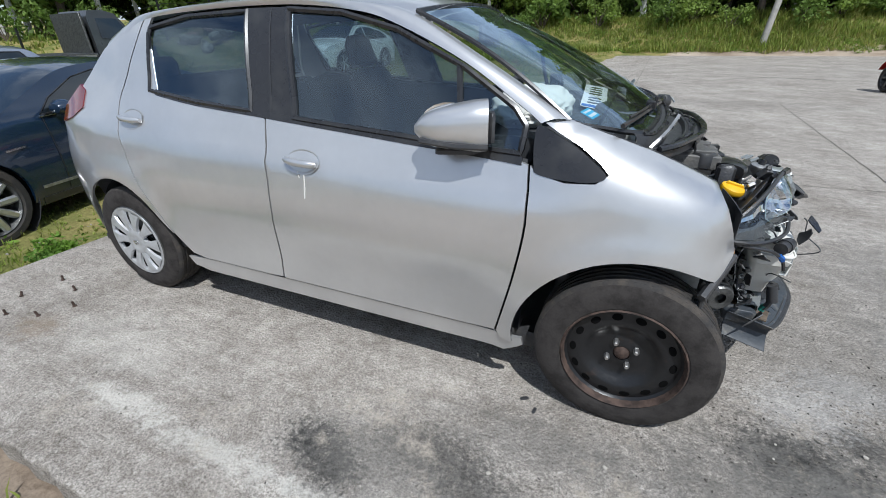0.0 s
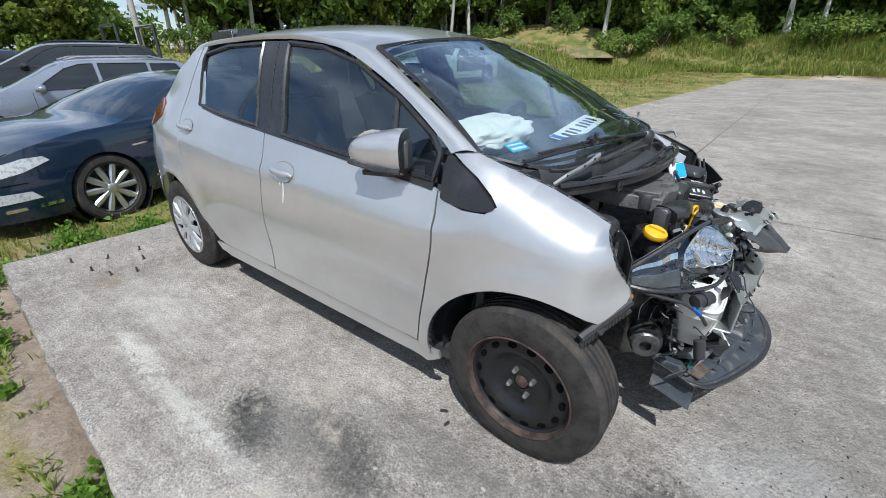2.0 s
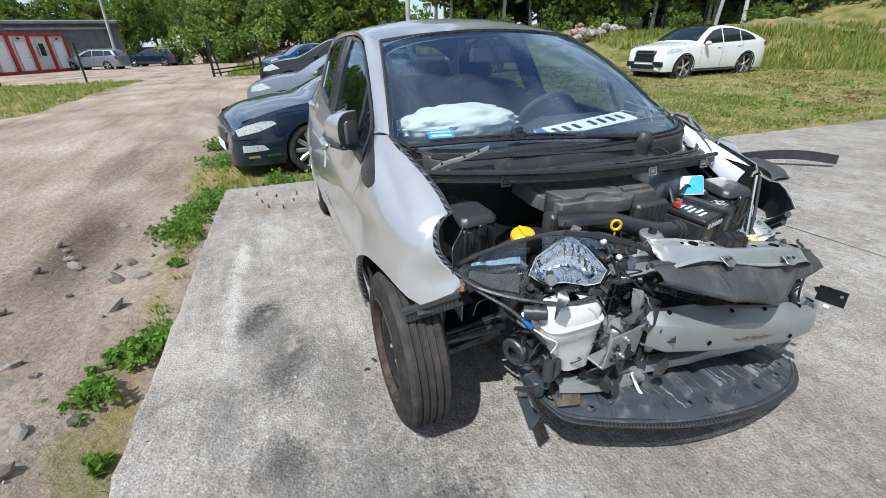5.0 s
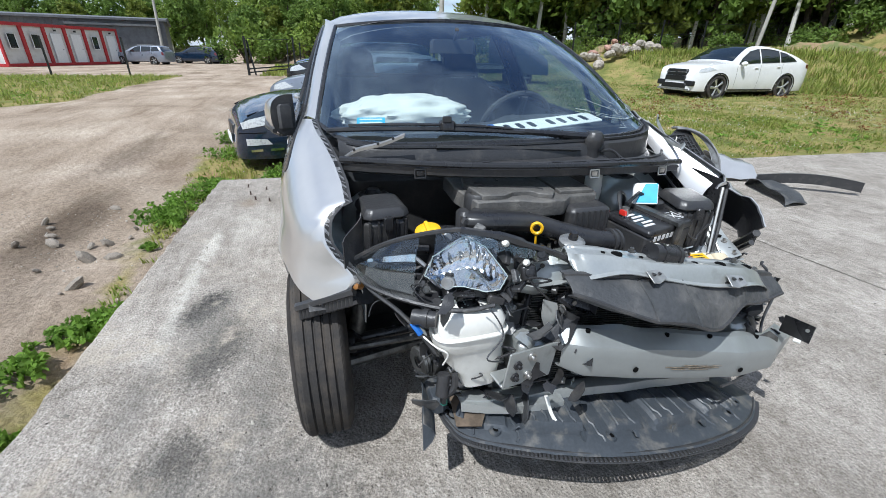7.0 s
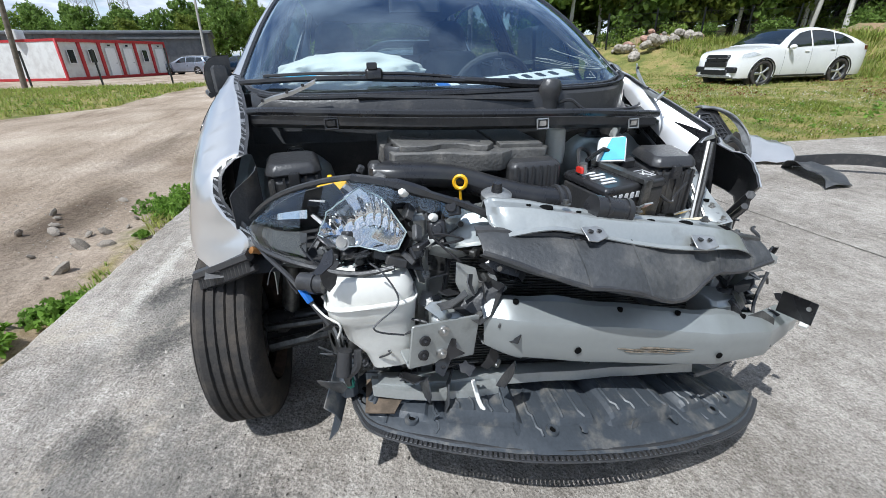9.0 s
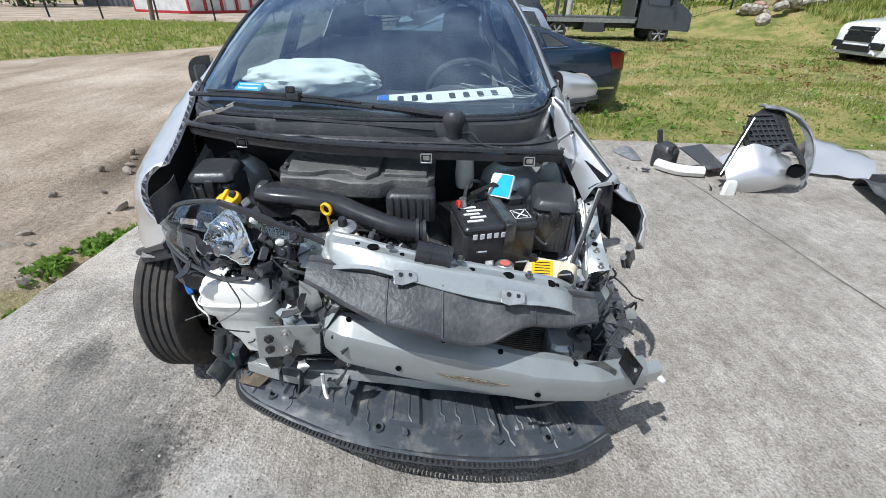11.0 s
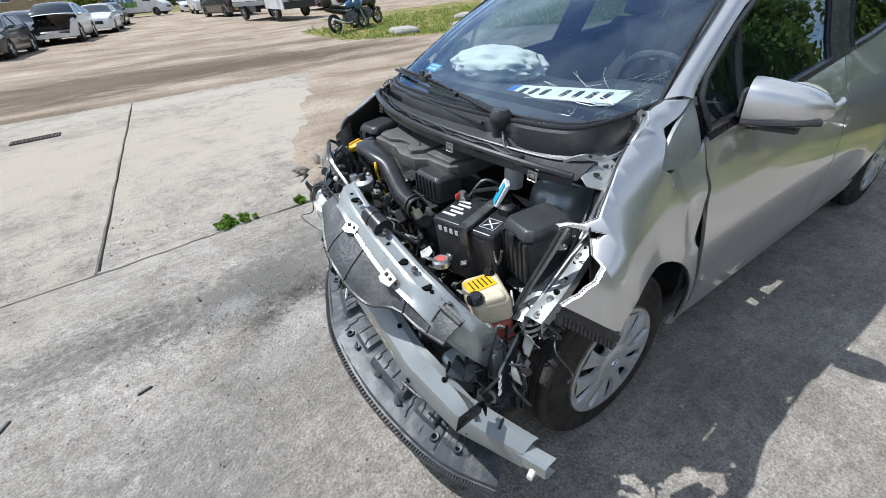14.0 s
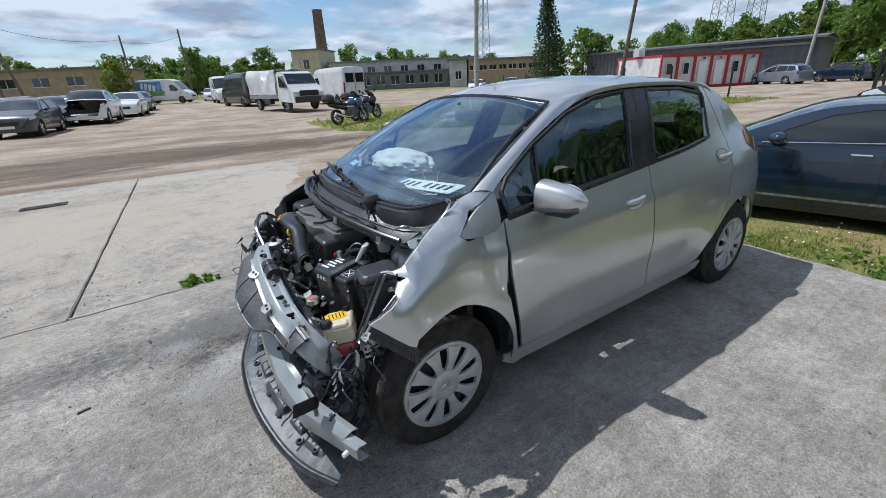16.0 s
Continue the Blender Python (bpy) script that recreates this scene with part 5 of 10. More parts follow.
    part("hinge_foot", Shape().plate([(-.06, -.03), (.07, -.03), (.085, .0), (.06, .035), (-.06, .03)], .004, Matrix.Translation((2.47, .655, .90)) @ pose(0, 0, 0, -30, 12, 10)), STEEL_GREY, car, bevel=.002)
    for c in ((2.45, .65, .908), (2.50, .66, .90), (2.43, .665, .905)):
        part("foot_hole", ring(c, .009, "z", 10, .004), TRIM, car, smooth=0)


def engine_bay():
    # block and bay floor
    s = Shape()
    s.box((2.58, -.02, .46), (.40, .62, .42), None, .05)
    s.box((2.58, .35, .40), (.34, .30, .28), None, .05)
    eng = part("engine", s, DARKMETAL, car, bevel=.01)
    for k in range(26):
        c = (RND.uniform(2.74, 2.82), RND.uniform(-.30, .26), RND.uniform(.36, .70))
        part("engine_bracket", Shape().box((0, 0, 0), (RND.uniform(.02, .06), RND.uniform(.03, .09), RND.uniform(.03, .08)), None, .006), RND.choice([DARKMETAL, PLASTIC, ALU, PLASTIC]), eng, m=Matrix.LocRotScale(c, Euler((RND.uniform(-.4, .4), RND.uniform(-.4, .4), RND.uniform(-.5, .5))), None))
    # engine cover: moulded lid, a raised field with an S-shaped edge, and the filter box beside it
    TOP = Matrix.Translation((2.6, 0, .815)) @ pose(0, 0, 0, -3, 2, 0) @ Matrix.Translation((-2.6, 0, 0))
    low = [(2.735, -.235), (2.60, -.262), (2.45, -.255), (2.43, -.22), (2.43, .20), (2.47, .225), (2.66, .225), (2.69, .205), (2.70, .10), (2.735, .06), (2.745, -.03), (2.725, -.09)]
    ec = part("engine_cover", Shape().plate(low, .052, TOP), COVER, car, "dusty black plastic engine cover with raised panels", bevel=.005)
    s_edge = curve([(2.72, -.215), (2.715, -.14), (2.690, -.10), (2.685, -.045), (2.71, -.02), (2.722, .02)], 5)
    part("cover_panel", Shape().plate(s_edge + [(2.68, .05), (2.46, .05), (2.455, -.05)] + [(2.46, -.20), (2.60, -.235)], .017, TOP @ Matrix.Translation((0, 0, .050))), COVER, ec, bevel=.003)
    part("cover_panel", Shape().plate([(2.685, .068), (2.675, .20), (2.46, .20), (2.46, .068)], .014, TOP @ Matrix.Translation((0, 0, .050))), COVER, ec, bevel=.003)
    groove = curve([(2.60, -.20), (2.64, -.13), (2.655, -.03), (2.675, .01)], 6)
    part("cover_ridge", Shape().tube([tuple(TOP @ Vector((x, y, .068))) for x, y in groove], .003, 5), PLASTIC, ec)
    part("cover_ridge", Shape().tube([tuple(TOP @ Vector((x, y, .067))) for x, y in ((2.47, -.10), (2.58, -.11))], .003, 5), PLASTIC, ec)
    part("filter_box", Shape().box((2.70, .155, .785), (.11, .15, .09), pose(0, 0, 0, 0, 0, 0), .012), PLASTIC, ec, bevel=.004)
    for k in range(6):
        part("box_rib", Shape().box((2.757, .10 + .022 * k, .785), (.006, .005, .07)), PLASTIC, ec, smooth=0)
    part("filler_collar", Shape().lathe([(.026, -.03), (.027, .012), (.040, .014), (.045, .006), (.046, -.04)], 20), PLASTIC, ec, m=Matrix.Translation((2.675, -.205, .872)))
    part("filler_cap", Shape().lathe([(.0001, .004), (.022, .002), (.025, -.01)], 16).box((0, 0, .008), (.04, .010, .012), None, .003), TRIM, ec, m=Matrix.Translation((2.675, -.205, .872)))
    # intake duct
    pts = curve([(2.76, -.262, .835), (2.78, -.225, .834), (2.785, -.145, .826), (2.782, -.07, .810), (2.80, .01, .783), (2.825, .11, .756), (2.828, .20, .742)], 6)
    rows = []
    for i, p in enumerate(pts):
        u = i / (len(pts) - 1)
        w, h = .052 - .018 * min(1, u * 1.8), .026 + .008 * u
        d = (Vector(pts[min(i + 1, len(pts) - 1)]) - Vector(pts[max(i - 1, 0)])).normalized()
        q = d.cross(Vector((0, 0, 1))).normalized()
        v = q.cross(d)
        rows.append([tuple(Vector(p) + q * (w * math.cos(a)) + v * (h * math.copysign(abs(math.sin(a)) ** (.5 + .5 * u), math.sin(a)))) for a in (2 * math.pi * k / 18 for k in range(19))])
    d = part("intake_duct", Shape().grid([[pts[0]] * 19] + rows), TRIM, car, "glossy black moulded intake duct", smooth=50)
    for y, x, z in ((.20, 2.828, .742), (.18, 2.828, .746)):
        part("duct_collar", Shape().lathe([(.034, -.006), (.039, -.004), (.039, .004), (.034, .006)], 18), PLASTIC, d, m=Matrix.Translation((x, y, z)) @ pose(0, 0, 0, 90, 0, 4))
    part("duct_mouth", Shape().box((2.75, -.28, .80), (.06, .035, .12), None, .01).box((2.80, -.24, .80), (.012, .09, .05), None, .004), PLASTIC, d)
    part("dipstick", Shape().tube([(2.826 + .006 * math.cos(a), -.080 + .014 * math.cos(a), .812 + .016 * math.sin(a)) for a in (2 * math.pi * k / 18 for k in range(19))], .0052, 6).tube([(2.825, -.080, .796), (2.818, -.075, .74), (2.80, -.06, .64)], .0038, 6), YELLOW, car, "yellow dipstick ring")
    pump = part("pump_disc", Shape().lathe([(.0001, .010), (.028, .008), (.036, .002), (.036, -.010), (.02, -.03)], 24), ALU, car, "white round pump cover", m=Matrix.Translation((2.911, -.015, .800)) @ pose(0, 0, 0, 0, 10, 0))
    part("pump_stub", Shape().lathe([(.0001, .03), (.010, .03), (.012, .02), (.014, .006)], 14), TRIM, pump)
    for k in range(14):
        c = (2.80 + .06 * (k % 3) / 2, -.19 + .03 * k, .735 - .012 * (k % 4))
        part("connector", Shape().box((0, 0, 0), (.022 + .01 * (k % 2), .026, .02 + .012 * (k % 3)), None, .004).tube([(0, 0, .01), (.004, 0, .03)], .006, 6), [PLASTIC, DUSTY, METAL, TRIM, PLASTIC, ALU, CREAM][k % 7], car, m=Matrix.LocRotScale(c, Euler((.3 * (k % 3), .2 * (k % 4), .5 * k)), None), smooth=0)
    # washer filler
    n = part("washer_neck", Shape().tube(curve([(2.765, -.388, .79), (2.77, -.39, .72), (2.83, -.36, .62)], 4), .024, 10), PLASTIC, car)
    part("washer_cap", Shape().lathe([(.0001, .020), (.026, .019), (.037, .012), (.040, .002), (.037, -.006), (.024, -.012)], 22).box((.0, .0, .022), (.055, .012, .010), None, .003), YELLOW, n, "yellow washer filler cap", m=Matrix.Translation((2.762, -.389, .803)) @ pose(0, 0, 0, 10, 14, 0))
    part("reservoir_cap", Shape().lathe([(.0001, .018), (.036, .016), (.042, .006), (.042, -.03), (.05, -.05)], 20), TRIM, car, m=Matrix.Translation((2.72, -.315, .775)))
    # fuse boxes
    def fusebox(c, sz, rz, ribs):
        b = part("fuse_box", Shape().box((0, 0, 0), sz, None, .018), PLASTIC, car, "black plastic fuse box", m=Matrix.Translation(c) @ pose(0, 0, 0, 0, 4, rz), bevel=.004)
        part("fuse_lid", Shape().box((0, 0, sz[2] / 2 + .014), (sz[0] * 1.05, sz[1] * 1.05, .03), None, .02, .94), PLASTIC, b, bevel=.005)
        for k in range(ribs):
            part("box_rib", Shape().box((sz[0] / 2, -sz[1] / 2 + sz[1] * (k + .5) / ribs, 0), (.008, .006, sz[2] * .9)), PLASTIC, b)
        part("box_latch", Shape().box((sz[0] / 2 + .008, 0, sz[2] / 2 - .01), (.014, .03, .04), None, .004), TRIM, b)
    fusebox((2.585, -.495, .775), (.15, .14, .10), 6, 5)
    fusebox((2.665, .612, .712), (.165, .135, .15), -10, 6)
    # battery
    bat = part("battery", Shape().box((0, 0, -.095), (.175, .235, .19), None, .01), PLASTIC, car, "black car battery with white printing", m=Matrix.Translation((2.728, .412, .752)) @ pose(0, 0, 0, 0, 5, 14), bevel=.004)
    part("battery_lid", Shape().box((0, 0, .008), (.178, .238, .022), None, .008), TRIM, bat, bevel=.003)
    for k in range(5):
        part("battery_label", Shape().box((.0892, -.085 + .022 * k, -.012), (.002, .014, .017), None, .003), WHITEINK, bat, smooth=0)
    for k in range(5):
        part("print_bar", Shape().box((.05 - .02 * k, -.075 + .015 * (k % 2), .0205), (.010, .05, .002)), WHITEINK, bat, smooth=0)
    x = Shape()
    for a in (-1, 1):
        x.box((0, 0, 0), (.05, .004, .002), Matrix.Translation((.035, .075, .0205)) @ Matrix.Rotation(a * .8, 4, "Z"))
    x.tube([(.06, .05, .021), (.06, .10, .021), (.01, .10, .021), (.01, .05, .021), (.06, .05, .021)], .0012, 4)
    part("warning_mark", x, WHITEINK, bat, smooth=0)
    part("battery_clamp", Shape().box((.0, .02, .026), (.21, .035, .012), None, .004).box((.1, .02, -.02), (.012, .03, .10), None, .003), DARKMETAL, bat)
    part("terminal", Shape().lathe([(.0001, .05), (.012, .05), (.014, .02)], 10), METAL, bat, m=Matrix.Translation((-.04, -.09, 0)))
    part("terminal_cover", Shape().box((-.035, -.105, .035), (.03, .010, .016), None, .004), RED, bat, "red terminal cover")
    part("terminal_clamp", Shape().box((-.045, .08, .035), (.05, .05, .03), None, .008).tube([(-.05, .08, .05), (-.08, .02, .07), (-.06, -.06, .05)], .007, 6), TRIM, bat)
    cable([(2.69, .32, .78), (2.64, .34, .83), (2.60, .40, .80), (2.58, .42, .70)], .006, PLASTIC)
    # parts packet left on the battery
    pk = part("packet", Shape().box((0, 0, 0), (.016, .082, .075), None, .005), PAPER, car, "small white and blue cardboard packet", m=Matrix.Translation((2.655, .44, .825)) @ pose(0, 0, 0, 8, -28, -44))
    part("packet_print", Shape().add([(.0092, -.03, -.034), (.0092, .039, -.034), (.0092, .039, .035), (.0092, 0, .035)], [(0, 1, 2, 3)]), CYANINK, pk, smooth=0)
    # brake fluid bottle and pipe
    part("fluid_bottle", Shape().lathe([(.0001, .10), (.022, .10), (.024, .075), (.03, .07), (.034, .0), (.03, -.04)], 16), TANKWHITE, car, m=Matrix.Translation((2.50, .33, .80)))
    cable([(2.50, .36, .86), (2.54, .45, .89), (2.53, .56, .88), (2.46, .60, .84)], .008, PLASTIC, "hose")
    # inner wings and strut towers
    for sd in (-1, 1):
        rows = []
        for k in range(15):
            x = 2.26 + .45 * k / 14
            row = []
            for q, (y, z) in enumerate(((.58, .60), (.575, .66), (.585, .72), (.61, .765), (.655, .775), (.665, .83 - .12 * k / 14), (.69 + .06 * (sd > 0) * k / 14, .84 - .14 * k / 14))):
                n = noise.noise(Vector((x * 12, y * 15, z * 12 + sd))) * (.014 if sd > 0 else .006)
                row.append((x, sd * (y + n), z - .10 * (k / 14) + n))
            rows.append(row)
        part("inner_wing", Shape().grid(rows, .003 * sd), STEEL_GREY, car, "pale grey inner wing panel" + (", crumpled" if sd > 0 else ""))
        part("strut_tower", Shape().lathe([(.03, .83), (.055, .83), (.075, .815), (.10, .79), (.115, .72), (.12, .5)], 22), STEEL_GREY, car, m=Matrix.Translation((2.44, sd * .50, 0)))
        part("strut_top", Shape().lathe([(.0001, .85), (.02, .85), (.03, .835), (.05, .832)], 14), TRIM, car, m=Matrix.Translation((2.44, sd * .50, 0)))
        part("suspension_strut", Shape().tube([(2.50, sd * .60, .28), (2.46, sd * .53, .74)], .03, 10).tube([(2.52, sd * .68, .20), (2.48, sd * .30, .22)], .022, 8).tube([(2.56, sd * .66, .30), (2.58, sd * .2, .32)], .014, 8), DARKMETAL, car)
        part("drive_shaft", Shape().tube([(2.51, sd * .68, .29), (2.54, sd * .28, .34)], [.022, .02], 10).lathe([(.02, 0), (.045, .03), (.04, .09), (.02, .11)], 14, Matrix.Translation((2.52, sd * .58, .30)) @ Matrix.Rotation(radians(90), 4, "X")), TRIM, car)
    rows = []
    for k in range(25):
        u = k / 24
        row = []
        for q in range(10):
            w = q / 9
            p = Vector((2.36 + .46 * u, .60 + .085 * w + .02 * u, .815 - .24 * u ** 1.2 - .07 * (1 - w) ** 2))
            p += Vector((noise.noise(p * 22), noise.noise(p * 17 + Vector((3, 0, 0))), noise.noise(p * 19 + Vector((0, 5, 0))))) * .016
            row.append(tuple(p))
        rows.append(row)
    part("crumpled_apron", Shape().grid(rows, -.003), STEEL_GREY, car, "pale crumpled apron panel beside the fuse box", smooth=20)
    part("apron_bolt", Shape().lathe([(.0001, .014), (.009, .014), (.010, .004), (.017, .003), (.017, 0)], 10), METAL, car, m=Matrix.Translation((2.66, .69, .745)))
    # pale rail under the bent wing, with holes and bolts
    rows = []
    for k in range(19):
        u = .52 + .48 * k / 18
        x = 2.36 + .46 * u
        z = .875 - .27 * u ** 1.3 + .008 * math.sin(14 * u)
        rows.append([(x, .700 + .012 * u, z - .07), (x, .704 + .014 * u, z - .012), (x, .714 + .016 * u, z - .004), (x, .734 + .026 * u, z + .006 * math.sin(22 * u)), (x, .746 + .03 * u, z + .004), (x, .750 + .03 * u, z - .03)])
    part("prop_rod", Shape().tube([(2.80, .715, .60), (2.66, .725, .73), (2.44, .735, .865)], .0055, 8), METAL, car, "thin bare steel prop rod")
    rail = part("wing_rail", Shape().grid(rows, .003), STEEL_GREY, car, "pale grey wing rail with bolt holes", smooth=25)
    for k in (2, 5, 8, 11, 15):
        c = (Vector(rows[k][2]) + Vector(rows[k][4])) / 2
        part("rail_hole", ring((c.x, c.y, c.z - .003), .009 if k % 2 else .006, "z", 12, .006), OPENING_SHADE, rail, smooth=0)
    for k in (4, 9, 13, 17):
        c = (Vector(rows[k][2]) + Vector(rows[k][4])) / 2
        part("rail_bolt", Shape().lathe([(.0001, .012), (.006, .012), (.0065, .004), (.012, .003), (.012, 0)], 8), METAL, rail, m=Matrix.Translation(c))
    part("wing_bracket", Shape().plate([(0, 0), (.11, -.012), (.115, .03), (.06, .05), (.0, .03)], .004, Matrix.Translation((2.70, .69, .60)) @ pose(0, 0, 0, 60, 0, 80)), DARKMETAL, car, bevel=.002)


def bumper_beam():
    ys = [-.075 + .97 * k / 44 for k in range(45)]
    def xb(y): return interp(y, [(-.34, 2.985), (-.1, 3.045), (.14, 3.075), (.53, 3.098), (.72, 3.07), (.9, 2.985)])
    def zb(y): return .466 - .185 * (y - .138)
    rows = []
    for y in ys:
        lift = .012 * max(0, math.sin(14 * y)) ** 3
        e = min(1, (y + .075) / .06)
        sec = [(-.085, .080 + lift), (-.080, .088 + lift), (-.050, .088 + lift * .6), (-.022, .074), (-.004, .062), (.006, .056), (.011, .046), (.012, .020), (.013, -.008), (.012, -.034), (.008, -.047), (-.004, -.054), (-.03, -.058), (-.07, -.058)]
        k = interp(y, [(-.08, .95), (.3, 1), (.6, .86), (.8, .66), (.9, .58)])
        rows.append([(xb(y) + a * (.45 + .3 * k) - .03 * (1 - e), y + .002 * math.sin(30 * y + 9 * b), zb(y) + (b + .006) * (.8 + .2 * e) * k - .006) for a, b in sec])
    BEAMSTEEL = material("grey_beam_steel", (.29, .305, .30), .36, .35, .06, 5, bump=.05, bscale=14, color2=(.24, .25, .245), mix=(.5, .8), rvary=.08)
    b = part("bumper_beam", Shape().grid(rows, .004), BEAMSTEEL, car, "bent grey steel bumper beam, scraped", smooth=24)
    for y in (.138, .528):
        part("beam_hole", ring((xb(y) + .011, y, zb(y) - .01), .0085, "x"), OPENING_SHADE, b, smooth=0)
    for y in (.0, .26, .42, .64):
        part("beam_notch", ring((xb(y) - .032, y, zb(y) + .080 * (1 if y < .5 else .86)), .007, "z", 10, .008), OPENING_SHADE, b, smooth=0)
    scr = material("scraped_rust", (.30, .25, .19), .6, .4, .3, 60)
    for y0, y1, dz in ((.24, .44, -.002), (.26, .40, -.008), (.30, .45, .004)):
        part("beam_scrape", Shape().tube([(xb(y) + .0115, y, zb(y) + dz + .001 * math.sin(60 * y)) for y in (y0 + (y1 - y0) * k / 10 for k in range(11))], [.0008] + [.0022, .0015, .0025, .001, .002, .0026, .0014, .002, .001] + [.0006], 5), scr, b)
    pl = part("end_plate", Shape().box((0, 0, 0), (.006, .17, .115), None, .012).box((-.03, -.02, -.055), (.06, .13, .006), None, .004), STEEL_GREY, b, m=Matrix.Translation((3.032, -.172, .50)) @ pose(0, 0, 0, -6, 4, 12), bevel=.002)
    for y, z in ((-.008, .034), (-.006, -.030), (-.052, .016), (-.052, -.024)):
        part("plate_bolt", Shape().lathe([(.0001, .014), (.006, .014), (.0065, .006), (.013, .005), (.0135, 0)], 10), METAL if y > -.03 else TRIM, pl, m=Matrix.Translation((.003, y, z)) @ Matrix.Rotation(radians(90), 4, "Y"))
    part("crash_box", Shape().box((2.90, -.15, .50), (.22, .09, .10), None, .012), STEEL_GREY, car, bevel=.003)
    part("crash_box", Shape().box((2.90, .62, .42), (.24, .09, .11), None, .012), STEEL_GREY, car, bevel=.003)
    # folded bracket at the beam's far end
    part("corner_bracket", Shape().plate([(-.05, -.04), (.06, -.05), (.07, .03), (.02, .055), (-.05, .04)], .003, Matrix.Translation((3.05, .70, .39)) @ pose(0, 0, 0, 70, 10, 95)), DARKMETAL, b, bevel=.001)
    part("beam_stub", Shape().grid(loft([(3.02, .80, .345), (3.0, .86, .335), (2.975, .92, .325), (2.96, .955, .32)], [(-.03, .028), (.0, .030), (.010, .022), (.010, -.022), (0, -.03), (-.03, -.03)], .006, 8), .003), STEEL_GREY, b)
    part("stub_bolt", Shape().lathe([(.0001, .02), (.008, .02), (.010, .0)], 8), TANKWHITE, b, m=Matrix.Translation((2.995, .935, .335)) @ pose(0, 0, 0, 0, 90, 20))


def radiator_frame():
    path = curve([(2.945, -.055, .785), (2.968, -.02, .792), (2.985, .07, .786), (3.0, .2, .764), (3.012, .42, .726), (3.008, .54, .694), (2.975, .64, .628), (2.915, .695, .545), (2.87, .71, .45)], 8)
    path = [(x, y, z) for x, y, z in path]
    rows = []
    for i, p in enumerate(path):
        u = i / (len(path) - 1)
        w = interp(u, [(0, .022), (.06, .034), (.7, .034), (1, .026)])
        wob = .008 * math.sin(9 * u + 1) + .006 * noise.noise(Vector((8 * u, 2, 1)))
        down = interp(u, [(0, .015), (.1, .036), (.6, .036), (1, .02)]) + .010 * math.sin(17 * u)
        sec = [(-w - .004, -.035), (-w, -.006), (-w + .006, .004 + wob), (-w + .016, .004 + wob), (-w + .022, wob), (w - .014, wob * .5), (w - .006, -.006), (w, -.012), (w + .016, -down), (w + .028, -down - .004)]
        rows.append([(p[0] + a, p[1] + .004 * math.sin(40 * u + 30 * b), p[2] + b) for a, b in sec])
    f = part("radiator_frame", Shape().grid(rows, .003), STEEL_GREY, car, "pale grey pressed-steel radiator frame, buckled", smooth=22)
    for (x, y, z), r in (((2.985, .075, .789), .018), ((2.975, .035, .790), .006), ((3.0, .33, .746), .009), ((3.005, .425, .730), .017), ((3.0, .537, .700), .019), ((2.985, .575, .684), .006), ((3.01, .558, .690), .006), ((2.985, .15, .777), .006), ((2.90, .705, .53), .010)):
        q = min(range(len(path)), key=lambda j: abs(path[j][1] - y) + (path[j][2] < .6) * (z > .6))
        c = (Vector(rows[q][4]) + Vector(rows[q][5])) / 2
        part("frame_hole", ring((c.x, y, c.z - .0042), min(r, .015), "z", 16, .006), OPENING_SHADE, f, smooth=0)
    for x, y, z in ((2.97, .25, .765), (2.97, .36, .75), (2.975, .47, .725), (2.96, .60, .675)):
        part("frame_tab", Shape().plate([(-.02, -.014), (.012, -.012), (.012, .012), (-.02, .014)], .004, Matrix.Translation((x - .02, y, z)) @ pose(0, 0, 0, 5, -35, 0)), STEEL_GREY, f, smooth=0)
    for x, y, z in ((2.992, .12, .788), (3.0, .30, .757), (3.012, .48, .72), (2.99, .61, .662)):
        part("frame_bolt", Shape().lathe([(.0001, .012), (.006, .012), (.0065, .004), (.011, .003), (.011, 0)], 8), DARKMETAL, f, m=Matrix.Translation((x, y, z)))
    # folded plates torn loose between frame and headlight
    for lb, mt, rg, bend in (("pale grey folded end plate of the frame", STEEL_GREY, [(2.909, -.137, .748), (2.902, -.098, .776), (2.917, -.035, .789), (2.971, .027, .753), (2.969, .001, .742), (2.979, -.042, .708), (2.953, -.134, .694), (2.927, -.147, .72)], .02),
                             ("black folded bracket plate", TRIM, [(2.96, -.039, .678), (2.962, .002, .696), (2.979, .05, .698), (3.002, .042, .666), (3.025, .014, .623), (2.99, -.048, .635), (2.962, -.08, .655)], .015),
                             ("black folded bracket plate", PLASTIC, [(2.966, -.073, .634), (3.006, -.019, .61), (3.036, -.062, .551), (3.039, -.09, .534), (2.995, -.144, .561), (2.974, -.11, .605)], .02)):
        c = sum((Vector(p) for p in rg), Vector()) / len(rg)
        nrm = Vector((.75, -.3, .6)).normalized()
        ringv = [Vector(p) for p in rg]
        s = Shape()
        n = len(ringv)
        inner = [c.lerp(p, .72) - nrm * bend for p in ringv]
        core = [c.lerp(p, .2) - nrm * bend * .7 for p in ringv]
        for off in (0, -.004):
            s.add([tuple(p + nrm * off) for p in ringv + inner + core], [(k, (k + 1) % n, n + (k + 1) % n, n + k) for k in range(n)] + [(n + k, n + (k + 1) % n, 2 * n + (k + 1) % n, 2 * n + k) for k in range(n)] + [tuple(range(2 * n, 3 * n))])
        pl = part("folded_plate", s, mt, f, lb, smooth=15)
        for q in (0, 3, 5):
            part("plate_hole", ring(inner[q] + (c - inner[q]) * .25 + nrm * .004, .007, "x", 10, .004), TRIM if mt == STEEL_GREY else METAL, pl, smooth=0)
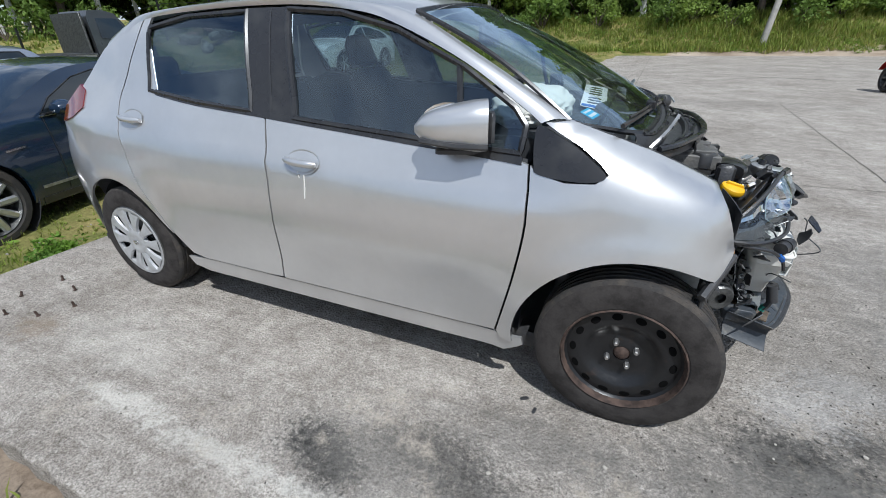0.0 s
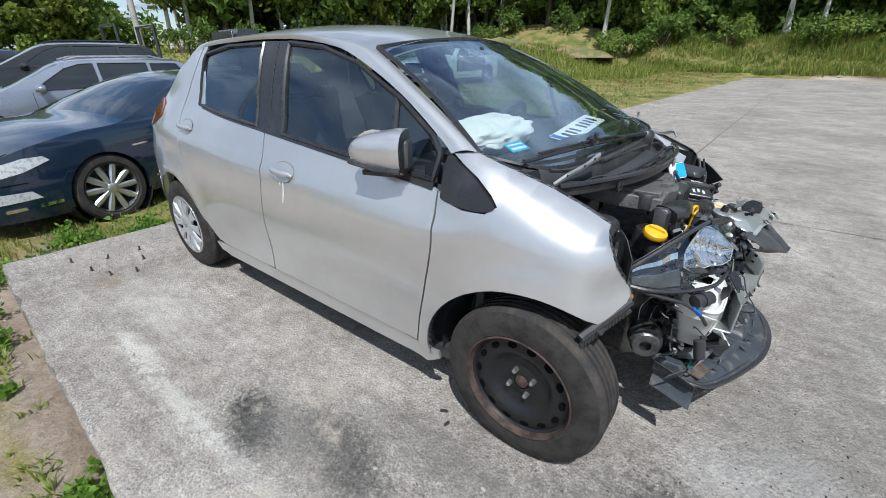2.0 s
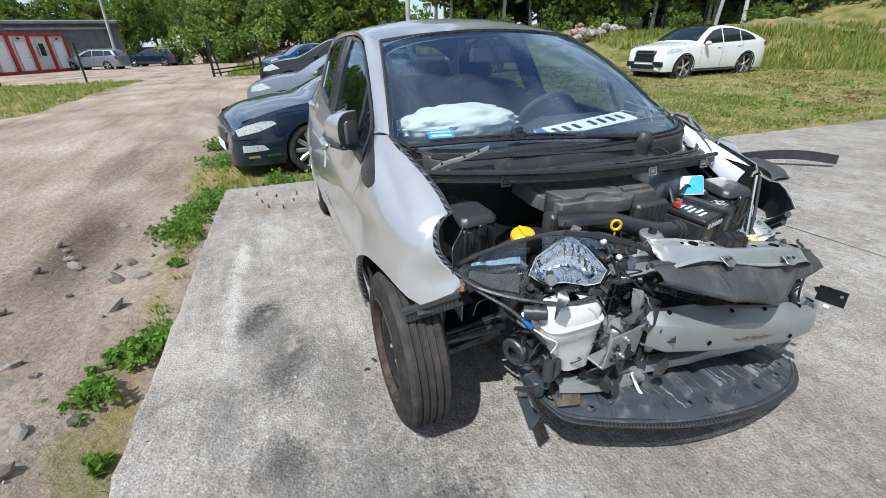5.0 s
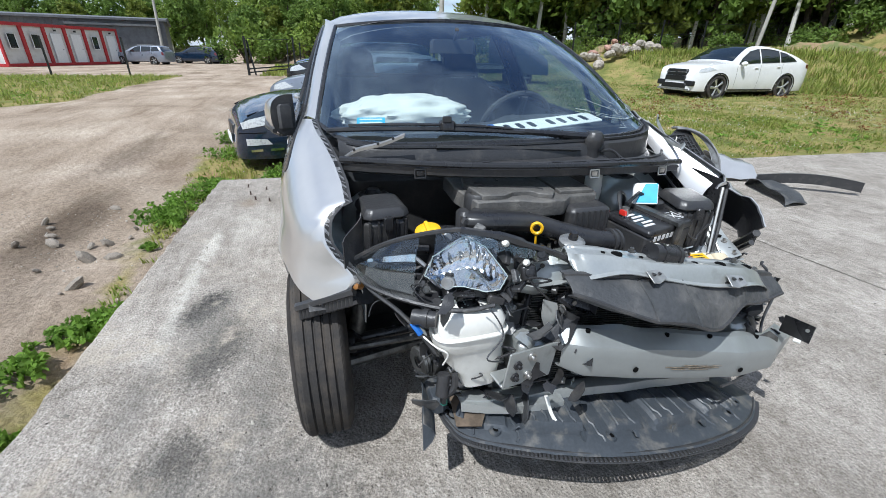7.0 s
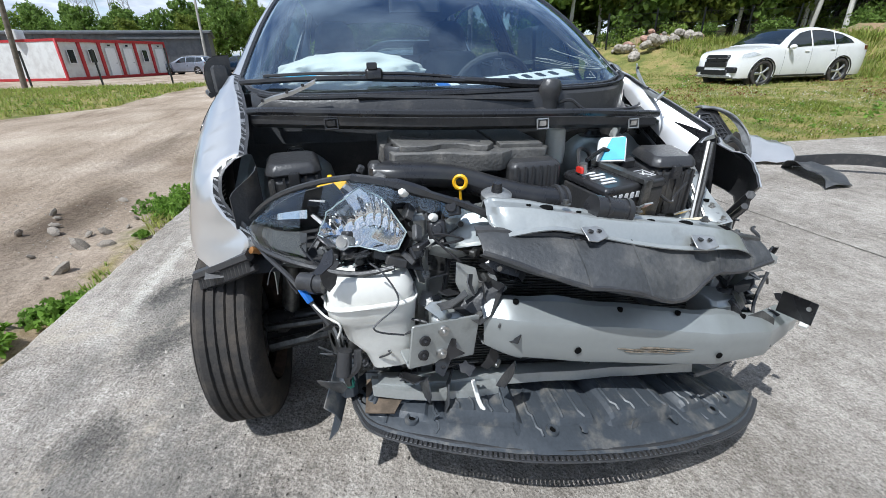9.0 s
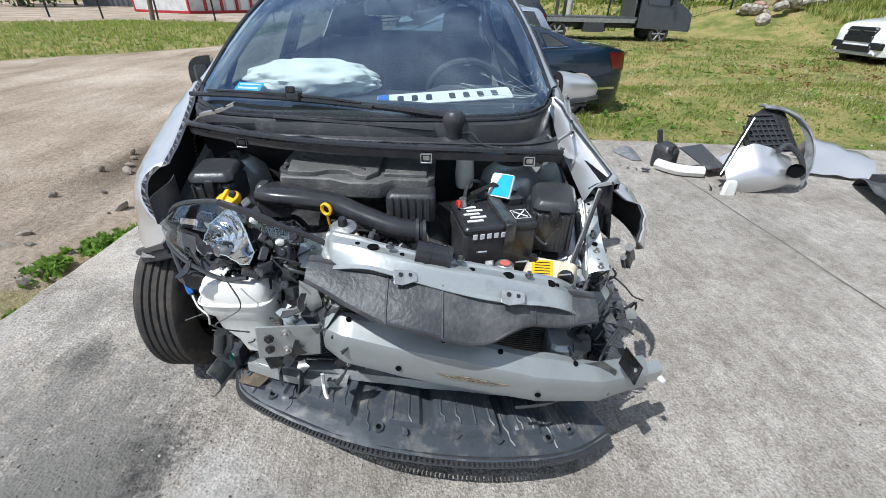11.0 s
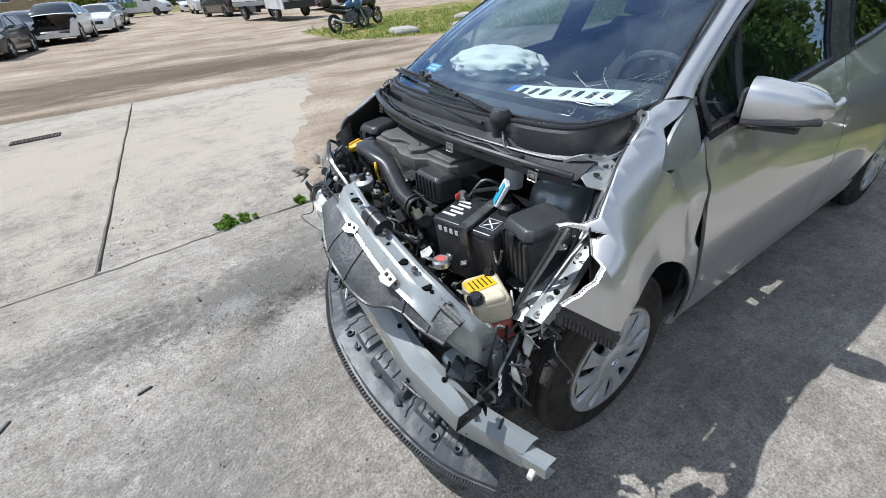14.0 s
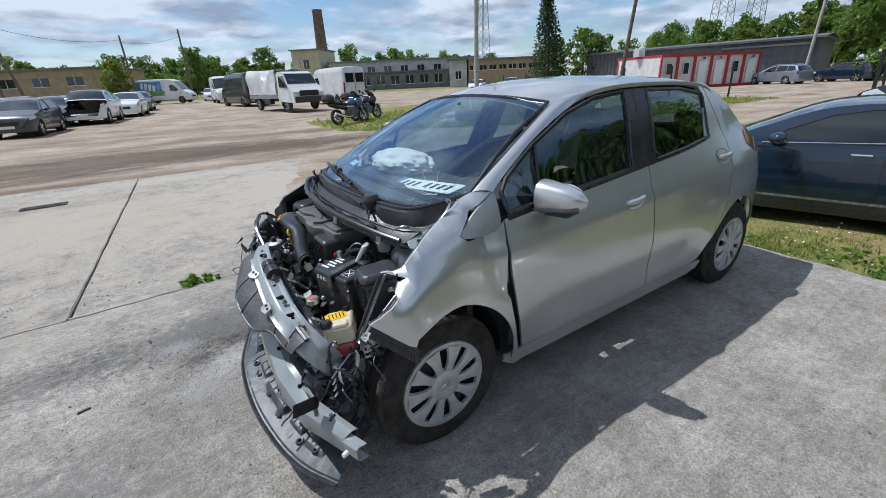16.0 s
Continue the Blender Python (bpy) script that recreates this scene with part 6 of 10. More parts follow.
    part("frame_post", Shape().tube([(2.90, .70, .53), (2.92, .71, .33)], .02, 8).box((2.91, .70, .42), (.05, .03, .2), None, .008), STEEL_GREY, f)
    part("frame_post", Shape().box((2.88, -.20, .52), (.05, .04, .48), None, .008), STEEL_GREY, f)
    part("lower_frame", Shape().grid(loft(curve([(2.945, -.33, .335), (2.96, -.2, .325), (2.97, 0, .315), (2.97, .25, .28), (2.95, .6, .22)], 5), [(-.04, .0), (0, .018), (.02, .016), (.026, -.012), (.0, -.02)], .006, 2), .003), STEEL_GREY, f)
    # torn sheet scraps at the broken end
    for c, sz in (((2.955, -.15, .70), .07), ((2.985, -.10, .62), .075), ((2.93, -.24, .70), .05), ((3.0, -.17, .55), .05)):
        shard(c, sz, STEEL_GREY, RND, "torn pale grey sheet steel", f, "steel_scrap")
    # shroud over the radiator
    rows = []
    for k in range(23):
        t = k / 22
        y = -.09 + .76 * t
        top = Vector((2.985 + .03 * math.sin(math.pi * t), y, .752 - .10 * t * t))
        drop = interp(t, [(0, .03), (.12, .06), (.55, .125), (.62, .125), (.72, .09), (1, .05)])
        low = top + Vector((.070 + .065 * math.sin(math.pi * min(t * 1.3, 1)), .0, -drop))
        row = []
        for q in range(8):
            u = q / 7
            p = top.lerp(low, u) + Vector((.012 * math.sin(math.pi * u), 0, .006 * math.sin(20 * t) * u))
            p += Vector((0, 0, noise.noise(p * 14) * .008))
            row.append(tuple(p))
        row.append(tuple(low + Vector((-.02, 0, -.012))))
        rows.append(row)
    sh = part("radiator_shroud", Shape().grid(rows, -.003), DUSTY, car, "dusty grey-black plastic radiator shroud")
    for t in (.30, .46, .80, .92):
        i = int(t * 22)
        pts = [Vector(p) + Vector((.003, 0, .003)) for p in rows[i]]
        part("shroud_rib", Shape().tube([tuple(p) for p in pts[:-1]], .003, 5), DUSTY, sh)
    part("shroud_edge", Shape().tube([r[-2] for r in rows], .006, 6), PLASTIC, sh)
    part("shroud_step", Shape().tube([r[1] for r in rows], .009, 6), PLASTIC, sh)
    for c, rz in (((3.055, .162, .735), 10), ((3.075, .432, .692), -6)):
        b = part("clip_bracket", Shape().box((-.03, 0, -.03), (.045, .075, .045), None, .008), PLASTIC, car, m=Matrix.Translation(c) @ pose(0, 0, 0, -8, 10, rz), bevel=.004)
        p = part("clip_plate", Shape().plate([(-.022, -.03), (.016, -.03), (.02, -.008), (.008, .03), (-.022, .028)], .003, pose(.002, 0, .002, 0, 22, 0)), METAL, b, "bright metal clip plate", bevel=.001)
        part("clip_hole", ring((-.004, -.012, .008), .006, "z", 10), TRIM, p, smooth=0)
        part("clip_hole", ring((-.004, .012, .008), .005, "z", 10), TRIM, p, smooth=0)
    part("horn_canister", Shape().tube([(2.992, .185, .775), (2.992, .275, .755)], .031, 16).tube([(2.992, .262, .758), (2.992, .274, .755)], .034, 16).tube([(2.992, .21, .770), (2.992, .221, .767)], .033, 16), TRIM, car, "black cylindrical canister on the frame")
    # radiator with fins
    rad = part("radiator", Shape().box((0, 0, 0), (.02, .80, .34), None, .004), TRIM, car, m=Matrix.Translation((2.915, .24, .46)) @ pose(0, 0, 0, -7, 0, 0))
    fins = Shape()
    for k in range(40):
        fins.box((.012, 0, -.16 + .32 * k / 39), (.006, .78, .003))
    tagged(part("radiator_fin", fins, DARKMETAL, rad, smooth=0), kind="stuff")
    part("radiator_tank", Shape().box((.005, .41, 0), (.05, .04, .36), None, .01), ALU, rad)
    part("fan", Shape().lathe([(.0001, .02), (.03, .02), (.05, .0), (.08, .005), (.085, -.01)], 20), PLASTIC, rad, m=Matrix.Translation((.02, .2, .09)) @ Matrix.Rotation(radians(90), 4, "Y"))


TRAYM = material("undertray_plastic", (0.046, 0.053, 0.062), 0.46, 0, 0.3, 14, 0.10, 60, color2=(0.15, 0.142, 0.128), mix=(0.52, 0.70), rvary=.06)


def under_tray():
    """The plastic tray under the nose: a toothed lip in front, raised fields, ribs, bosses and slots behind it."""
    lip = curve([(2.90, -.40, .295), (2.975, -.385, .285), (3.035, -.34, .268), (3.11, -.17, .25), (3.172, .037, .232), (3.188, .30, .195), (3.155, .545, .150), (3.10, .70, .118), (3.02, .82, .095)], 26)
    n = len(lip)
    box = lambda v, a, b, e: float(ease(a - e, a + e, v) * (1 - ease(b - e, b + e, v)))
    # raised fields: along the lip, across the tray, height
    fields = ((.17, .25, .16, .95, .018), (.265, .33, .20, .62, .010), (.365, .475, .22, .92, .030), (.53, .58, .24, .95, .018), (.60, .70, .22, .95, .030), (.73, .785, .24, .95, .018), (.82, .90, .20, .9, .012))

    def height(v, u):
        h = .016 * math.sin(math.pi * min(1, u * 1.4))
        for a, b, c, d, k in fields:
            h += k * box(v, a, b, .004) * box(u, c, d, .02)
        return h

    def back(p, v):
        return Vector((2.80 + .05 * math.sin(math.pi * v), p[1] * .80 + .02, .275 - .16 * max(p[1], 0)))
    rows = []
    for i, p in enumerate(lip):
        v = i / (n - 1)
        b = back(p, v)
        row = []
        for q in range(41):
            u = q / 40
            c = Vector(p).lerp(b, u)
            c.z += height(v, u) + noise.noise(c * 7) * .005 + noise.noise(c * 31) * .0015
            row.append(tuple(c))
        rows.append(row)
    tr = part("under_tray", Shape().grid(rows, .003), TRAYM, car, "dusty black plastic undertray with moulded ribs and a toothed lip", smooth=20)
    L = [Vector(p) for p in curve(lip, 2)]
    for k in range(0, len(L) - 1, 3):
        d = (L[k + 1] - L[k]).normalized()
        part("lip_tooth", Shape().box((0, 0, 0), (.016, .0085, .008), None, .0015), PLASTIC, tr, m=Matrix.Translation(L[k] + Vector((.006, 0, -.003))) @ Matrix.Rotation(math.atan2(d.y, d.x) - math.pi / 2, 4, "Z"), smooth=0)
    part("lip_bead", Shape().tube([tuple(p + Vector((-.010, 0, .004))) for p in L], .0045, 6), PLASTIC, tr)
    part("lip_bead", Shape().tube([tuple(p + Vector((.015, 0, -.003))) for p in L], .003, 6), PLASTIC, tr)
    at = lambda v, q: Vector(rows[min(n - 1, max(0, round(v * (n - 1))))][min(40, round(q * 5 / 3))])
    for v, q0, q1 in ((.19, 4, 20), (.215, 4, 20), (.255, 2, 20), (.345, 2, 22), (.385, 6, 22), (.41, 6, 22), (.435, 6, 22), (.46, 6, 22), (.50, 3, 21), (.54, 6, 22), (.565, 6, 22), (.615, 6, 22), (.64, 6, 22), (.665, 6, 22), (.69, 6, 22), (.715, 3, 21), (.745, 6, 22), (.77, 6, 22), (.81, 2, 20), (.84, 5, 20), (.86, 5, 20), (.88, 5, 20)):
        part("tray_rib", Shape().tube([tuple(at(v + .004 * math.sin(q * .5), q) + Vector((0, 0, .0025))) for q in range(q0, q1)], .0042, 5), TRAYM, tr)
    for v, q, r in ((.15, 5, .013), (.215, 12, .017), (.31, 4, .015), (.43, 15, .020), (.52, 4, .014), (.66, 15, .012), (.80, 4, .015), (.87, 5, .013)):
        b = part("tray_boss", Shape().lathe([(r * .55, .002), (r * .6, .007), (r, .008), (r * 1.2, .002), (r * 1.25, -.006)], 16), TRAYM, tr, m=Matrix.Translation(at(v, q) + Vector((0, 0, .003))) @ pose(0, 0, 0, -8, 8, 0))
        part("boss_hole", ring((0, 0, .001), r * .55, "z", 12, .003), OPENING_SHADE, b, smooth=0)
    for v, q in ((.285, 10), (.295, 14)):
        part("tray_patch", Shape().box((0, 0, .004), (.05, .045, .010), None, .006), TRAYM, tr, m=Matrix.Translation(at(v, q)) @ pose(0, 0, 0, -8, 6, 12), bevel=.002)
    for v in (.10, .12, .14):
        for q in (3, 6):
            part("tray_slot", Shape().box((0, 0, 0), (.020, .010, .006), None, .002), OPENING_SHADE, tr, m=Matrix.Translation(at(v, q) + Vector((0, 0, .003))) @ pose(0, 0, 0, 0, 0, 60 - 90 * v), smooth=0)
    # torn bits along the front third, the pale cross-piece behind the torn corner, the hollow end cap
    rnd = random.Random(31)
    for v in (.35, .47, .56, .63, .69, .77):
        shard(at(v, 4) + Vector((0, 0, .010)), rnd.uniform(.018, .03), TRAYM, rnd, "", tr, "torn_flake")
    part("corner_plate", Shape().plate([(0, 0), (.10, -.01), (.12, .06), (.06, .10), (-.01, .07)], .004, Matrix.Translation((2.905, -.36, .312)) @ pose(0, 0, 0, 4, 8, 0)), material("rusty_brown_plate", (.16, .12, .085), .8, .2, .25, 14), tr)
    part("cross_piece", Shape().grid(loft(curve([(2.945, -.345, .335), (2.97, -.26, .325), (2.99, -.15, .318), (2.99, -.03, .305)], 5), [(-.03, .0), (0, .016), (.026, .012), (.03, -.014)], .004, 6), .003), STEEL_GREY, tr, "pale bent cross-piece")
    cap = Shape()
    cap.grid([[(2.86 + .14 * u, -.435 + .035 * math.sin(math.pi * w) - .03 * u, .245 + .11 * w - .02 * u) for w in (0, .25, .5, .75, 1)] for u in (0, .25, .5, .75, 1)], .004)
    part("tray_horn", cap.box((2.90, -.405, .335), (.11, .045, .05), pose(0, 0, 0, 0, 0, 0), .012), TRAYM, tr, bevel=.003)


def broken_headlight():
    # bowl
    rim = [Vector(p) for p in ((2.865, -.404, .779), (2.889, -.325, .839), (2.925, -.281, .82), (2.979, -.238, .757), (2.981, -.258, .721), (2.967, -.287, .711), (2.933, -.338, .716), (2.903, -.394, .705), (2.872, -.428, .729))]
    c = sum(rim, Vector()) / len(rim)
    out = Vector((.80, -.50, .34)).normalized()
    edge = []
    for k in range(len(rim)):
        a, b = rim[k], rim[(k + 1) % len(rim)]
        edge += [a.lerp(b, q / 6) + (out * .002 + (a - c) * .01) * RND.uniform(-1, 1) for q in range(6)]
    n = len(edge)
    def bowl(grow, back):
        rows = []
        for u in (1, .96, .9, .78, .6, .4, .2, .02):
            rows.append([tuple(c + (e - c) * (u * grow) - out * (back + .075 * (1 - u ** 2.2)) + (out * .0007 * (1 if int(k * .9) % 2 else -1) if .3 < u < .95 and (e - c).z < .02 else Vector())) for k, e in enumerate(edge + edge[:1])])
        return rows
    hl = part("headlight", Shape().grid(bowl(1.12, .012)), PLASTIC, car, "broken headlight with a cracked reflector and torn lens", smooth=30)
    upper, lower = curve([tuple(rim[k]) for k in (8, 0, 1, 2, 3)], 8), curve([tuple(rim[k]) for k in (8, 7, 6, 5, 4)], 8)
    dish = []
    for w in range(49):
        a, b = (Vector(e[0]).lerp(Vector(e[1]), e[2]) for e in ((q[min(int(w / 48 * (len(q) - 1)), len(q) - 2)], q[min(int(w / 48 * (len(q) - 1)), len(q) - 2) + 1], w / 48 * (len(q) - 1) - min(int(w / 48 * (len(q) - 1)), len(q) - 2)) for q in (upper, lower)))
        col = []
        for q in range(15):
            u = q / 14
            deep = .062 * (math.sin(math.pi * min(max(u, .001), .999)) * math.sin(math.pi * min(max(w / 48, .001), .999))) ** .55
            flute = .0035 * abs(math.sin(math.pi * w / 4)) * (u < .62) * (u > 0) + .003 * (u > .62) * math.sin(math.pi * (u - .62) / .38)
            col.append(tuple(a.lerp(b, u) - out * (deep - flute * (0 < w < 48))))
        dish.append(col)
    part("reflector", Shape().grid(dish), CHROME, hl, "fluted chrome reflector", smooth=28)
    part("reflector_rim", Shape().tube([tuple(e) for e in edge + edge[:1]], .0016, 5), GLASSGREY, hl)
    mx = [Vector(q) for q in ((2.872, -.428, .729), (2.865, -.404, .779))]
    part("bulb", Shape().tube([tuple(c + (rim[7] - c) * .72 - out * .04), tuple(c + (rim[7] - c) * .72 + out * .004)], .013, 12).tube([tuple(c + (rim[7] - c) * .72 - out * .02), tuple(c + (rim[7] - c) * .72 + out * .001)], .018, 12), METAL, hl)
    # broken housing round the bowl: dark steps, posts and clips
    for k in range(18):
        a = 2 * math.pi * k / 18
        e = edge[int(k * n / 18)]
        p = c + (e - c) * RND.uniform(1.12, 1.45) - out * RND.uniform(.01, .05)
        part("housing_bit", Shape().box((0, 0, 0), (RND.uniform(.012, .04), RND.uniform(.015, .05), RND.uniform(.01, .03)), None, .003), RND.choice([PLASTIC, TRIM, PLASTIC, DUSTY, METAL]), hl, m=Matrix.LocRotScale(p, Euler((RND.uniform(-1, 1), RND.uniform(-1, 1), RND.uniform(-1, 1))), None), smooth=0)
    part("blank_sheet", Shape().grid([[(2.86 + .09 * u + .01 * math.sin(6 * v), -.42 + .20 * u + .015 * v, .70 - .045 * v + .012 * math.sin(5 * u + 3 * v)) for v in (0, .5, 1, 1.3)] for u in (k / 8 for k in range(9))], .003), PLASTIC, hl)
    # torn outer lens and dark inner mask that run back along the wing
    rows, rows2 = [], []
    A = [(2.735, -.598, .735), (2.80, -.535, .795), (2.851, -.455, .836), (2.90, -.34, .862), (2.935, -.25, .850)]
    B = [(2.745, -.60, .70), (2.82, -.57, .69), (2.90, -.48, .675), (2.965, -.36, .665), (2.985, -.27, .68)]
    for a, b in zip(curve(A, 6), curve(B, 6)):
        a, b = Vector(a), Vector(b)
        rows.append([tuple(a.lerp(b, u) + Vector((.02, -.012, .012)) * math.sin(math.pi * u)) for u in (0, .2, .4, .6, .8, 1)])
        rows2.append([tuple(a.lerp(b, u) + Vector((-.06, .06, -.03)) * math.sin(math.pi * u) + Vector((-.020, .018, -.012))) for u in (0, .25, .5, .75, 1)])
    n = len(rows)
    lens = part("lens", Shape().grid([r for r in rows[:14]]), LENS, hl.parent, "clear headlight lens, broken off halfway")
    lens.visible_shadow = False
    part("lens_scrap", Shape().grid([r[:3] for r in rows[15:]]), LENS, car)
    part("light_mask", Shape().grid(rows2[:16], .003), PLASTIC, car)
    part("light_trim", Shape().tube([tuple(Vector(r[0]) + Vector((0, 0, .002))) for r in rows], .0065, 6), PLASTIC, car)
    part("light_trim", Shape().tube([tuple(Vector(r[-1])) for r in rows], .0065, 6), PLASTIC, car)
    for lo_, hi_, mt, lb in ((.30, .42, CHROME, "bright strip of the indicator reflector"), (.62, .95, DUSTY, "torn grey flap behind the lens")):
        flap = [[tuple(Vector(r[0]).lerp(Vector(r[-1]), lo_ + (hi_ - lo_) * u) + Vector((-.016, .014, -.004)) * (1 + .3 * math.sin(k))) for u in (0, .5, 1)] for k, r in enumerate(rows[3:13])]
        part("mask_strip", Shape().grid(flap, .002), mt, car, lb)
    arch_top = curve([(2.90, -.34, .862), (2.935, -.25, .850), (2.95, -.18, .826), (2.952, -.08, .785), (2.955, -.012, .745)], 6)
    part("light_trim", Shape().tube(arch_top, [.010] * 6 + [.013] * 6 + [.009] * (len(arch_top) - 12), 6), TRIM, car, "black torn upper edge of the lamp housing")
    rr = [[tuple(Vector(p) + Vector((.010 * u, .004 * math.sin(5 * k), -.035 * u - .006 * math.sin(2.3 * k)))) for u in (0, .5, 1)] for k, p in enumerate(arch_top)]
    part("lens_scrap", Shape().grid(rr), LENS, car, "jagged strip of clear lens")
    ledge = [[(2.875 + .07 * v, -.45 + .22 * u + .01 * math.sin(7 * u), .668 - .022 * v - .02 * math.sin(3 * u) * v + .03 * u * (1 - v)) for v in (0, .33, .66, 1, 1.25)] for u in (k / 10 for k in range(11))]
    part("lamp_ledge", Shape().grid(ledge, .004), TRIM, car, "black plastic ledge below the broken lamp")
    for k in range(26):
        u, v = RND.random(), RND.random()
        part("ledge_speck", Shape().box((0, 0, 0), (.004, .004, .0015)), GLASSGREY, car, m=Matrix.Translation((2.875 + .07 * v, -.45 + .22 * u, .676 - .022 * v - .02 * math.sin(3 * u) * v + .03 * u * (1 - v))), smooth=0)
    part("lamp_motor", Shape().tube([(2.93, -.475, .645), (2.965, -.42, .648)], .021, 14).tube([(2.945, -.45, .646), (2.953, -.438, .647)], .025, 14), PLASTIC, car, "black levelling motor")
    for c, r in (((2.945, -.235, .835), .011), ((2.955, -.175, .775), .010), ((2.93, -.46, .630), .010)):
        part("white_clip", Shape().lathe([(.0001, .012), (r * .6, .011), (r, .004), (r, -.006)], 9), TANKWHITE, car, m=Matrix.Translation(c) @ pose(0, 0, 0, 20, 65, -20))
    for c, z in (((2.925, -.185, .80), .03), ((2.94, -.13, .79), .026), ((2.95, -.165, .745), .03)):
        part("lamp_socket", Shape().box((0, 0, 0), (.035, .042, .04), None, .006).tube([(.01, 0, 0), (.024, 0, 0)], .013, 10), TRIM, car, m=Matrix.Translation(c) @ pose(0, 0, 0, 8, -20, -15), bevel=.003)
    part("bulb_holder", Shape().lathe([(.0001, .012), (.010, .009), (.011, -.01), (.014, -.016)], 12), ORANGEP, car, "small orange indicator bulb", m=Matrix.Translation((2.765, -.60, .665)) @ pose(0, 0, 0, 0, 70, -40))
    part("side_mask", Shape().grid([[(2.70 + .07 * math.sin(t), -.60 + .03 * math.cos(3 * t), z) for z in (.86 - .06 * t, .80 - .05 * t, .72)] for t in (k / 6 for k in range(7))], .003), PLASTIC, car)


def washer_tank():
    rows = []
    for z, w, d, o in ((.66, .03, .02, 0), (.655, .085, .05, 0), (.63, .098, .064, 0), (.60, .096, .062, .0), (.595, .103, .068, .0), (.56, .10, .066, 0), (.545, .088, .058, .01), (.50, .082, .055, .015), (.45, .06, .045, .03), (.405, .05, .04, .035), (.40, .01, .01, .035)):
        rows.append([(2.935 + d * math.copysign(abs(math.cos(a)) ** .5, math.cos(a)), -.325 + o + w * math.copysign(abs(math.sin(a)) ** .5, math.sin(a)), z) for a in (2 * math.pi * k / 28 for k in range(29))])
    t = part("washer_tank", Shape().grid(rows), TANKWHITE, car, "milky white plastic washer tank", smooth=50)
    part("tank_pump", Shape().tube([(2.97, -.40, .47), (2.985, -.41, .41)], .018, 10), PLASTIC, t)
    part("tank_seam", Shape().tube([(x + (.004 if x > 2.935 else -.004), y * 1.01 + .003, .5975) for x, y, z in rows[4]], .003, 5), TANKWHITE, t)
    part("compressor", Shape().lathe([(.0001, .05), (.03, .05), (.055, .045), (.06, .0), (.05, -.04)], 24), DARKMETAL, car, m=Matrix.Translation((2.80, -.37, .40)) @ pose(0, 0, 0, 90, 0, 20))
    part("compressor_pulley", Shape().lathe([(.02, .062), (.045, .062), (.05, .056), (.044, .05), (.05, .044)], 24), DARKMETAL, car, m=Matrix.Translation((2.80, -.38, .40)) @ pose(0, 0, 0, 90, 0, 20))


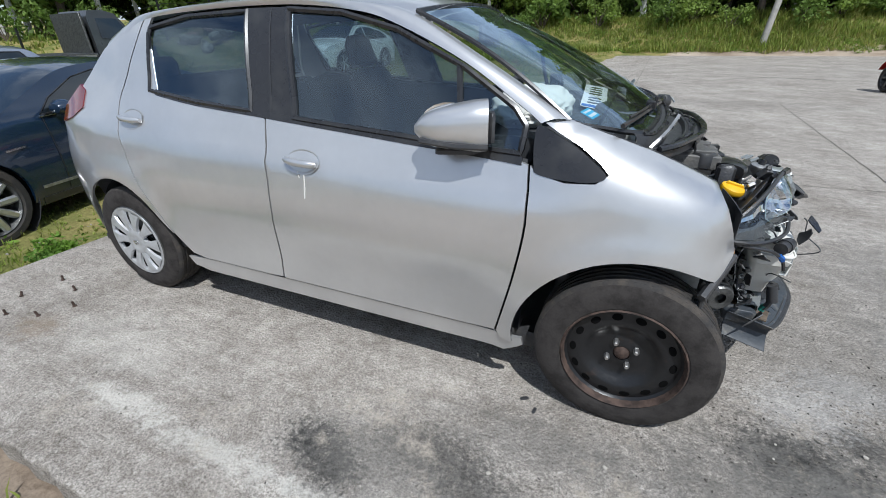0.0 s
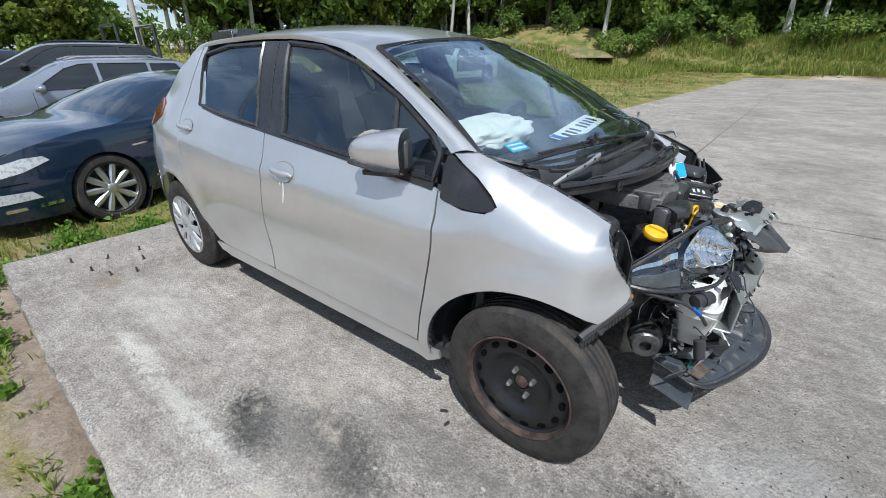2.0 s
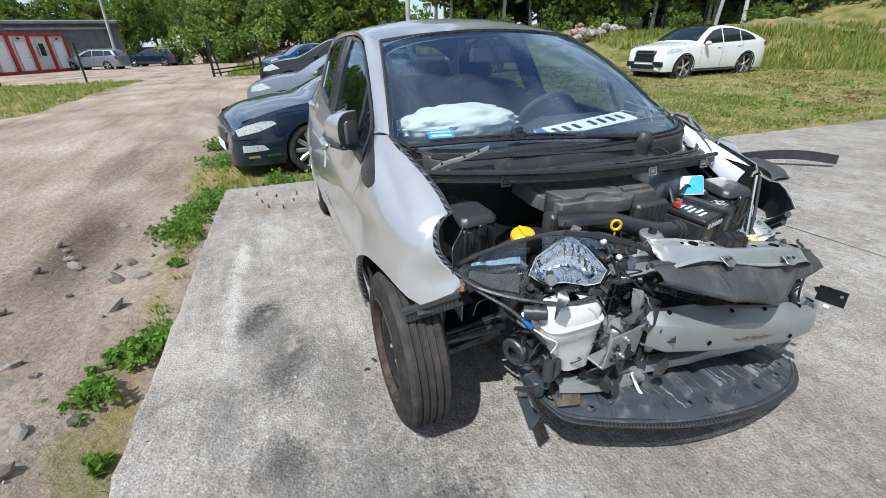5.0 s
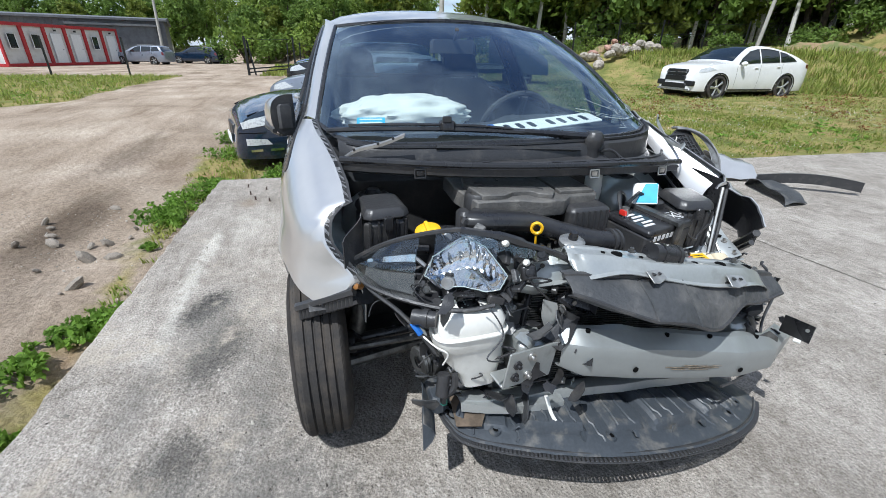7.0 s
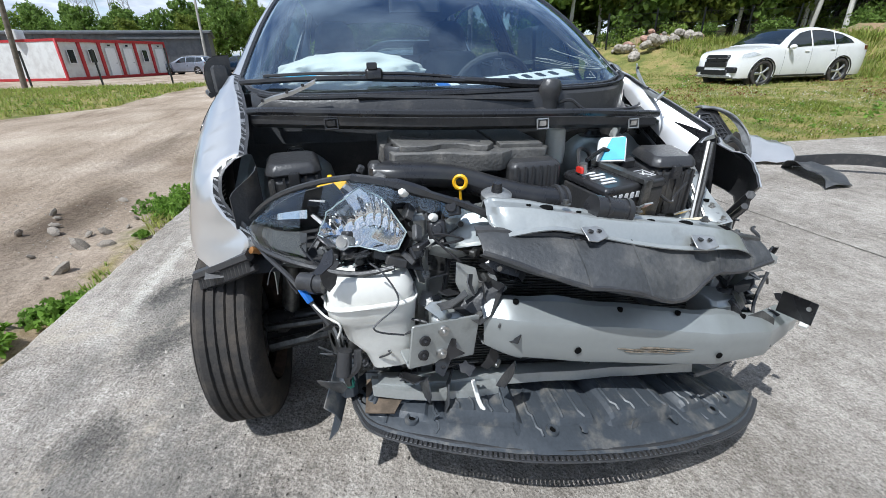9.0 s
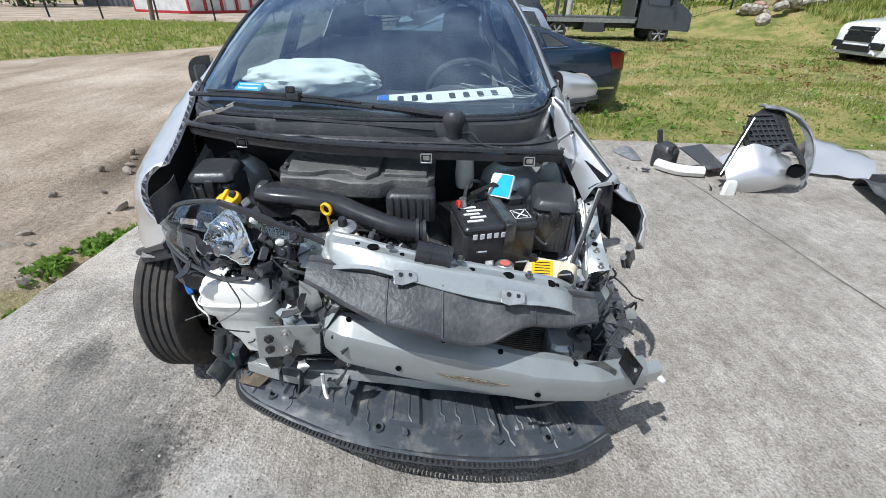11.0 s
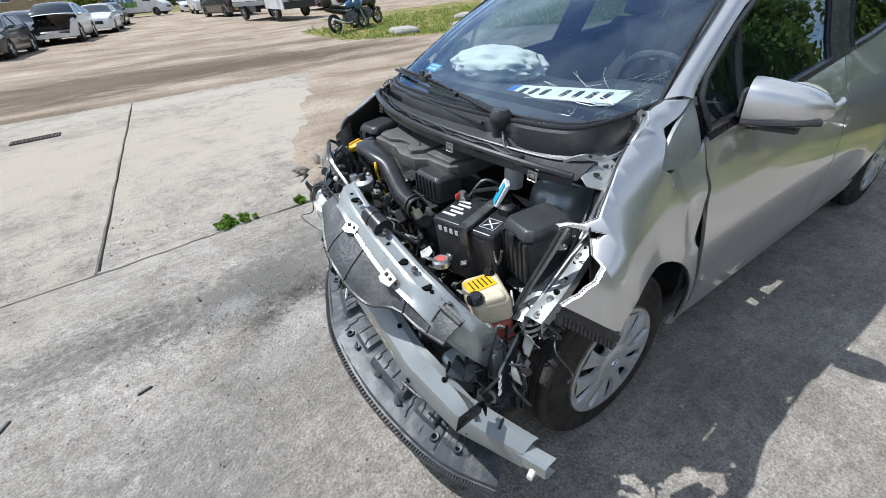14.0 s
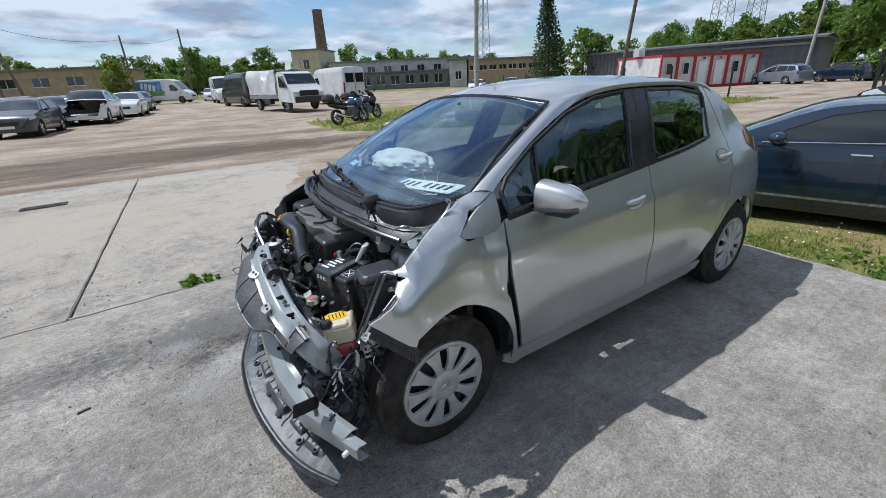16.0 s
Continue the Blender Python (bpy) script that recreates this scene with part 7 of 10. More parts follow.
def far_corner():
    """The stripped corner on the driver's side: coolant bottle, brackets, duct."""
    cm = Matrix.Translation((2.845, .585, .60)) @ pose(0, 0, 0, 4, 6, -24)
    ct = part("coolant_bottle", Shape().box((0, 0, 0), (.115, .155, .075), None, .012).box((-.01, .05, .03), (.07, .05, .03), None, .008), CREAM, car, "yellowed coolant bottle with a yellow label", m=cm, bevel=.006)
    part("coolant_level", Shape().box((0, 0, -.075), (.108, .148, .075), None, .012), PINK, ct, "pink coolant in the lower half", bevel=.005)
    part("yellow_label", Shape().box((.005, -.022, .0388), (.085, .062, .002), pose(0, 0, 0, 0, 0, 12)), YELLOW, ct, smooth=0)
    part("coolant_cap", Shape().lathe([(.0001, .022), (.018, .022), (.024, .014), (.024, 0)], 16), TRIM, ct, m=Matrix.Translation((.04, .055, .038)))
    part("bottle_tap", Shape().lathe([(.0001, .016), (.012, .016), (.016, 0)], 12), TRIM, ct, m=Matrix.Translation((-.03, -.058, .038)))
    for k in range(5):
        part("label_bar", Shape().box((-.025 + .014 * k, -.022, .0402), (.004, .045, .001), pose(0, 0, 0, 0, 0, 12)), BLACKINK, ct, smooth=0)
    part("radiator_cap", Shape().lathe([(.0001, .012), (.022, .012), (.028, .006), (.028, -.01)], 16), METAL, car, "radiator cap with a pink sticker", m=Matrix.Translation((2.895, .435, .672)))
    part("cap_sticker", Shape().lathe([(.0001, .0135), (.016, .013)], 12), PINK, car, m=Matrix.Translation((2.895, .435, .672)))
    # black side duct and plates
    rows = [[(2.86 + .09 * u + .012 * (-1) ** k, .735 + .03 * u + .010 * (-1) ** k, .57 - .30 * k / 22 - .05 * u) for u in (0, .25, .5, .75, 1)] for k in range(23)]
    part("side_duct", Shape().grid(rows, .006), TRAYM, car, "ribbed blue-black air duct", smooth=20)
    rnd = random.Random(17)
    for k in range(30):
        shard((2.86 + .14 * rnd.random(), rnd.uniform(.62, .86), rnd.uniform(.24, .56)), rnd.uniform(.03, .07), rnd.choice([PLASTIC, TRIM, TRAYM, TRAYM, STEEL_GREY]), rnd, "", car)
    for k in range(16):
        p = Vector((rnd.uniform(2.78, 2.95), rnd.uniform(.64, .80), rnd.uniform(.42, .66)))
        pts = [tuple(p)]
        for q in range(4):
            p = p + Vector((rnd.uniform(-.03, .04), rnd.uniform(-.05, .05), rnd.uniform(-.09, .02)))
            pts.append(tuple(p))
        cable(pts, rnd.uniform(.002, .005), rnd.choice([PLASTIC, TRIM, PLASTIC, DARKMETAL]))
        tag = part("number_plate_holder", Shape().box((0, 0, 0), (.004, .09, .06), None, .003), TRIM, car, "black plastic plate sticking out at the corner", m=Matrix.Translation((3.07, .785, .462)) @ pose(0, 0, 0, 4, -10, -84))
    part("plate_rivet", ring((.003, .03, .01), .006, "x", 8), METAL, tag, smooth=0)
    cable([(2.97, .78, .52), (2.99, .74, .44), (3.04, .70, .36), (3.09, .58, .33), (3.11, .47, .33)], .0045)
    for k in range(5):
        z = .56 - .012 * k
        cable([(2.76, .60, z + .03), (2.80, .66 + .01 * k, z), (2.80, .72, z + .01 * (k % 2)), (2.75, .75, z + .03)], .0035, TANKWHITE)
    cable([(2.72, .735, .84), (2.76, .70, .72), (2.80, .665, .60), (2.88, .66, .48)], .006)
    cable([(2.45, .64, .88), (2.62, .70, .74), (2.74, .70, .62), (2.86, .68, .52)], .005)
    part("wing_brace", Shape().tube([(2.70, .74, .84), (2.79, .655, .57)], .006, 6), METAL, car)
    part("corner_bracket", Shape().plate([(0, -.03), (.09, -.035), (.10, .02), (.05, .04), (0, .02)], .003, Matrix.Translation((2.73, .70, .575)) @ pose(0, 0, 0, 30, 20, 60)), DARKMETAL, car)
    # loose black liner inside the wing
    rows = []
    for k in range(13):
        t = k / 12
        rows.append([(2.32 + .36 * t, .685 + .10 * t * t + .010 * q, .95 - .11 * t - .06 * q - .01 * math.sin(5 * t + q)) for q in range(4)])
    part("wing_liner", Shape().grid(rows, .004), TRIM, car)


windscreen_tray()
engine_bay()
bumper_beam()
radiator_frame()
under_tray()
broken_headlight()
washer_tank()
far_corner()
# torn plastic and loose cables round the broken corner
for k in range(34):
    t = RND.random()
    c = (2.86 + .17 * RND.random() + .05 * t, -.50 + .50 * t, RND.uniform(.32, .74) - .05 * t)
    if c[1] < -.2 and .42 < c[2] < .66:
        c = (c[0] - .08, c[1], c[2])
    shard(c, RND.uniform(.025, .075), RND.choice([PLASTIC, TRIM, PLASTIC, DUSTY, STEEL_GREY if c[2] > .45 else PLASTIC]), RND)
for k in range(22):
    shard((2.88 + .15 * RND.random(), RND.uniform(.58, .84), RND.uniform(.25, .55)), RND.uniform(.025, .06), RND.choice([PLASTIC, TRIM, DUSTY]), RND)
for k in range(26):
    p = Vector((RND.uniform(2.82, 3.02), RND.uniform(-.5, .0), RND.uniform(.36, .78)))
    pts = [tuple(p)]
    for q in range(4):
        p = p + Vector((RND.uniform(-.05, .05), RND.uniform(-.07, .07), RND.uniform(-.07, .05)))
        pts.append(tuple(p))
    cable(pts, RND.uniform(.0015, .0035), RND.choice([PLASTIC, PLASTIC, TRIM, DUSTY, DARKMETAL]))
for k in range(22):
    p = Vector((RND.uniform(2.60, 2.86), RND.uniform(-.1, .62), RND.uniform(.50, .72)))
    pts = [tuple(p)]
    for q in range(4):
        p = p + Vector((RND.uniform(-.06, .06), RND.uniform(-.09, .09), RND.uniform(-.06, .05)))
        pts.append(tuple(p))
    cable(pts, RND.uniform(.004, .010), RND.choice([PLASTIC, PLASTIC, TRIM, DARKMETAL]), "hose")
for k in range(110):
    t = RND.random()
    c = Vector((2.87 + .12 * math.sin(math.pi * min(1, t * 1.1)) * RND.uniform(.4, 1), -.47 + 1.2 * t, RND.uniform(.36, .74) - .12 * t))
    if .05 < c.y < .62 and c.z > .44:
        c = Vector((RND.uniform(2.80, 2.90), c.y, c.z + .02))
    if k % 3 == 0:
        s = Shape().lathe([(.0001, .014), (.006, .014), (.0065, .006), (.012, .005), (.0125, 0)], 8)
    elif k % 3 == 1:
        s = Shape().box((0, 0, 0), (RND.uniform(.012, .03), RND.uniform(.015, .045), RND.uniform(.008, .02)), None, .003)
    else:
        s = Shape().plate([(-.02, -.012), (.018, -.016), (.024, .004), (.006, .018), (-.018, .012)], .003)
    part("loose_fixing", s, RND.choice([METAL, TRIM, PLASTIC, DARKMETAL, STEEL_GREY, ALU, PLASTIC]), car, m=Matrix.LocRotScale(c, Euler((RND.uniform(-.8, .8), RND.uniform(.2, 1.6), RND.uniform(-1, 1))), None), smooth=0)
cable([(2.745, -.60, .70), (2.82, -.565, .675), (2.90, -.505, .645), (2.95, -.46, .60), (2.975, -.425, .55)], .006, PLASTIC)
cable([(2.93, -.478, .625), (2.945, -.466, .61), (2.95, -.46, .60)], .009, BLUEINK, "blue_plug")
cable([(2.95, -.46, .60), (2.985, -.43, .58), (3.0, -.40, .56), (2.99, -.41, .52)], .0025, TANKWHITE)
cable([(2.975, -.37, .47), (2.985, -.375, .43), (2.98, -.40, .40), (2.97, -.40, .37)], .010, PLASTIC)
cable([(2.97, -.40, .385), (2.968, -.398, .372), (2.966, -.397, .36)], .011, material("green_wire", (.03, .22, .16), .4))
cable([(3.02, -.10, .36), (3.05, -.09, .31), (3.07, -.07, .28)], .006, TANKWHITE)

# ---- parked vehicles ----
PANE = material("tinted_car_window", (0.012, 0.016, 0.018), 0.04, 0, 0.1, 3, coat=1.0, rvary=0.02)
HEADLAMP = material("headlamp_glass", (0.66, 0.68, 0.69), 0.16, 0.15, 0.10, 40, coat=1.0, color2=(0.40, 0.42, 0.44), mix=(.5, .6))
GRILLE = material("dark_grille", (0.015, 0.015, 0.016), 0.4, 0, 0.2, 30)
REDP = material("red_car_paint", (0.30, 0.015, 0.012), 0.25, 0, 0.05, 3, coat=0.9)
DARKGREY = material("dark_grey_car_paint", (0.05, 0.053, 0.058), 0.3, 0.3, 0.08, 3, coat=0.8)
WHITEVAN = material("white_van_paint", (0.72, 0.72, 0.71), 0.35, 0, 0.05, 2, coat=0.4, color2=(0.62, 0.61, 0.58))

SEDAN = dict(wb=2.815, r=.335, W=1.86, lo=.20,
    top=[(-1.0, .50), (-.985, .80), (-.95, .98), (-.62, 1.045), (-.22, 1.10), (.2, 1.235), (.6, 1.335), (1.0, 1.375), (1.4, 1.37), (1.75, 1.31), (2.15, 1.155), (2.55, 1.0), (2.95, .965), (3.32, .90), (3.55, .825), (3.69, .73), (3.765, .58), (3.80, .34)],
    belt=[(-1, 1.0), (0, .985), (1, .955), (2.4, .925), (3.8, .8)], screen=(1.72, 2.5), back=(-.2, .58),
    wins=[[(.06, 1.03), (.38, 1.01), (.46, 1.19), (.35, 1.18)], [(.46, 1.005), (1.08, .985), (1.08, 1.27), (.85, 1.275), (.53, 1.215)], [(1.16, .985), (2.12, .95), (1.95, 1.07), (1.6, 1.215), (1.3, 1.268), (1.16, 1.27)]],
    doors=[.40, 1.12, 2.12], head=[(3.24, .715), (3.45, .64), (3.70, .59), (3.715, .665), (3.60, .715), (3.42, .755), (3.28, .755)], tail=[(-.97, .68), (-.72, .72), (-.62, .94), (-.94, .93)])
SUV = dict(wb=2.915, r=.385, W=2.0, lo=.26,
    top=[(-1.08, .55), (-1.06, .95), (-.98, 1.13), (-.75, 1.22), (-.3, 1.42), (.3, 1.60), (.9, 1.70), (1.4, 1.715), (1.8, 1.66), (2.2, 1.44), (2.55, 1.21), (3.0, 1.15), (3.45, 1.07), (3.68, .95), (3.78, .7), (3.80, .45)],
    belt=[(-1, 1.15), (0, 1.14), (1, 1.10), (2.4, 1.06), (3.8, .95)], screen=(.25, 2.5), back=(-.72, .3),
    wins=[[(-.30, 1.21), (.38, 1.18), (.38, 1.50), (.1, 1.44), (-.2, 1.30)], [(.44, 1.18), (1.22, 1.15), (1.22, 1.58), (.8, 1.57), (.44, 1.52)], [(1.30, 1.15), (2.2, 1.11), (2.05, 1.28), (1.7, 1.50), (1.3, 1.58)]],
    doors=[.30, 1.26, 2.25], head=[(3.10, .93), (3.5, .85), (3.66, .84), (3.62, .95), (3.35, 1.01)], tail=[(-1.04, .98), (-.8, 1.0), (-.78, 1.12), (-.98, 1.12)])
WAGON = dict(wb=2.7, r=.315, W=1.80, lo=.20,
    top=[(-.98, .50), (-.97, .85), (-.90, 1.02), (-.75, 1.20), (-.58, 1.42), (-.3, 1.475), (.5, 1.50), (1.2, 1.49), (1.55, 1.43), (1.95, 1.24), (2.4, 1.03), (2.8, .98), (3.2, .90), (3.5, .77), (3.58, .6), (3.60, .42)],
    belt=[(-1, 1.02), (0, .99), (1, .97), (2.3, .945), (3.6, .82)], screen=(1.55, 2.36), back=(-.9, -.6),
    wins=[[(-.62, 1.06), (.05, 1.03), (.05, 1.38), (-.42, 1.37)], [(.12, 1.03), (.92, 1.005), (.92, 1.40), (.12, 1.395)], [(1.0, 1.0), (1.95, .975), (1.8, 1.10), (1.45, 1.32), (1.2, 1.395), (1.0, 1.40)]],
    doors=[.22, .96, 2.0], head=[(2.95, .72), (3.25, .66), (3.44, .65), (3.40, .76), (3.15, .84)], tail=[(-.95, .72), (-.78, .74), (-.74, .98), (-.9, .98)])
HATCH = dict(wb=2.55, r=.305, W=1.74, lo=.20,
    top=[(-.72, .50), (-.71, .85), (-.62, 1.02), (-.40, 1.25), (-.22, 1.41), (.1, 1.47), (.7, 1.485), (1.15, 1.46), (1.5, 1.38), (1.9, 1.17), (2.25, 1.0), (2.65, .94), (3.05, .85), (3.28, .72), (3.35, .55), (3.36, .42)],
    belt=[(-.7, 1.02), (0, .99), (1, .96), (2.2, .935), (3.4, .82)], screen=(1.45, 2.2), back=(-.6, -.25),
    wins=[[(-.2, 1.05), (.85, 1.005), (.85, 1.38), (.0, 1.36)], [(.93, 1.0), (1.85, .965), (1.7, 1.08), (1.35, 1.30), (.93, 1.385)]],
    doors=[.05, .89, 1.9], head=[(2.75, .72), (3.05, .66), (3.22, .65), (3.18, .76), (2.9, .83)], tail=[(-.70, .75), (-.52, .77), (-.48, 1.0), (-.62, 1.0)])
VAN = dict(wb=3.6, r=.34, W=2.0, lo=.26,
    top=[(-1.05, .50), (-1.04, 1.5), (-1.0, 2.35), (-.9, 2.5), (0, 2.54), (2.0, 2.55), (2.7, 2.50), (3.1, 2.30), (3.6, 1.75), (3.95, 1.32), (4.3, 1.12), (4.5, .95), (4.58, .7), (4.6, .45)],
    belt=[(-1, 1.30), (2.5, 1.26), (4.6, 1.1)], screen=(3.05, 3.9), back=(-3, -2),
    wins=[[(2.55, 1.30), (3.55, 1.20), (3.4, 1.45), (3.0, 1.85), (2.55, 1.88)]],
    doors=[.2, 1.4, 2.45, 3.62], head=[(4.1, .95), (4.4, .82), (4.52, .80), (4.45, .98), (4.25, 1.08)], tail=[(-1.03, .8), (-.93, .8), (-.93, 1.4), (-1.03, 1.4)])


def motor_car(name, label, category, spec, paint, m, group="", hubs=ALLOY, rails=False, plate=True, bonnet_gone=False, spokes=5):
    """A parked car or van in its own coordinates: x ahead from the rear axle, y to its left."""
    c = thing(name, label, category, m, group)
    top, belt, W, wb, r, lo = spec["top"], spec["belt"], spec["W"], spec["wb"], spec["r"], spec["lo"]
    x0, x1 = top[0][0], top[-1][0]
    H = max(z for _, z in top)

    def half(x, z):
        zb = interp(x, belt)
        e = min((x - x0) / .55, 1) if x < (x0 + x1) / 2 else min((x1 - x) / .75, 1)
        low = .80 if H > 2 or x < (x0 + x1) / 2 else .64
        plan = low + (1 - low) * math.sqrt(max(0, 1 - (1 - max(e, 0)) ** 2))
        if z <= zb:
            t = (z - lo) / (zb - lo)
            prof = .945 + .055 * math.sin(math.pi * min(max(t, 0), 1) ** .8 * .86)
        else:
            k = .05 if H > 2 else .29
            t = (z - zb) / (H - zb)
            prof = .965 - k * t ** 1.15 - (.10 if H > 2 else 0) * max(0, t - .85) / .15
        return W / 2 * plan * prof

    tp = curve(top, 6)
    ztop = lambda x: interp(x, tp)
    n = 76
    xs = [x0 + (x1 - x0) * (.5 - .5 * math.cos(math.pi * k / n)) * .35 + (x1 - x0) * (k / n) * .65 for k in range(n + 1)]
    J, K = 13, 6
    V, side_f, screen_f = [], [], []
    for x in xs:
        zt = ztop(x)
        zs = max(zt - (.05 if H < 2 else .06), lo + .02)
        for sgn in (1, -1):
            for j in range(J + 1):
                z = lo + (zs - lo) * (j / J)
                V.append((x, sgn * half(x, z), z))
            h = half(x, zs)
            for k in range(1, K + 1):
                u = 1 - k / K
                V.append((x, sgn * h * u, zs + (zt - zs) * (1 - u ** 2.5)))
    row = 2 * (J + K + 1)
    for i in range(n):
        xm = (xs[i] + xs[i + 1]) / 2
        for s in (0, 1):
            o = s * (J + K + 1)
            for j in range(J + K):
                a, b = i * row + o + j, (i + 1) * row + o + j
                f = (a, b, b + 1, a + 1) if s else (a, a + 1, b + 1, b)
                zm = (V[a][2] + V[b + 1][2]) / 2
                if j < J and any(math.hypot(xm - ax, zm - r) < r + .045 for ax in (0, wb)):
                    continue
                if j >= J and (spec["screen"][0] < xm < spec["screen"][1] or spec["back"][0] < xm < spec["back"][1]):
                    screen_f.append(f)
                elif bonnet_gone and j >= J - 2 and xm > spec["screen"][1] + .05:
                    continue
                else:
                    side_f.append(f)
    for i in (0, n):
        loop = [i * row + j for j in range(J + K + 1)] + [i * row + J + K + 1 + j for j in range(J + K, -1, -1)]
        side_f.append(tuple(loop if i else loop[::-1]))
    s = Shape(); s.v, s.f = V, side_f
    bd = part("body", s, paint, c, smooth=35)
    s = Shape(); s.v, s.f = V, screen_f
    part("windscreen", s, PANE, c)
    part("underside", Shape().box(((x0 + x1) / 2, 0, .38), (x1 - x0 - .3, W * .80, .30), None, .05), PLASTIC, c)
    for sd in (1, -1):
        for ring_ in spec["wins"]:
            w = part("side_window", skin(ring_, half, sd, .2, 0, .006), PANE, c)
            loop = []
            for a, b in zip(ring_, ring_[1:] + ring_[:1]):
                for q in range(4):
                    x, z = a[0] + (b[0] - a[0]) * q / 4, a[1] + (b[1] - a[1]) * q / 4
                    loop.append((x, sd * (half(x, z) + .005), z))
            part("window_trim", Shape().tube(loop + loop[:1], .010 if name != "sedan_car" else .007, 5), TRIM, w)
        for ax in (0, wb):
            an = arc(ax, r, r + .03, -14, 194, 26); ou = arc(ax, r, r + .085, 194, -14, 26)
            an = [p for p in an if p[1] > lo + .01]; ou = [p for p in ou if p[1] > lo + .01]
            part("arch_lip", skin(an + ou, half, sd, .3, .03, .005), paint, c)
            part("arch_dark", Shape().lathe([(r + .06, 0), (r + .06, -.25), (.05, -.26)], 22, Matrix.Translation((ax, sd * (half(ax, .55) - .02), r)) @ Matrix.Rotation(radians(-90 * sd), 4, "X")), PLASTIC, c)
        for x in spec["doors"]:
            zt = interp(x, belt)
            part("door_gap", skin([(x - .004, lo + .08), (x + .004, lo + .08), (x + .004, zt), (x - .004, zt)], half, sd, .15, 0, .0035), TRIM, c, smooth=0)
        part("sill_trim", skin([(r + .1, lo + .01), (wb - r - .1, lo + .01), (wb - r - .1, lo + .07), (r + .1, lo + .07)], half, sd, .3, .01, .006), PLASTIC, c)
        if name == "sedan_car":
            part("chrome_strip", skin([(r + .12, lo + .15), (wb - r - .12, lo + .15), (wb - r - .12, lo + .175), (r + .12, lo + .175)], half, sd, .3, .006, .008), ALU, c)
            part("bumper_chrome", skin([(x1 - .55, lo + .12), (x1 - .16, lo + .10), (x1 - .16, lo + .13), (x1 - .55, lo + .15)], half, sd, .3, .006, .010), CHROME, c)
            part("bumper_chrome", skin([(x0 + .16, lo + .22), (x0 + .55, lo + .22), (x0 + .55, lo + .25), (x0 + .16, lo + .25)], half, sd, .3, .006, .010), CHROME, c)
            part("fog_lamp", skin([(x1 - .42, lo + .20), (x1 - .12, lo + .18), (x1 - .12, lo + .27), (x1 - .36, lo + .27)], half, sd, .3, .006, .008), HEADLAMP, c)
        if name == "sedan_car":
            lid = [(2.42, .905), (2.8, .885), (3.2, .835), (3.45, .785), (3.62, .73)]
            part("bonnet_gap", Shape().tube([(x, sd * (half(x, z) - .028), z + .02) for x, z in curve(lid, 5)], .011, 6), OPENING_SHADE, c)
            part("bumper_gap", skin([(x1 - .36, .545), (x1 - .05, .53), (x1 - .05, .54), (x1 - .36, .553)], half, sd, .1, 0, .004), OPENING_SHADE, c, smooth=0)
            part("side_badge", skin([(2.36, .72), (2.52, .71), (2.52, .725), (2.36, .735)], half, sd, .1, .004, .006), CHROME, c)
            part("window_chrome", Shape().tube([(x, sd * (half(x, z) + .010), z) for x, z in curve([(.06, 1.018), (.42, 1.0), (1.1, .972), (2.14, .938)], 6)], .008, 6), CHROME, c)
        part("headlight", skin(spec["head"], half, sd, .05, .01, .008), HEADLAMP, c)
        part("tail_light", skin(spec["tail"], half, sd, .1, .01, .008), TAIL, c)
        for x in spec["doors"][:-1]:
            z = interp(x, belt) - .10
            part("door_handle", Shape().tube([(x + .10, sd * (half(x, z) + .012), z), (x + .26, sd * (half(x, z) + .016), z)], .012, 6), paint if name != "sedan_car" else CHROME, c)
        mx = spec["doors"][-1] - .15
        mz = interp(mx, belt) + .06
        mi = part("door_mirror", Shape().lathe([(.0001, .12), (.05, .11), (.085, .05), (.09, 0), (.07, -.05), (.0001, -.07)], 14, Matrix.Translation((mx, sd * (half(mx, mz) + .13), mz)) @ Matrix.Rotation(radians(90), 4, "Y") @ Matrix.Diagonal((.8, 1.2, .8, 1))), paint, c)
        part("mirror_foot", Shape().tube([(mx + .02, sd * (half(mx, mz) - .02), mz - .04), (mx, sd * (half(mx, mz) + .08), mz - .02)], .02, 6), TRIM, mi)
        for ax in (0, wb):
            wheel_simple(c, ax, sd * (W / 2 - .115), r, sd, hubs, spokes)
        if rails:
            zr = H - .03
            part("roof_rail", Shape().tube([(.0 - .2, sd * W * .33, zr), (.0, sd * W * .335, zr + .05), (1.2, sd * W * .335, zr + .05), (1.4, sd * W * .33, zr)], .018, 6), TRIM if paint != GREYBLUE else ALU, c)
    part("grille", Shape().box((x1 - (.02 if name != "sedan_car" else .045), 0, (lo + interp(x1 - .2, tp)) / 2 + .02), (.06, W * (.46 if name != "sedan_car" else .30), .16), None, .02), GRILLE, c)
    if name == "van":
        for sd in (1, -1):
            part("rear_window", Shape().box((x0 - .004, sd * .42, 1.78), (.02, .66, .62), None, .0), PANE, c)
            part("rear_door_gap", Shape().box((x0 - .004, sd * .015, 1.35), (.012, .010, 1.7), None, .0), TRIM, c, smooth=0)
            part("rear_lamp", Shape().box((x0 - .004, sd * .90, 1.25), (.03, .12, .42), None, .01), TAIL, c)
        part("rear_step", Shape().box((x0 - .03, 0, .48), (.12, 1.7, .16), None, .03), PLASTIC, c)
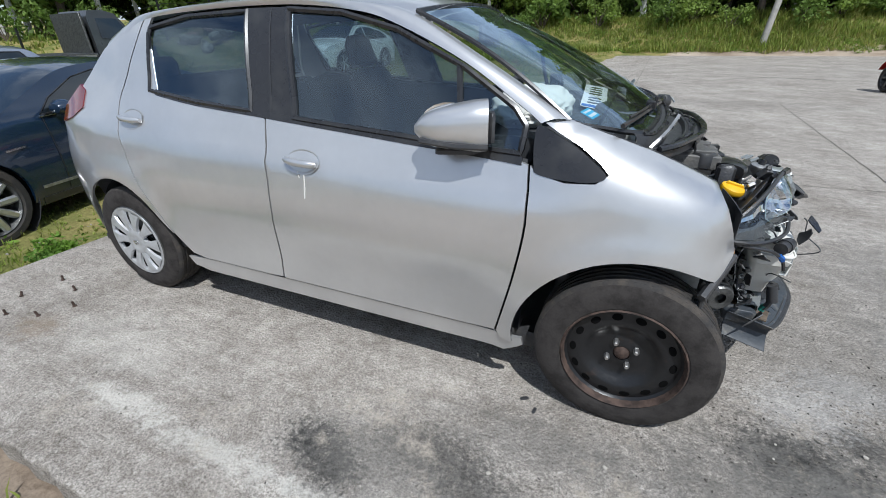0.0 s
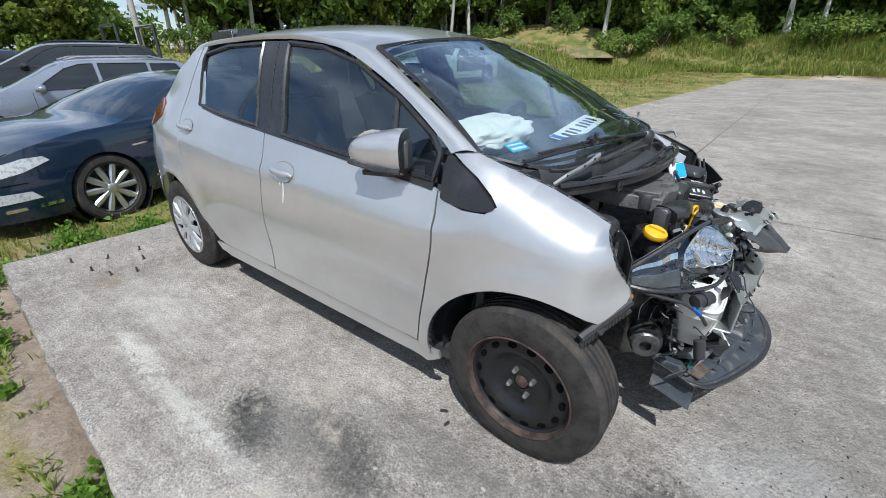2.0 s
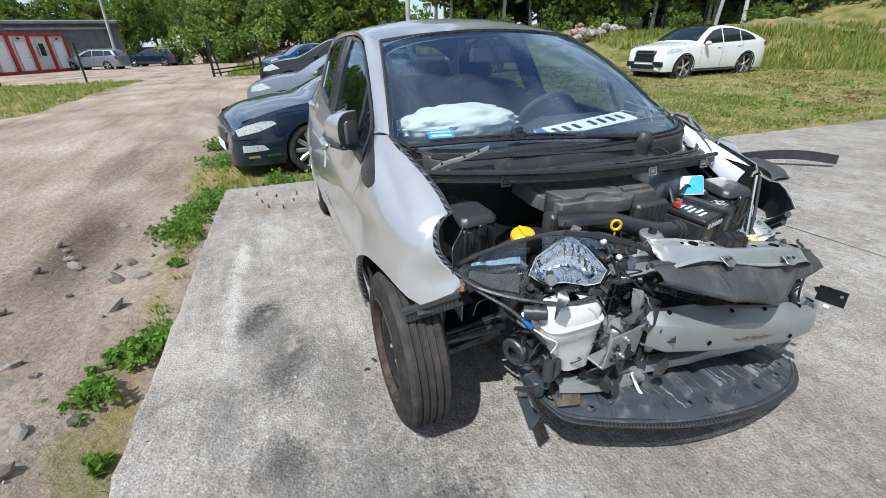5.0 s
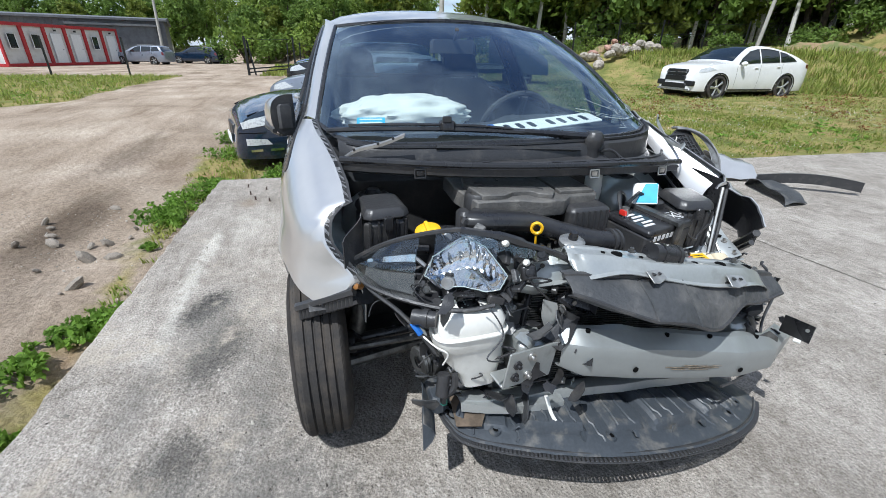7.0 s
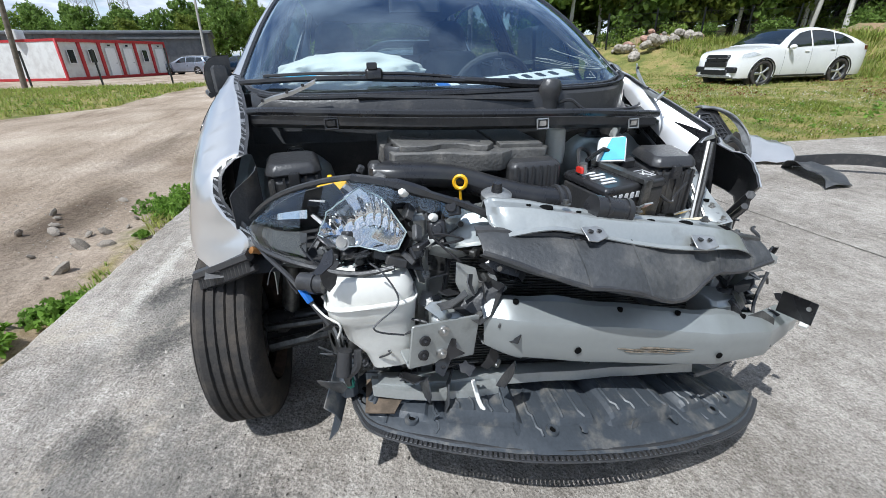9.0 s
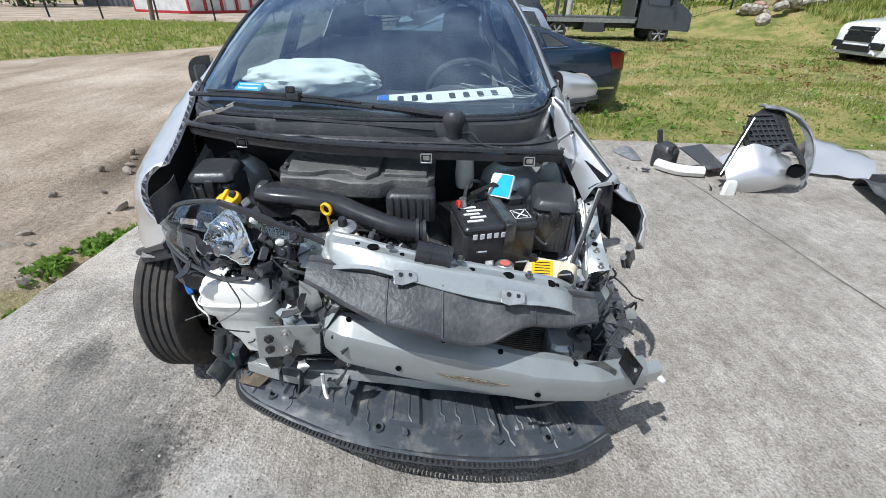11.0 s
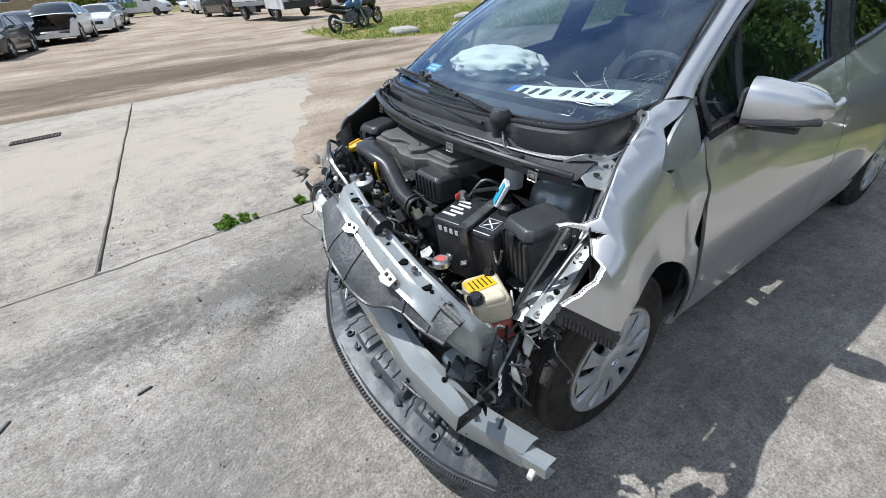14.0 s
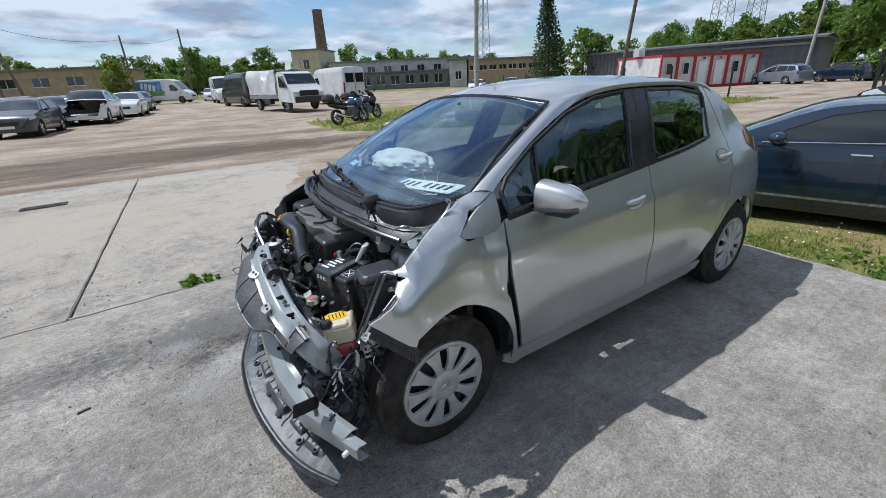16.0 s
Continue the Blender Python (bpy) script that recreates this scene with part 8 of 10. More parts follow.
    if name == "suv_car":
        part("grille", Shape().box((x1 - .085, 0, .84), (.14, .95, .20), None, .05), GRILLE, c, bevel=.01)
        for k in (-1, 1):
            part("grille_bar", Shape().box((x1 - .012, k * .26, .84), (.02, .40, .03), None, .006), CHROME, c)
            part("air_intake", Shape().box((x1 - .06, k * .62, .50), (.14, .40, .17), None, .03), GRILLE, c, bevel=.01)
        part("lower_intake", Shape().box((x1 - .02, 0, .42), (.10, 1.1, .15), None, .02), GRILLE, c)
        part("bumper_lip", Shape().box((x1 - .04, 0, .30), (.14, 1.5, .05), None, .02), ALU, c)
        for sd in (1, -1):
            for ax in (0, wb):
                an = [p for p in arc(ax, r, r + .035, -10, 190, 24) if p[1] > lo + .01]; ou = [p for p in arc(ax, r, r + .075, 190, -10, 24) if p[1] > lo + .01]
                part("arch_cladding", skin(an + ou, half, sd, .3, .02, .010), TRIM, c)
    if plate:
        part("plate", Shape().box((x1 + .012, 0, lo + .2), (.012, .5, .11), None, .004), PAPER, c)
    return c


def wheel_simple(owner, x, y, r, sd, hubs, spokes):
    root = new("wheel")
    root.parent = owner
    root.matrix_basis = pose(x, y, r) @ pose(0, 0, 0, -90 * sd, 0, 0)
    part("tyre", Shape().lathe([(r * .74, -.08), (r * .79, -.105), (r * .94, -.105), (r, -.08), (r, .08), (r * .94, .105), (r * .80, .108), (r * .74, .09)], 32), RUBBER, root)
    part("rim", Shape().lathe([(r * .755, .09), (r * .73, .10), (r * .69, .07), (r * .64, -.05), (.0001, -.06)], 28), DARKMETAL, root)
    R = r * .72
    for k in range(spokes):
        a = 2 * math.pi * k / spokes
        rows = [[(q, -h, .07 + .02 * u), (q, -h * .5, .088 + .012 * u), (q, h * .5, .088 + .012 * u), (q, h, .07 + .02 * u)] for q, h, u in ((.03, r * .07, .2), (R * .35, r * .075, .4), (R * .7, r * .10, .3), (R, r * (.15 if spokes < 8 else .085), 0))]
        part("spoke", Shape().grid(rows), hubs, root, m=Matrix.Rotation(a, 4, "Z"))
    part("hub", Shape().lathe([(.0001, .10), (.04, .098), (.055, .085), (.06, .06)], 16), hubs, root)


def stand(x, y, heading, dz=0.0):
    """Pose on the ground at the rear axle, facing a heading in degrees (0 is +x, 90 is +y)."""
    return pose(x, y, float(land(np.float64(x), np.float64(y))) + dz, 0, 0, heading)


# the navy saloon behind the slab, its nose towards the dirt road
hd = math.degrees(math.atan2(-2.76, 0.62))
motor_car("sedan_car", "dark navy saloon with silver alloys parked on the grass", "car", SEDAN, NAVY, pose(-3.75, 1.92, -.235, 0, 0, hd), spokes=10)
motor_car("estate_car", "silver-grey estate car parked behind the saloon", "car", WAGON, GREYBLUE, pose(-8.25, 2.05, -.24, 0, 0, -98), rails=True)
motor_car("estate_car", "black estate car with roof rails", "car", WAGON, BLACKP, pose(-10.9, 2.4, .08, 0, 0, -98), rails=True)
motor_car("hatchback_car", "bright blue hatchback beyond the fence", "car", HATCH, BLUEP, stand(-23.6, 2.2, -75))
motor_car("suv_car", "white coupe SUV with dark glass standing in tall grass", "car", SUV, WHITEP, pose(-8.98, 15.4, -.02, 0, 0, -90.8))
motor_car("estate_car", "silver estate car outside the grey shed", "car", WAGON, GREYBLUE, stand(-41.9, -12.7, 253), rails=True)
motor_car("estate_car", "dark blue estate car at the shed corner", "car", WAGON, NAVY, stand(-45.5, -9.2, 253))
# far yard
far = "vehicles across the yard"
GVAN = stand(1.6, -59.6, 151, .1)
motor_car("van", "white panel van with a coloured side graphic", "van", VAN, WHITEVAN, GVAN, far, hubs=DARKMETAL)
motor_car("van", "white panel van parked in the yard", "van", VAN, WHITEVAN, stand(-4.6, -52.2, 88, .05), far, hubs=DARKMETAL)
motor_car("van", "black panel van seen from behind", "van", VAN, BLACKP, stand(-4.7, -36.9, 281, .02), far, hubs=DARKMETAL)
motor_car("van", "tall white van seen from behind", "van", VAN, WHITEVAN, stand(-9.9, -29.7, 279, .05), far, hubs=DARKMETAL)
ROW = [(7.2, -25.1, 81, HATCH, DARKGREY, "dark grey hatchback in a row of wrecks", False), (6.8, -30.4, 82, HATCH, BLACKP, "black hatchback in a row of wrecks", False),
       (5.15, -30.9, 81, SUV, WHITEP, "white wrecked SUV with its bonnet gone", True), (3.6, -36.3, 82, WAGON, WHITEP, "white estate car in a row of wrecks", False), (2.9, -43.4, 83, HATCH, NAVY, "dark blue hatchback in a row of wrecks", False),
       (9.6, -33.2, 80, HATCH, GREYBLUE, "silver hatchback in a row of wrecks", False), (9.4, -38.4, 78, HATCH, REDP, "dark red hatchback in a row of wrecks", False), (6.4, -37.6, 80, WAGON, DARKGREY, "grey estate car in a row of wrecks", False), (12.4, -38.5, 76, HATCH, GREYBLUE, "silver hatchback behind the wrecks", False), (5.9, -44.5, 80, SUV, GREYBLUE, "silver high-roofed car behind the wrecks", False),
       (-7.6, -60, 88, HATCH, DARKGREY, "dark hatchback at the back of the yard", False), (-10.4, -61, 86, HATCH, GREYBLUE, "silver hatchback at the back of the yard", False), (-5.0, -64, 84, WAGON, WHITEP, "white estate car at the back of the yard", False), (-34, -44, 40, HATCH, WHITEP, "white hatchback by the far hall", False), (-38, -42, 40, HATCH, GREYBLUE, "silver hatchback by the far hall", False)]
for x, y, h, sp, pt, lb, gone in ROW:
    motor_car("wrecked_car" if "wrecks" in lb or gone else "hatchback_car", lb, "car", sp, pt, stand(x, y, h), far, hubs=ALLOY, bonnet_gone=gone)


def van_graphic():
    """Printed film along the van's right side: blue field, white strokes, green foot."""
    g = thing("van_graphic", "blue and green printed graphic on the van side", "graphic", GVAN @ pose(.35, -.995, 1.55))
    part("blue_field", Shape().box((0, 0, 0), (2.7, .012, 1.5), None, .0), material("graphic_blue", (.05, .16, .34), .4, 0, .4, 1.6, color2=(.16, .34, .52), mix=(.40, .62)), g, smooth=0)
    part("green_foot", Shape().box((.75, -.004, -.5), (1.7, .012, .5), None, .0), material("graphic_green", (.10, .26, .06), .4, 0, .4, 2.2, color2=(.26, .36, .14), mix=(.42, .6)), g, smooth=0)
    for k in range(4):
        part("white_stroke", Shape().box((-.75 + .42 * k, -.010, .15), (.26, .012, .62), pose(0, 0, 0, 0, 12, 0), .04), PAPER, g, smooth=0)


def flatbed(name, label, m, cab_paint, bed_paint, box):
    t = thing(name, label, "truck", m)
    r = .36
    rows = []
    prof = [(3.05, .55), (3.05, 2.0), (3.15, 2.18), (3.6, 2.2), (3.95, 2.1), (4.35, 1.5), (4.75, 1.25), (5.0, 1.05), (5.05, .6), (5.03, .45)]
    s = Shape()
    for x, z in prof:
        rows.append([(x, y * (1 - .10 * max(0, z - 1.3)), z) for y in (-1, -.97, -.5, 0, .5, .97, 1)])
    s.grid(rows)
    for sg in (1, -1):
        pts = [(x, sg * (1 - .10 * max(0, z - 1.3)), z) for x, z in prof]
        s.add(pts, [tuple(range(len(pts))) if sg < 0 else tuple(range(len(pts) - 1, -1, -1))])
    part("cab", s, cab_paint, t, smooth=30)
    for sg in (1, -1):
        part("cab_window", Shape().add([(3.3, sg * .985, 1.35), (4.4, sg * 1.006, 1.28), (4.25, sg * .985, 1.5), (3.95, sg * .935, 1.95), (3.3, sg * .935, 1.95)], [(0, 1, 2, 3, 4)]), PANE, t, smooth=0)
        for x in (.0, 3.95):
            wheel_simple(t, x, sg * .87, r, sg, ALU, 6)
        part("side_rail", Shape().box((.9, sg * .98, .78), (4.1, .05, .14), None, .01), ALU if bed_paint == DARKMETAL else bed_paint, t)
        part("marker_board", Shape().box((-.7, sg * 1.0, .62), (.5, .03, .12)), ORANGEP, t)
        part("side_locker", Shape().box((1.4, sg * .85, .55), (.8, .3, .35), None, .02), PLASTIC, t)
        part("door_mirror", Shape().box((4.2, sg * 1.16, 1.5), (.08, .16, .28), None, .03), TRIM, t)
        part("headlight", Shape().box((4.98, sg * .75, .92), (.10, .3, .18), None, .03), HEADLAMP, t)
    part("windscreen", Shape().add([(3.99, -.88, 2.06), (3.99, .88, 2.06), (4.37, .93, 1.52), (4.37, -.93, 1.52)], [(0, 1, 2, 3)]), PANE, t, smooth=0)
    part("bed", Shape().box((.9, 0, .86), (4.2, 2.0, .10), None, .01), bed_paint, t)
    part("chassis", Shape().box((1.6, 0, .6), (5.4, .8, .18), None, .02), PLASTIC, t)
    part("grille", Shape().box((5.04, 0, .95), (.04, 1.0, .22), None, .02), GRILLE, t)
    part("headboard", Shape().box((2.88, 0, 1.5), (.06, 1.9, 1.2), None, .01), bed_paint, t)
    if box:
        rows = []
        for k in range(17):
            x = -1.1 + 3.9 * k / 16
            row = []
            for y, z in ((1, .95), (1, 1.4), (1, 1.9), (.98, 2.3), (.9, 2.42), (.4, 2.45), (0, 2.44), (-.4, 2.45), (-.9, 2.42), (-.98, 2.3), (-1, 1.9), (-1, 1.4), (-1, .95)):
                n = noise.noise(Vector((x * 1.6, y * 1.9, z * 1.3))) * (.30 if z > 1.5 else .10)
                sag = max(0, z - 1.2) * .45 * math.exp(-((x - 1.4) / .9) ** 2)
                row.append((x + n * .4, y * (1 + n * .6), z - sag + n * .5))
            rows.append(row)
        part("crushed_box", Shape().grid(rows, .02), WHITEVAN, t, "crushed white box body")
        part("bumper", Shape().box((5.02, 0, .62), (.16, 1.9, .34), None, .05), PLASTIC, t, bevel=.02)
        part("grille_mouth", Shape().box((5.05, 0, .98), (.10, 1.25, .30), None, .05), GRILLE, t)
        for k in range(7):
            a = Vector((4.20 + .03 * k, -.7 + .22 * k, 1.80 - .04 * k))
            part("crack", Shape().tube([tuple(a), tuple(a + Vector((.10, .14, -.15)))], .006, 3), PAPER, t)
        part("box_post", Shape().box((2.7, .95, 1.9), (.08, .08, 2.2)), ALU, t)
    else:
        for x in (-.9, .2):
            part("cab_frame", Shape().tube([(x, -.9, .9), (x, -.9, 2.2), (x, .9, 2.2), (x, .9, .9)], .06, 6), DARKGREY, t)
    return t


flatbed("flatbed_truck", "white flatbed truck with a crushed box body", stand(-4.3, -29.4, 101, .05), WHITEVAN, ALU, True)
flatbed("tow_truck", "black recovery truck with an open bed and orange boards", pose(-15.9, 4.8, -.02, 0, 0, 86), DARKGREY, DARKMETAL, False)


def motorcycle(label, m, paint):
    """A touring motorcycle: rear axle at the origin, front wheel towards x, leaning on its stand."""
    b = thing("motorcycle", label, "motorcycle", m @ pose(0, 0, 0, -9, 0, 0), "motorcycles in the yard")
    for x, wd in ((0, .075), (1.46, .055)):
        w = new("wheel"); w.parent = b
        w.matrix_basis = pose(x, 0, .31, 90, 0, 0)
        part("tyre", Shape().lathe([(.215, -wd * .7), (.27, -wd), (.305, -wd * .5), (.312, 0), (.305, wd * .5), (.27, wd), (.215, wd * .7)], 28), RUBBER, w)
        part("rim", Shape().lathe([(.218, -.04), (.195, -.02), (.195, .02), (.218, .04)], 24), DARKMETAL, w)
        for k in range(6):
            part("spoke", Shape().box((.11, 0, 0), (.18, .028, .03), None, .005), DARKMETAL, w, m=Matrix.Rotation(2 * math.pi * k / 6, 4, "Z"))
        part("brake_disc", Shape().lathe([(.06, .055), (.13, .055), (.13, .05)], 20), ALU, w)
    oval = lambda hw, z0, z1, n=12: [(hw * math.cos(2 * math.pi * k / n), (z0 + z1) / 2 + (z1 - z0) / 2 * math.sin(2 * math.pi * k / n)) for k in range(n + 1)]
    tube_body = lambda secs: Shape().grid([[(x, y, z) for y, z in oval(hw, z0, z1)] for x, hw, z0, z1 in secs])
    part("tank", tube_body([(.62, .05, .78, .84), (.68, .12, .72, .90), (.85, .17, .70, .99), (1.02, .17, .72, 1.0), (1.12, .10, .78, .96), (1.16, .02, .86, .9)]), paint, b)
    part("fairing", tube_body([(1.08, .10, .70, .92), (1.16, .20, .62, 1.02), (1.28, .23, .60, 1.08), (1.40, .19, .68, 1.04), (1.50, .10, .78, .96), (1.54, .02, .86, .88)]), paint, b)
    part("windshield", Shape().grid([[(1.38 - .26 * u - .05 * v * v, .18 * v * (1 - .3 * u), 1.02 + .26 * u) for v in (-1, -.5, 0, .5, 1)] for u in (0, .5, 1)], .006), PANE, b)
    part("seat", tube_body([(-.16, .05, .84, .90), (-.10, .14, .80, .94), (.20, .16, .78, .92), (.42, .15, .74, .86), (.62, .10, .74, .84), (.68, .03, .77, .81)]), SEATCLOTH, b)
    part("tail", tube_body([(-.34, .03, .80, .84), (-.28, .09, .74, .88), (.05, .13, .64, .84), (.45, .13, .56, .78), (.60, .08, .58, .74)]), BLACKP, b)
    part("engine", Shape().box((.78, 0, .47), (.50, .36, .40), None, .09), DARKMETAL, b, bevel=.02)
    part("belly_pan", tube_body([(.50, .06, .24, .36), (.70, .15, .20, .44), (1.0, .16, .24, .58), (1.16, .08, .36, .66)]), BLACKP, b)
    part("swing_arm", Shape().tube([(0, .11, .31), (.55, .11, .40)], [.03, .045], 8).tube([(0, -.11, .31), (.55, -.11, .40)], [.03, .045], 8), DARKMETAL, b)
    case = part("top_case", tube_body([(-.48, .10, .96, 1.10), (-.44, .21, .90, 1.18), (-.25, .24, .88, 1.22), (-.08, .20, .90, 1.18), (-.04, .10, .96, 1.10)]), PLASTIC, b)
    part("reflector", Shape().box((-.47, 0, 1.04), (.03, .26, .06), None, .01), TAIL, case)
    part("rack", Shape().tube([(-.4, .1, .88), (.0, .1, .86), (.1, .1, .80)], .012, 5).tube([(-.4, -.1, .88), (.0, -.1, .86), (.1, -.1, .80)], .012, 5), DARKMETAL, b)
    for sg in (1, -1):
        part("fork", Shape().tube([(1.46, sg * .09, .31), (1.26, sg * .09, .95)], [.035, .025], 8), METAL, b)
        part("handlebar", Shape().tube([(1.16, 0, 1.02), (1.12, sg * .2, 1.06), (1.02, sg * .36, 1.04)], .015, 6), TRIM, b)
        part("mirror", Shape().lathe([(.0001, .02), (.055, .015), (.06, -.01), (.0001, -.015)], 12, Matrix.Translation((1.18, sg * .36, 1.20)) @ Matrix.Rotation(radians(80), 4, "Y")).tube([(1.22, sg * .2, 1.04), (1.18, sg * .35, 1.18)], .008, 5), TRIM, b)
        part("footrest", Shape().tube([(.5, sg * .12, .36), (.5, sg * .28, .35)], .014, 5), METAL, b)
    part("front_mudguard", Shape().grid([[(1.46 + .345 * math.cos(radians(a)), y, .31 + .345 * math.sin(radians(a)) - abs(y) * .3) for y in (-.08, -.04, 0, .04, .08)] for a in range(35, 171, 9)], .006), paint, b)
    part("exhaust", Shape().tube([(.9, -.14, .30), (.5, -.18, .26), (.1, -.22, .32), (-.25, -.24, .44)], [.025, .025, .055, .06], 10), CHROME, b)
    part("headlamp", Shape().box((1.50, 0, .88), (.06, .22, .12), None, .03), HEADLAMP, b)
    part("side_stand", Shape().tube([(.6, .12, .34), (.55, .30, .03)], .014, 5), METAL, b)


def kart():
    k = thing("quad_bike", "red four-wheeled machine with black tyres at the yard edge", "quad bike", pose(8.0, 9.7, 0, 0, 0, 100))
    part("frame", Shape().box((.6, 0, .55), (1.3, .5, .25), None, .08), REDP, k, bevel=.02)
    part("seat", Shape().box((.4, 0, .78), (.6, .34, .14), None, .05), SEATCLOTH, k, bevel=.02)
    part("handlebar", Shape().tube([(1.0, -.35, .98), (1.05, 0, .92), (1.0, .35, .98)], .018, 6), TRIM, k)
    for x in (0, 1.2):
        for sg in (1, -1):
            wheel_simple(k, x, sg * .45, .29, sg, DARKMETAL, 5)
            part("mudguard", Shape().grid([[(x + .34 * math.cos(radians(a)), sg * y, .32 + .34 * math.sin(radians(a))) for y in (.3, .6)] for a in range(20, 161, 20)], .01), REDP, k)


van_graphic()
motorcycle("blue and black touring motorcycle on its stand", stand(-3.3, -15.2, 200, .0), material("motorcycle_blue", (.05, .13, .26), .25, .2, .08, 6, coat=.9))
motorcycle("black motorcycle beside the blue one", stand(-4.5, -16.2, 203, .0), BLACKP)
kart()

# ---- buildings, fences, poles ----
CONT_WHITE = material("container_panel", (0.62, 0.62, 0.60), 0.5, 0.1, 0.06, 2, color2=(0.52, 0.51, 0.49))
CONT_RED = material("red_steel_frame", (0.45, 0.03, 0.035), 0.45, 0.1, 0.12, 5)
SHEDGREY = material("dark_shed_cladding", (0.11, 0.115, 0.125), 0.55, 0.2, 0.2, 1.5, color2=(0.16, 0.165, 0.17))
SHEDPALE = material("pale_shed_cladding", (0.17, 0.178, 0.19), 0.5, 0.3, 0.15, 1.5)
BRICKWALL = material("ochre_rendered_wall", (0.40, 0.31, 0.21), 0.9, 0, 0.12, 1.2, color2=(0.32, 0.24, 0.16))
YELLOWWALL = material("pale_yellow_render", (0.56, 0.50, 0.34), 0.9, 0, 0.12, 1.0, color2=(0.46, 0.41, 0.30))
WHITEWALL = material("pale_hall_wall", (0.52, 0.51, 0.48), 0.85, 0, 0.12, 0.8)
ROOFGREY = material("grey_roofing", (0.22, 0.22, 0.23), 0.8, 0, 0.15, 1.5)
GREENP = material("green_cladding", (0.03, 0.24, 0.16), 0.5, 0, 0.1, 2)
CHIMNEY = material("sooty_brick_chimney", (0.20, 0.14, 0.11), 0.9, 0, 0.2, 1.5, color2=(0.11, 0.085, 0.075))
POLEC = material("weathered_concrete_pole", (0.42, 0.40, 0.36), 0.9, 0, 0.12, 3)
WOODP = material("grey_wooden_pole", (0.17, 0.14, 0.11), 0.9, 0, 0.2, 4)
FENCE = material("dark_fence_steel", (0.02, 0.022, 0.022), 0.5, 0.3, 0.2, 10)
WINDOWDARK = material("dark_building_window", (0.03, 0.035, 0.04), 0.1, 0, 0.2, 2, coat=0.6)


def office_row():
    a, b, zb = Vector((-33.3, -19.3, .08)), Vector((-42.4, -15.6, .08)), 2.68
    d = (b - a).normalized()
    nrm = Vector((d.y, -d.x, 0)) * -1
    if nrm.dot(Vector((3, 0, 0)) - a) < 0:
        nrm = -nrm
    L, n = (b - a).length, 6
    w = L / n
    rz = math.degrees(math.atan2(d.y, d.x))
    side = 1 if Vector((-d.y, d.x, 0)).dot(nrm) > 0 else -1
    for k in range(n):
        m = Matrix.Translation(a + d * (w * k)) @ pose(0, 0, 0, 0, 0, rz)
        c = thing("office_container", "white site office container with a red steel frame", "container", m, "row of office containers")
        part("shell", Shape().box((w / 2, -side * 3, zb / 2), (w - .04, 5.9, zb - .1), None, .02), CONT_WHITE, c)
        for x in (.05, w - .05):
            part("corner_post", Shape().box((x, -side * .02, zb / 2), (.13, .16, zb), None, .01), CONT_RED, c)
            part("corner_post", Shape().box((x, -side * 5.98, zb / 2), (.13, .16, zb), None, .01), CONT_RED, c)
            for z in (.08, zb - .08):
                part("side_beam", Shape().box((x, -side * 3, z), (.12, 5.9, .17), None, .01), CONT_RED, c)
        for z in (.08, zb - .1):
            part("front_beam", Shape().box((w / 2, 0, z), (w, .14, .2), None, .01), CONT_RED, c)
        if k in (0, 1, 4):
            win = part("window", Shape().box((w * .5, side * .03, 1.55), (.5, .06, .85), None, .01), WINDOWDARK, c)
            part("window_frame", Shape().tube([(w * .5 - .27, side * .07, 1.1), (w * .5 + .27, side * .07, 1.1), (w * .5 + .27, side * .07, 2.0), (w * .5 - .27, side * .07, 2.0), (w * .5 - .27, side * .07, 1.1)], .03, 4), PAPER, win)
        else:
            dr = part("door", Shape().box((w * .5, side * .02, 1.1), (.85, .06, 2.0), None, .01), PAPER, c)
            part("door_handle", Shape().tube([(w * .5 + .32, side * .06, 1.05), (w * .5 + .2, side * .08, 1.05)], .02, 5), TRIM, dr)
            part("vent", Shape().box((w * .5, side * .06, 2.3), (.22, .03, .12)), TRIM, c)
    ac = part("air_unit", Shape().box((0, 0, .3), (.9, .6, .6), None, .04), CONT_WHITE, None, m=Matrix.Translation(a - d * 0 - nrm * 3 + Vector((0, 0, zb))))
    tagged(ac, "pale box-shaped air unit on the container roof", "air unit")


